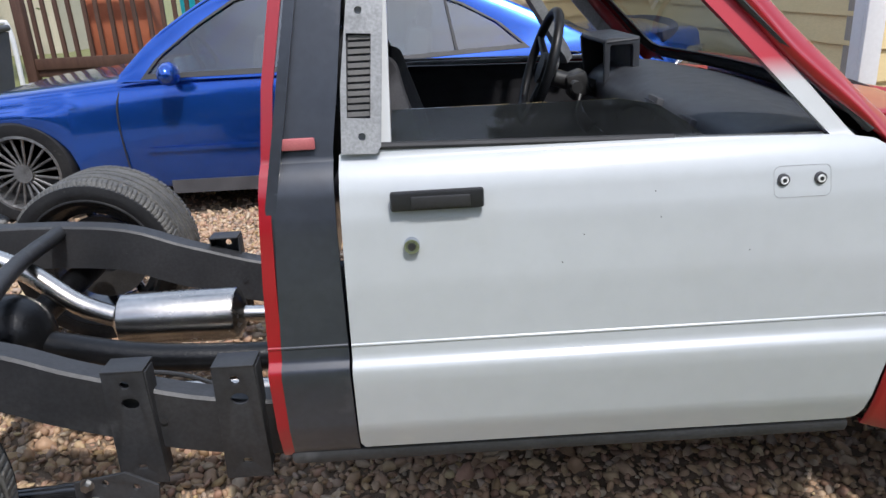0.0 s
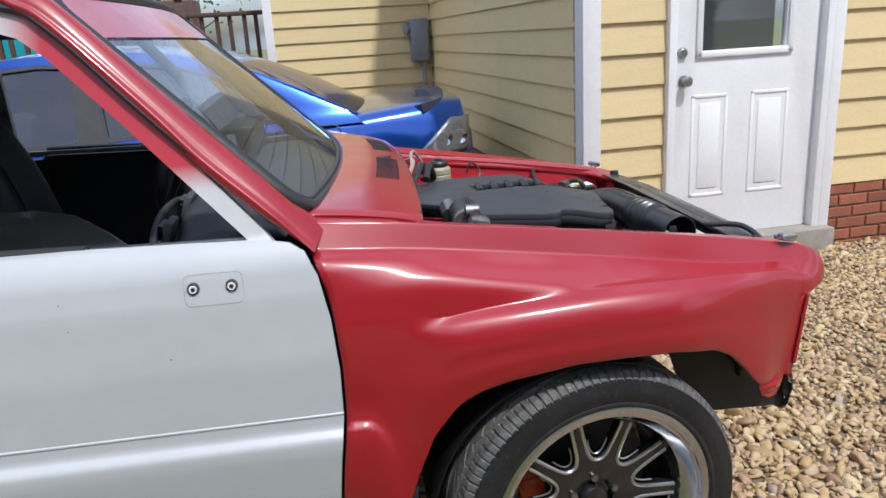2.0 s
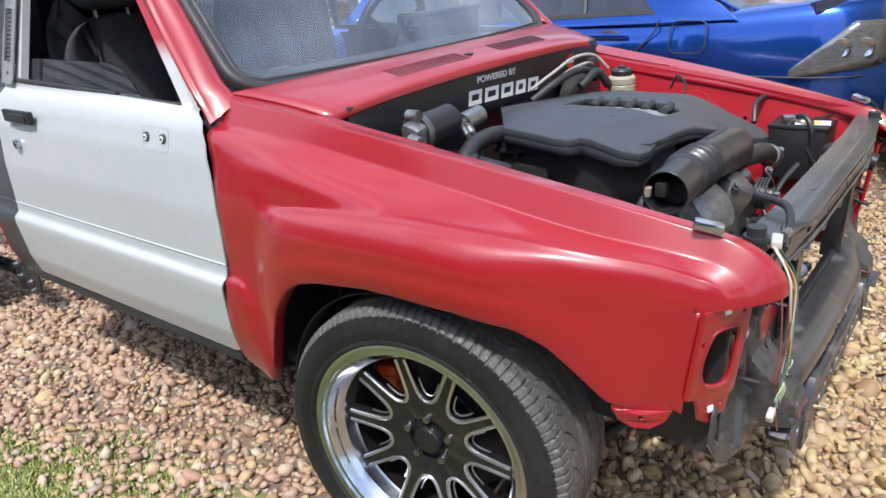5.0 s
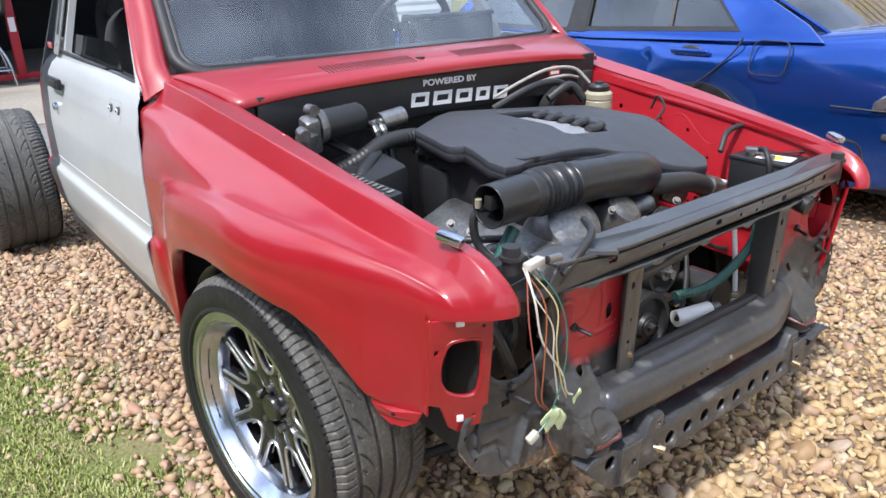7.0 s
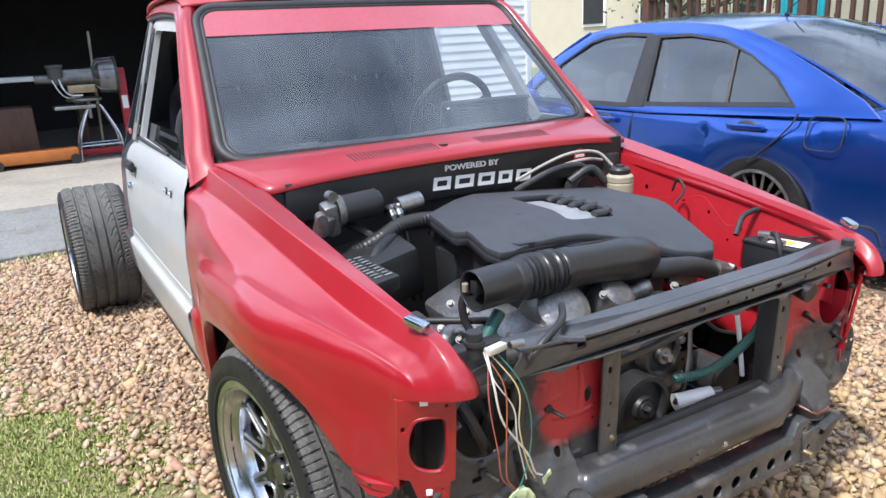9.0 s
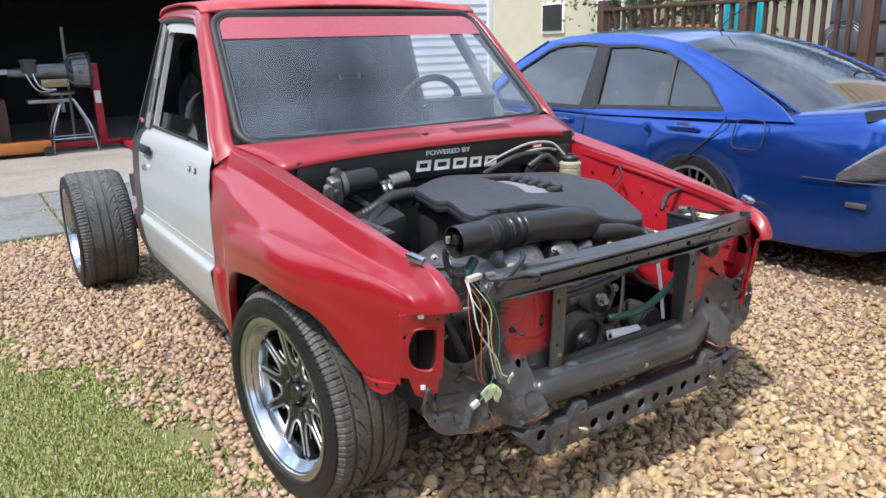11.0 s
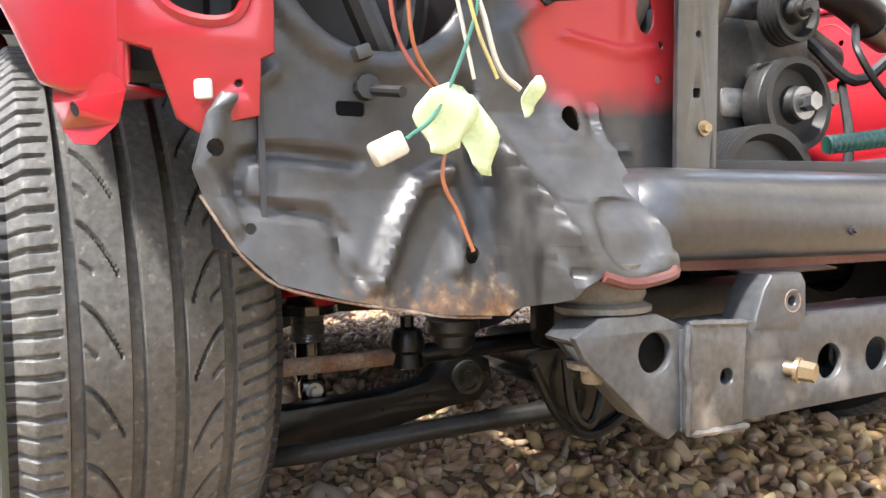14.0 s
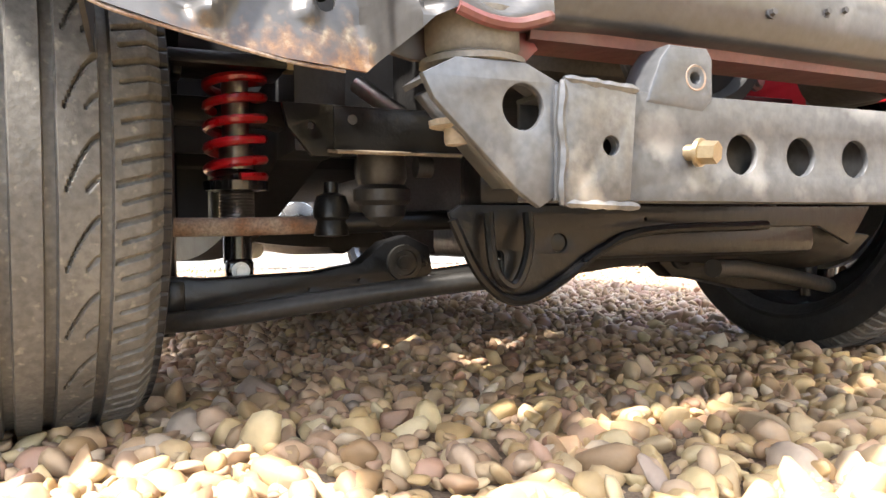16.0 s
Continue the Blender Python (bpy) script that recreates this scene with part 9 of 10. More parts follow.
# ---- deck railing behind the blue car ----
deck = thing("deck_railing", "brown stained wooden deck railing with square balusters", "railing")
RY = 6.3
bm = BM()
box(bm, (-3.3, RY, 0.62), (4.7, 0.05, 0.12), 0.006)
part("bottom_rail", bm, M_wood, deck)
bm = BM()
box(bm, (-3.3, RY, 1.66), (4.7, 0.10, 0.045), 0.008)
part("top_rail", bm, M_wood, deck)
bm = BM()
box(bm, (0, 0, 1.14), (0.042, 0.042, 1.02), 0.003, seg=1)
bal = mesh_of("baluster", bm, M_wood, False)
k = 0
x = -5.55
while x < -1.05:
    ob = new("baluster", bal)
    ob.parent = deck
    ob.matrix_basis = Matrix.Translation((x, RY + random.uniform(-0.004, 0.004), 0)) @ Matrix.Rotation(radians(random.uniform(-0.8, 0.8)), 4, "Y")
    x += 0.138
for x in (-5.68, -3.45, -2.05, -1.02):
    bm = BM()
    box(bm, (x, RY, 0.90), (0.11, 0.11, 1.75), 0.006)
    if x > -3.5:
        lathe(bm, [(0.0, 1.90), (0.03, 1.89), (0.05, 1.84), (0.03, 1.80), (0.055, 1.775)], "z", 16, (x, RY, 0))
    part("post", bm, M_wood, deck)
bm = BM()
box(bm, (-3.3, RY + 1.3, 0.52), (4.8, 2.6, 0.08), 0.01)
part("deck_boards", bm, M_wood, deck)
pot = thing("deck_box", "rust-red wooden planter box on the deck", "planter")
bm = BM()
box(bm, (-4.75, RY + 0.5, 1.0), (0.75, 0.4, 0.85), 0.02)
part("planter", bm, M_terra, pot)
tl_ = thing("teal_slide", "bright teal plastic play panel on the deck", "play panel")
bm = BM()
box(bm, (-3.85, RY + 0.55, 1.25), (0.55, 0.05, 1.4), 0.02)
part("panel", bm, M_teal, tl_)
for k in range(5):
    bm = BM()
    box(bm, (-4.07 + 0.11 * k, RY + 0.52, 1.25), (0.02, 0.02, 1.38), 0.005)
    part("rib", bm, M_teal, tl_)
hs = thing("deck_cabinet", "dark weathered cabinet on the deck", "cabinet")
bm = BM()
box(bm, (-2.6, RY + 1.4, 1.2), (1.0, 0.5, 1.4), 0.02)
part("cabinet_body", bm, M_wood, hs)
bm = BM()
for zz in (0.85, 1.2, 1.55):
    box(bm, (-2.6, RY + 1.14, zz), (0.94, 0.02, 0.30), 0.006)
part("drawer_front", bm, M_binm, hs)
bw = thing("hose_wheel", "pale coiled garden hose on the railing", "garden hose")
bm = BM()
for r in (0.20, 0.225, 0.25):
    P = [(-2.35 + r * math.cos(a), RY + 0.12, 1.15 + r * math.sin(a)) for a in np.linspace(0, 2 * math.pi, 24)]
    tube(bm, P, 0.014, 8, 2)
part("coil", bm, M_metergrey, bw)

# wheelie bin by the deck
bn = thing("wheelie_bin", "grey wheelie bin with a white notice", "rubbish bin", m=Matrix.Translation((-6.15, 6.0, 0)))
bm = grid(BM(), loft([[(sx * w, sy * w * 1.05, z) for sx, sy in ((-1, -1), (1, -1), (1, 1), (-1, 1), (-1, -1))] for z, w in ((0.02, 0.22), (0.5, 0.26), (0.98, 0.30))], 2, 1))
part("bin_body", bm, M_binm, bn)
bm = BM()
box(bm, (0, -0.02, 1.02), (0.66, 0.72, 0.07), 0.03)
cyl(bm, (-0.26, 0.34, 1.0), (0.26, 0.34, 1.0), 0.02)
part("bin_lid", bm, M_binm, bn)
bm = BM()
box(bm, (0.05, -0.302, 0.78), (0.28, 0.004, 0.22), 0, (6, 0, 0))
part("notice", bm, M_white_vinyl, bn)
for zz, w in ((0.84, 0.2), (0.78, 0.18), (0.71, 0.2)):
    bm = BM()
    box(bm, (0.05, -0.3075 + (zz - 0.78) * -0.1, zz), (w, 0.002, 0.03), 0, (6, 0, 0))
    part("notice_bar", bm, M_binm, bn)

# ---- garage ----
gar = []
bm = BM()
GX = -8.0
box(bm, (GX - 0.08, 5.20, 1.7), (0.16, 1.75, 3.4))
box(bm, (GX - 0.08, -4.2, 1.7), (0.16, 3.0, 3.4))
box(bm, (GX - 0.08, 0.82, 2.95), (0.16, 7.04, 0.9))
gw_ = tagged(part("garage_wall", bm, M_mortar, None, "white clapboard garage front with an open doorway", smooth=False), category="wall", kind="structure")
for (y0, y1, z0, z1) in ((4.40, 6.05, 0.10, 3.3), (-5.6, -2.76, 0.10, 3.3), (-2.70, 4.34, 2.52, 3.3)):
    L_ = y1 - y0
    bm = BM()
    P = [(0.0, 0.0), (0.022, 0.0), (0.022, 0.006), (0.004, 0.135), (0.0, 0.135)]
    va = [bm.verts.new((p[0], 0, p[1])) for p in P]
    vb = [bm.verts.new((p[0], L_, p[1])) for p in P]
    for i in range(5):
        bm.faces.new((va[i], va[(i + 1) % 5], vb[(i + 1) % 5], vb[i]))
    bm.faces.new(va)
    bm.faces.new(vb)
    me = mesh_of("clapboard", bm, M_sidwhite, False)
    z = z0
    while z < z1:
        ob = new("clapboard", me)
        ob.parent = gw_
        ob.matrix_basis = Matrix.Translation((GX, y0, z))
        z += 0.125
bm = BM()
box(bm, (GX + 0.02, 4.37, 1.25), (0.06, 0.10, 2.5), 0.005)
box(bm, (GX + 0.02, 6.08, 1.7), (0.06, 0.09, 3.4), 0.005)
box(bm, (GX + 0.02, -2.73, 1.25), (0.06, 0.10, 2.5), 0.005)
box(bm, (GX + 0.02, 0.82, 2.50), (0.06, 7.1, 0.10), 0.005)
tagged(part("garage_trim", bm, M_trimw, None, "white boards round the garage doorway"), category="trim", kind="structure")
# the garage's inner shade is put into the near-black wall and ceiling colour
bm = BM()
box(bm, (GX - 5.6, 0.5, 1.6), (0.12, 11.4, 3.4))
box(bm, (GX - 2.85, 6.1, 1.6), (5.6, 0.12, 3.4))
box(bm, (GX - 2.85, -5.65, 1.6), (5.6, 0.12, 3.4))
tagged(part("garage_inner_wall", bm, M_dark, None, "garage inner walls coloured near-black for the unlit interior", smooth=False), category="wall", kind="structure")
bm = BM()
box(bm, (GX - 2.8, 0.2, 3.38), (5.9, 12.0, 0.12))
tagged(part("garage_ceiling", bm, M_dark, None, "garage ceiling coloured near-black for the unlit interior", smooth=False), category="ceiling", kind="structure")
bm = BM()
box(bm, (GX - 1.7, 0.2, 0.0), (7.9, 11.6, 0.10), 0.01)
tagged(part("garage_floor", bm, M_conc, None, "stained tan concrete slab", smooth=False), category="floor", kind="structure")
pv = thing("paving", "grey concrete paving slabs with weeds in the joints", "paving", kind="structure")
bm = BM()
box(bm, (0, 0, 0.0), (0.88, 0.88, 0.07), 0.008, seg=1)
me = mesh_of("slab", bm, M_paver, False)
for i in range(2):
    for j in range(-4, 4):
        ob = new("slab", me)
        ob.parent = pv
        ob.matrix_basis = Matrix.Translation((-5.3 + 0.9 * i, -0.45 + 0.9 * j, 0.005 + random.uniform(-0.004, 0.004))) @ Matrix.Rotation(radians(random.uniform(-0.5, 0.5)), 4, "Z")

# gearbox on its stand, engine stand, trolley jack, bench
gb = thing("gearbox", "bare alloy gearbox resting on a stand", "gearbox")
bm = BM()
lathe(bm, [(0.0, -0.80), (0.05, -0.80), (0.06, -0.62), (0.082, -0.60), (0.088, -0.46), (0.096, -0.44), (0.098, -0.30), (0.11, -0.17), (0.15, -0.135), (0.195, -0.10), (0.208, -0.02), (0.212, 0.08)], "y", 32, (-8.6, 0, 1.06))
box(bm, (-8.6, -0.36, 1.10), (0.16, 0.40, 0.12), 0.025)
casing = part("casing", bm, M_alu, gb)
bm = BM()
lathe(bm, [(0.205, 0.075), (0.226, 0.078), (0.228, 0.11), (0.16, 0.115), (0.15, 0.07)], "y", 32, (-8.6, 0, 1.06))
for k in range(10):
    a = k * math.pi / 5 + 0.2
    bolt(bm, (-8.6 + 0.217 * math.cos(a), 0.11, 1.06 + 0.217 * math.sin(a)), (0, 1, 0), 0.011, 0.014)
part("bell_flange", bm, M_alu_dark, gb)
for k in range(6):
    a = radians(-50 + 36 * k)
    bm = BM()
    tube(bm, [(-8.6 + r_ * math.cos(a), y, 1.06 + r_ * math.sin(a)) for y, r_ in ((-0.16, 0.13), (-0.10, 0.196), (-0.02, 0.209), (0.075, 0.213))], 0.007, 6, 3)
    part("casting_rib", bm, M_alu, casing)
bm = BM()
box(bm, (-8.54, -0.32, 0.925), (0.22, 0.31, 0.10), 0.015)
part("pan", bm, M_gold, gb, "bronze-stained sump pan")
bm = BM()
lathe(bm, [(0.0, 1.06), (0.075, 1.06), (0.085, 1.18), (0.098, 1.19), (0.098, 1.215), (0.085, 1.22), (0.0, 1.225)], "z", 24, (-8.47, -0.577, 0))
part("plastic_cover", bm, M_greytrim, gb, "dark plastic cover on the tail end")
bm = BM()
tube(bm, [(-8.45, -0.62, 1.05), (-8.44, -0.57, 0.92), (-8.44, -0.50, 0.84), (-8.45, -0.36, 0.83)], 0.012, 10, 5)
tube(bm, [(-8.43, -0.55, 1.05), (-8.42, -0.52, 0.94), (-8.42, -0.45, 0.86), (-8.44, -0.32, 0.85)], 0.012, 10, 5)
part("bent_pipe", bm, M_chrome, gb)
gp_ = thing("wooden_pole", "pale wooden pole leaning in the dark garage", "pole")
bm = BM()
cyl(bm, (-8.95, -0.14, 0.05), (-9.0, -0.085, 1.60), 0.017, seg=12)
part("shaft", bm, M_tan, gp_)
stn = thing("work_stool", "chrome tubular stand under the gearbox", "stand")
bm = BM()
lathe(bm, [(0.0, 0.775), (0.19, 0.775), (0.205, 0.785), (0.205, 0.805), (0.19, 0.815), (0.0, 0.815)], "z", 32, (-8.6, -0.30, 0))
box(bm, (-8.6, -0.42, 0.71), (0.26, 0.46, 0.045), 0.01)
cyl(bm, (-8.6, -0.26, 0.56), (-8.6, -0.26, 0.78), 0.025, seg=14)
part("top", bm, M_steel, stn)
for sx in (-1, 1):
    for sy in (-1, 1):
        bm = BM()
        tube(bm, [(-8.6 + sx * 0.07, -0.2 + sy * 0.06, 0.72), (-8.6 + sx * 0.10, -0.2 + sy * 0.12, 0.60), (-8.6 + sx * 0.16, -0.2 + sy * 0.22, 0.35), (-8.6 + sx * 0.18, -0.2 + sy * 0.26, 0.06)], 0.014, 10, 4)
        part("leg", bm, M_chrome, stn)
bm = BM()
P = [(-8.6 + 0.17 * sx, -0.2 + 0.24 * sy, 0.24) for sx, sy in ((-1, -1), (1, -1), (1, 1), (-1, 1), (-1, -1))]
tube(bm, P, 0.010, 8, 1)
part("foot_ring", bm, M_chrome, stn)
es = thing("engine_stand", "red steel engine stand", "engine stand")
bm = BM()
box(bm, (-8.75, 0.18, 0.62), (0.09, 0.10, 1.02), 0.006)
box(bm, (-8.75, 0.10, 1.10), (0.10, 0.26, 0.09), 0.01)
box(bm, (-8.75, -0.15, 0.13), (0.08, 1.2, 0.07), 0.006)
box(bm, (-8.45, 0.42, 0.12), (0.75, 0.08, 0.07), 0.006)
part("frame", bm, M_redstand, es)
bm = BM()
box(bm, (-8.70, 0.18, 0.72), (0.004, 0.07, 0.16), 0)
part("label", bm, M_white_vinyl, es)
tj = thing("trolley_jack", "long orange trolley jack", "jack")
bm = BM()
box(bm, (-8.5, -0.95, 0.17), (0.22, 0.95, 0.14), 0.02)
part("chassis", bm, M_orange, tj)
for y in (-1.35, -0.52):
    bm = BM()
    cyl(bm, (-8.36, y, 0.11), (-8.42, y, 0.11), 0.06, seg=18)
    part("wheel", bm, M_hose, tj)
bch = thing("work_bench", "cluttered garage bench with a pale top", "work bench")
bm = BM()
box(bm, (-9.4, -1.5, 1.06), (0.6, 2.6, 0.06), 0.01)
part("bench_top", bm, M_sidwhite, bch)
for y in (-2.7, -0.3):
    bm = BM()
    box(bm, (-9.4, y, 0.55), (0.5, 0.08, 1.0), 0.01)
    part("leg", bm, M_wood, bch)
cr = thing("wooden_crate", "brown wooden crate on the garage floor", "crate")
bm = BM()
box(bm, (-8.9, -1.15, 0.42), (0.5, 0.55, 0.65), 0.02)
part("crate_body", bm, M_wood, cr)

# ---- beyond: a pale house, a low fence and a tree ----
nh = thing("far_house", "beige neighbouring house far behind the yard", "house")
bm = BM()
box(bm, (-17.0, 20.0, 2.5), (13.0, 5.0, 5.0))
part("wall", bm, M_beige, nh, smooth=False)
bm = BM()
box(bm, (-14.2, 17.3, 1.5), (0.9, 0.4, 3.2), 0.02)
part("pillar", bm, M_beige, nh)
for x in (-16.2, -12.6, -19.0):
    bm = BM()
    box(bm, (x, 17.46, 2.0), (1.2, 0.08, 1.1), 0.01)
    wn_ = part("window", bm, M_trimw, nh)
    bm = BM()
    box(bm, (x, 17.40, 2.0), (1.0, 0.04, 0.9), 0.0)
    part("pane", bm, M_dark, wn_)
bm = BM()
box(bm, (-17.0, 19.8, 5.2), (14.0, 6.0, 0.5), 0.05)
part("roof", bm, M_greytrim, nh)
fc = thing("stacked_wall", "low weathered timber stack by the yard edge", "timber stack")
for k in range(5):
    bm = BM()
    box(bm, (-11.0, 11.5, 0.14 + 0.2 * k), (3.6, 0.35, 0.17), 0.03)
    part("plank", bm, M_wood, fc)
rl = thing("tube_rail", "bent white tubular rail behind the garage corner", "tube rail")
bm = BM()
tube(bm, [(-7.6, 7.4, 0.1), (-7.6, 7.4, 0.95), (-7.4, 7.45, 1.05), (-6.7, 7.6, 1.05), (-6.55, 7.65, 0.95), (-6.55, 7.65, 0.1)], 0.03, 10, 5)
part("tube", bm, M_sidwhite, rl)


def tree(x, y, h, spread, n, seed):
    rnd = random.Random(seed)
    tr_ = thing("tree", "leafy tree with a brown trunk round the yard", "tree", "trees round the yard")
    bm = BM()
    tube(bm, [(x, y, -0.05), (x + 0.06, y, h * 0.2), (x - 0.05, y + 0.05, h * 0.42), (x + 0.05, y, h * 0.7)], 0.2, 10, 5, radii=[0.20, 0.16, 0.12, 0.05])
    tips = []
    for k in range(14):
        a, z0 = rnd.uniform(0, 6.28), h * rnd.uniform(0.22, 0.62)
        L_ = spread * rnd.uniform(0.5, 1.0)
        p1 = (x + L_ * 0.5 * math.cos(a), y + L_ * 0.5 * math.sin(a), z0 + h * 0.10)
        p2 = (x + L_ * math.cos(a), y + L_ * math.sin(a), z0 + h * rnd.uniform(0.05, 0.25))
        tube(bm, [(x, y, z0), p1, p2], 0.04, 6, 4, radii=[0.06, 0.035, 0.012])
        tips += [p1, p2, tuple((np.array(p1) + np.array(p2)) / 2)]
    part("trunk", bm, M_bark, tr_)
    V, F = [], []
    for _ in range(n):
        c = rnd.choice(tips)
        p = np.array([c[0] + rnd.gauss(0, spread * 0.16), c[1] + rnd.gauss(0, spread * 0.16), c[2] + rnd.gauss(0, spread * 0.13)])
        d = np.array([rnd.gauss(0, 1), rnd.gauss(0, 1), rnd.gauss(-0.3, 0.6)])
        d /= np.linalg.norm(d)
        e = np.cross(d, [rnd.gauss(0, 1), rnd.gauss(0, 1), rnd.gauss(0, 1)])
        e /= np.linalg.norm(e) + 1e-6
        L_ = rnd.uniform(0.07, 0.13)
        b = len(V)
        V += [p, p + d * L_ * 0.5 + e * L_ * 0.3, p + d * L_, p + d * L_ * 0.5 - e * L_ * 0.3]
        F.append((b, b + 1, b + 2, b + 3))
    me = bpy.data.meshes.new("crown")
    me.from_pydata([tuple(v) for v in V], [], F)
    finish(me, M_leaves, False)
    part("crown", me, None, tr_)


tree(-9.2, 11.2, 6.0, 2.6, 7000, 1)
tree(-13.5, 15.5, 7.0, 3.2, 6000, 2)
tree(-4.5, 15.5, 7.5, 3.4, 7000, 3)
for k, (x, y, h) in enumerate(((-9.0, -12.0, 6.5), (-4.5, -14.0, 7.5), (0.5, -12.5, 6.5), (5.0, -13.5, 7.5), (9.5, -10.5, 7.0), (12.5, -5.0, 7.5), (13.5, 0.5, 6.5))):
    tree(x, y, h, 3.0, 5000, 10 + k)


# ---- pebbles, grass and weeds ----
def bulk(name, V, F, material, smooth=True):
    """One mesh out of many small pieces. V: (pieces, verts, 3); F: faces of one piece."""
    n, k = V.shape[:2]
    F = np.asarray(F)
    A = (F[None] + (np.arange(n) * k)[:, None, None]).reshape(-1, F.shape[1])
    me = bpy.data.meshes.new(name)
    me.vertices.add(n * k)
    me.vertices.foreach_set("co", V.reshape(-1).astype(np.float32))
    me.loops.add(A.size)
    me.loops.foreach_set("vertex_index", A.reshape(-1).astype(np.int32))
    me.polygons.add(len(A))
    me.polygons.foreach_set("loop_start", (np.arange(len(A)) * F.shape[1]).astype(np.int32))
    me.update(calc_edges=True)
    me.materials.append(material)
    if smooth:
        me.shade_smooth()
    return me


def ico(sub):
    bm = bmesh.new()
    bmesh.ops.create_icosphere(bm, subdivisions=sub, radius=1.0)
    bm.verts.ensure_lookup_table()
    V = np.array([v.co[:] for v in bm.verts])
    F = [[v.index for v in f.verts] for f in bm.faces]
    bm.free()
    return V, F


rng = np.random.default_rng(7)


def scatter(points, sub, size, zbase, lumps=0.16):
    """Rounded, uneven stones at the given places."""
    V0, F = ico(sub)
    n = len(points)
    s = size * rng.lognormal(0, 0.34, n)[:, None] * np.stack([rng.uniform(0.85, 1.35, n), rng.uniform(0.65, 1.0, n), rng.uniform(0.42, 0.72, n)], 1)
    W = np.repeat(V0[None], n, 0)
    for _ in range(3):
        d = rng.normal(size=(n, 1, 3))
        d /= np.linalg.norm(d, axis=2, keepdims=True)
        W = W * (1 + lumps * np.clip((W * d).sum(2, keepdims=True), -0.6, 0.75))
    # broken and worn flats
    for _ in range(8):
        d = rng.normal(size=(n, 1, 3))
        d /= np.linalg.norm(d, axis=2, keepdims=True)
        over = (W * d).sum(2, keepdims=True) - rng.uniform(0.42, 0.85, (n, 1, 1))
        W = W - 0.9 * d * np.maximum(over, 0)
    W = W * s[:, None] * 1.14
    q = rng.normal(size=(n, 4)) * np.array([1.0, 0.35, 0.35, 1.0])
    q /= np.linalg.norm(q, axis=1, keepdims=True)
    w, x, y, z = q.T
    R = np.stack([np.stack([1 - 2 * (y * y + z * z), 2 * (x * y - z * w), 2 * (x * z + y * w)], 1), np.stack([2 * (x * y + z * w), 1 - 2 * (x * x + z * z), 2 * (y * z - x * w)], 1), np.stack([2 * (x * z - y * w), 2 * (y * z + x * w), 1 - 2 * (x * x + y * y)], 1)], 1)
    W = np.einsum("nij,nkj->nki", R, W)
    P = np.concatenate([points, (zbase + rng.uniform(-0.006, 0.010, n))[:, None]], 1)
    return W + P[:, None], F


def jitter(x0, x1, y0, y1, step):
    X, Y = np.meshgrid(np.arange(x0, x1, step), np.arange(y0, y1, step * 0.9))
    P = np.stack([X.ravel(), Y.ravel()], 1)
    return P + rng.uniform(-0.48, 0.48, P.shape) * step


def lawn_edge(x):
    """The pebbles end where the lawn begins, at this y."""
    return np.interp(x, [-4.2, -2.6, -1.9, -1.62, -1.3, -1.05, -0.7, -0.3, -0.05, 0.15, 0.3, 0.4], [-1.50, -1.47, -1.45, -1.33, -1.15, -1.03, -0.95, -0.87, -0.92, -1.22, -1.85, -4.5])


def on_gravel(P):
    wob = 0.06 * np.sin(P[:, 0] * 9) + 0.05 * np.sin(P[:, 0] * 23 + 1)
    keep = P[:, 1] > lawn_edge(P[:, 0]) + wob - 0.05 + rng.normal(0, 0.05, len(P)) - 0.22 * (rng.uniform(size=len(P)) < 0.05)
    keep &= ~((P[:, 0] > 0.77) & (P[:, 1] > 1.56 + 0.0566 * (P[:, 0] - 0.788)))
    keep &= P[:, 0] > -4.15
    return P[keep]


near = on_gravel(np.vstack([jitter(0.05, 1.35, -1.25, 0.75, 0.0255), jitter(0.05, 1.35, -1.25, 0.75, 0.030)]))


def strew(P, sub, size, zbase, lumps, brown, tan):
    """Brown stones beside the truck give way to tan ones in front of it."""
    is_tan = rng.uniform(size=len(P)) < 0.08 + 0.80 * np.clip((P[:, 0] + 0.15) / 0.75, 0, 1)
    for keep, material, name, label in ((~is_tan, M_pebble, *brown), (is_tan, M_pebble_tan, *tan)):
        V, F = scatter(P[keep], sub, size, zbase, lumps)
        tagged(part(name, bulk(name, V, F, material), None, None, label), category="pebbles", kind="stuff")


strew(near, 2, 0.0130, 0.006, 0.26, ("near_brown_pebbles", "loose pinkish brown river pebbles"), ("near_tan_pebbles", "loose yellowish tan river pebbles"))
allp = on_gravel(np.vstack([jitter(-4.2, 3.4, -2.4, 2.2, 0.0220), jitter(-4.2, 0.9, 2.2, 5.4, 0.045)]))
inside = (allp[:, 0] > 0.05) & (allp[:, 0] < 1.35) & (allp[:, 1] > -1.25) & (allp[:, 1] < 0.75)
allp = allp[~inside]
strew(allp, 1, 0.0136, 0.005, 0.28, ("yard_brown_pebbles", "spread of pinkish brown river pebbles"), ("yard_tan_pebbles", "spread of yellowish tan river pebbles"))


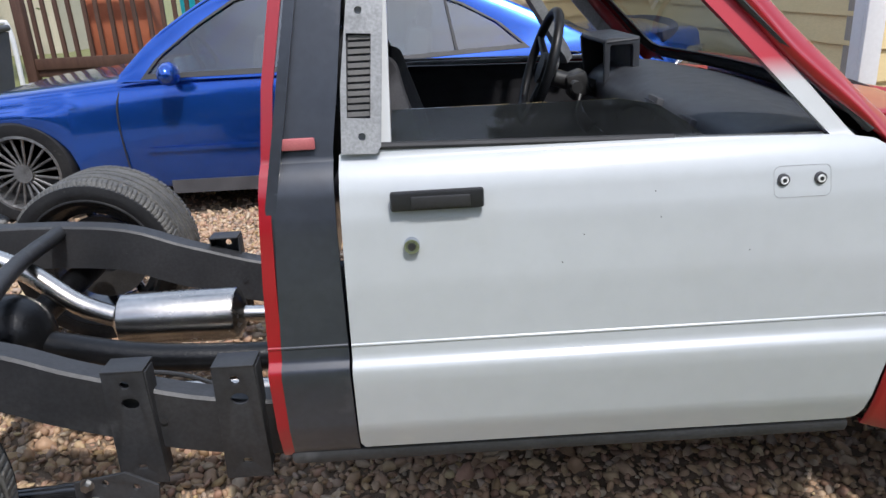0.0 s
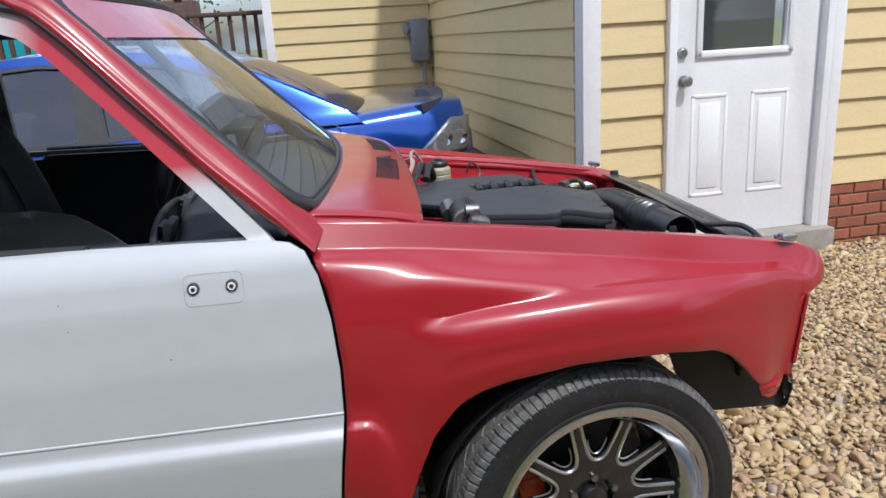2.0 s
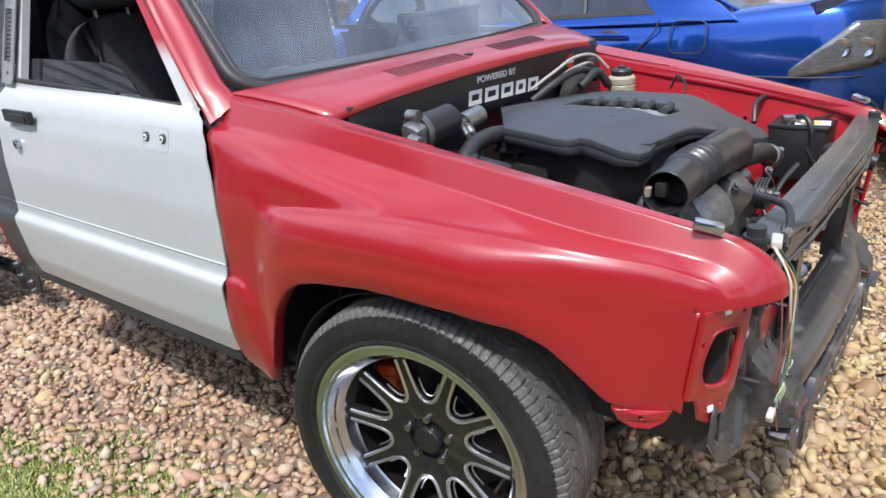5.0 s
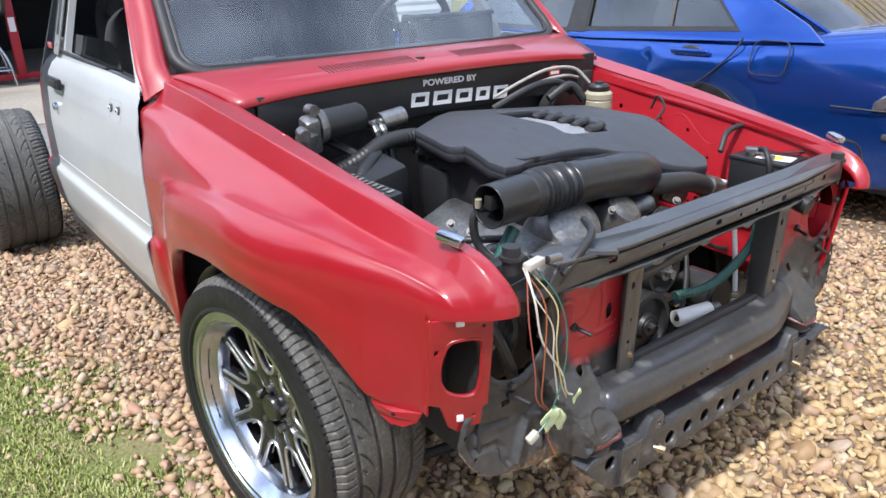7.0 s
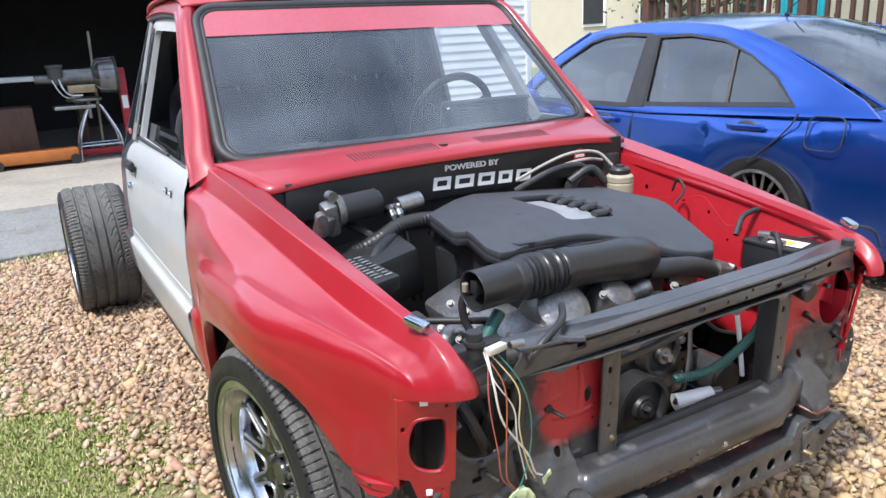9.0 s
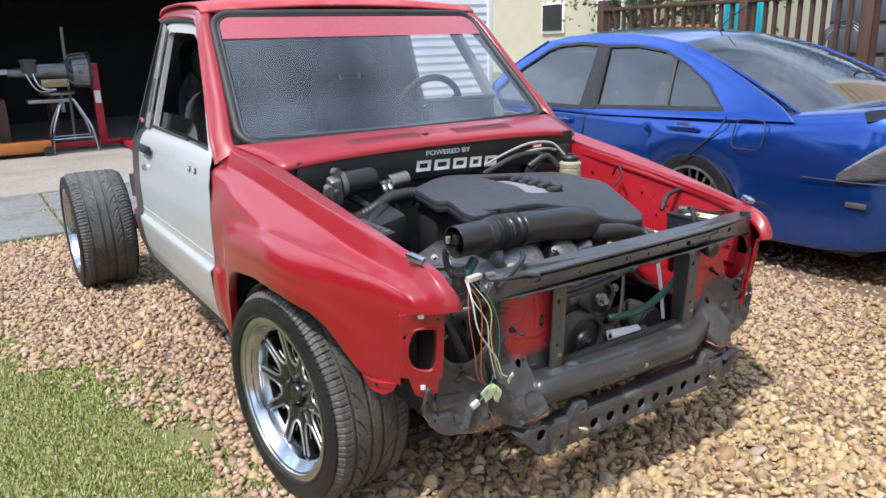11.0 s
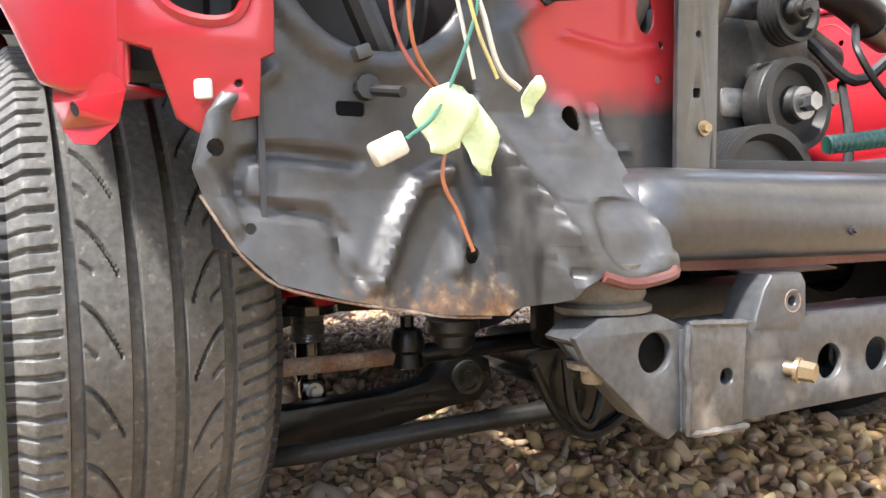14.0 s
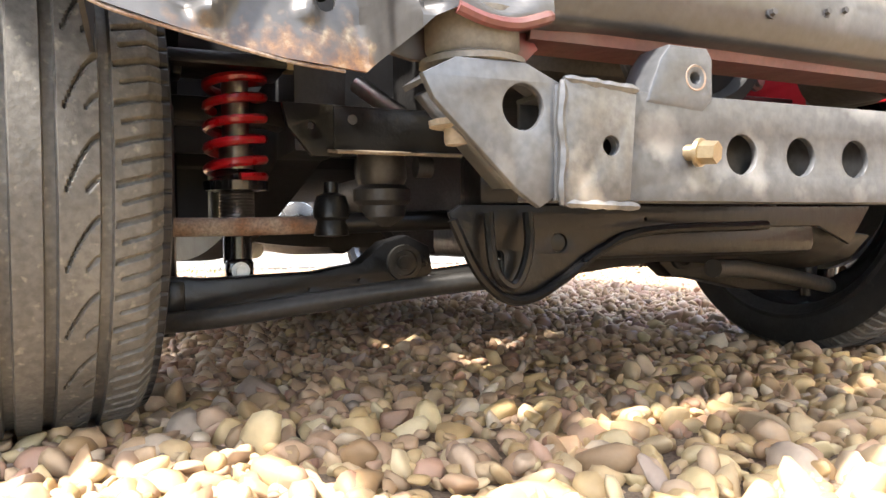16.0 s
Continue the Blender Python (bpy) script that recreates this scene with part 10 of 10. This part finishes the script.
def blades(P, h0, h1, w):
    n = len(P)
    a, lean, h = rng.uniform(0, 6.28, n), rng.uniform(0.3, 1.6, n), rng.uniform(h0, h1, n)
    d = np.stack([np.cos(a), np.sin(a)], 1)
    e = np.stack([-np.sin(a), np.cos(a)], 1) * w
    B = np.concatenate([P, np.zeros((n, 1))], 1)

    def at(f, side, wf):
        q = B.copy()
        q[:, :2] += d * (lean * h * f * f)[:, None] + e * side * wf
        q[:, 2] += h * f * (1 - 0.25 * lean * f)
        return q
    V = np.stack([at(0, -1, 1), at(0, 1, 1), at(0.55, 1, 0.75), at(0.55, -1, 0.75), at(1.0, 0, 0)], 1)
    return V


def lawn_points(n, x0, x1, y0, y1):
    P = np.stack([rng.uniform(x0, x1, n), rng.uniform(y0, y1, n)], 1)
    clump = np.sin(P[:, 0] * 7.3 + 2 * np.sin(P[:, 1] * 5.1)) + np.sin(P[:, 1] * 8.7 + 1.5 * np.sin(P[:, 0] * 6.2)) + rng.normal(0, 0.7, n)
    keep = (P[:, 1] < lawn_edge(P[:, 0]) + 0.04 + 0.05 * np.sin(P[:, 0] * 17) + 0.09 * np.abs(rng.normal(0, 1, n))) & (clump > -0.6)
    return P[keep]


gp = np.vstack([lawn_points(230000, -2.6, 0.5, -2.6, -0.85), lawn_points(20000, -6, 0.5, -4.5, -1.3)])
V = blades(gp, 0.006, 0.034, 0.0021)
me = bulk("lawn", V[:, :4], [(0, 1, 2, 3)], M_blade, False)
tagged(part("lawn_grass", me, None, None, "short patchy green lawn grass"), category="grass", kind="stuff")
# tall hedge beyond the lawn, added out of view to darken paint reflections
hx = rng.uniform(-15, 9, 26000)
hz = 5.2 * rng.uniform(0, 1, 26000) ** 0.8
hz *= 0.85 + 0.15 * np.sin(hx * 0.9) + 0.10 * np.sin(hx * 2.3 + 1)
hy = -9.5 + 0.35 * np.sin(hx * 1.7 + hz) + 0.25 * np.sin(hx * 4.1 - 2 * hz) + rng.uniform(-0.3, 0.3, 26000) + 0.10 * hz
C = np.stack([hx, hy, hz], 1)
d1, d2 = rng.normal(size=(26000, 3)), rng.normal(size=(26000, 3))
d1 *= (rng.uniform(0.12, 0.24, 26000) / np.linalg.norm(d1, axis=1))[:, None]
d2 *= (rng.uniform(0.07, 0.13, 26000) / np.linalg.norm(d2, axis=1))[:, None]
me = bulk("hedge", np.stack([C - d1, C + d2, C + d1, C - d2], 1), [(0, 1, 2, 3)], M_hedge, False)
tagged(part("hedge", me, None, None, "tall dense green hedge, added out of view to darken reflections"), category="hedge", kind="stuff")
wp_ = np.vstack([np.stack([rng.normal(-4.85, 0.03, 500), rng.uniform(-2.5, 0.4, 500)], 1), np.stack([rng.normal(-3.95, 0.1, 900), rng.uniform(-2.5, 0.0, 900)], 1), np.stack([rng.uniform(-5.7, -4, 400), rng.normal(-0.9, 0.03, 400)], 1)])
V = blades(wp_, 0.03, 0.11, 0.004)
me = bulk("weeds", V[:, :4], [(0, 1, 2, 3)], M_blade, False)
tagged(part("joint_weeds", me, None, None, "weeds growing in the paving joints"), category="weeds", kind="stuff")
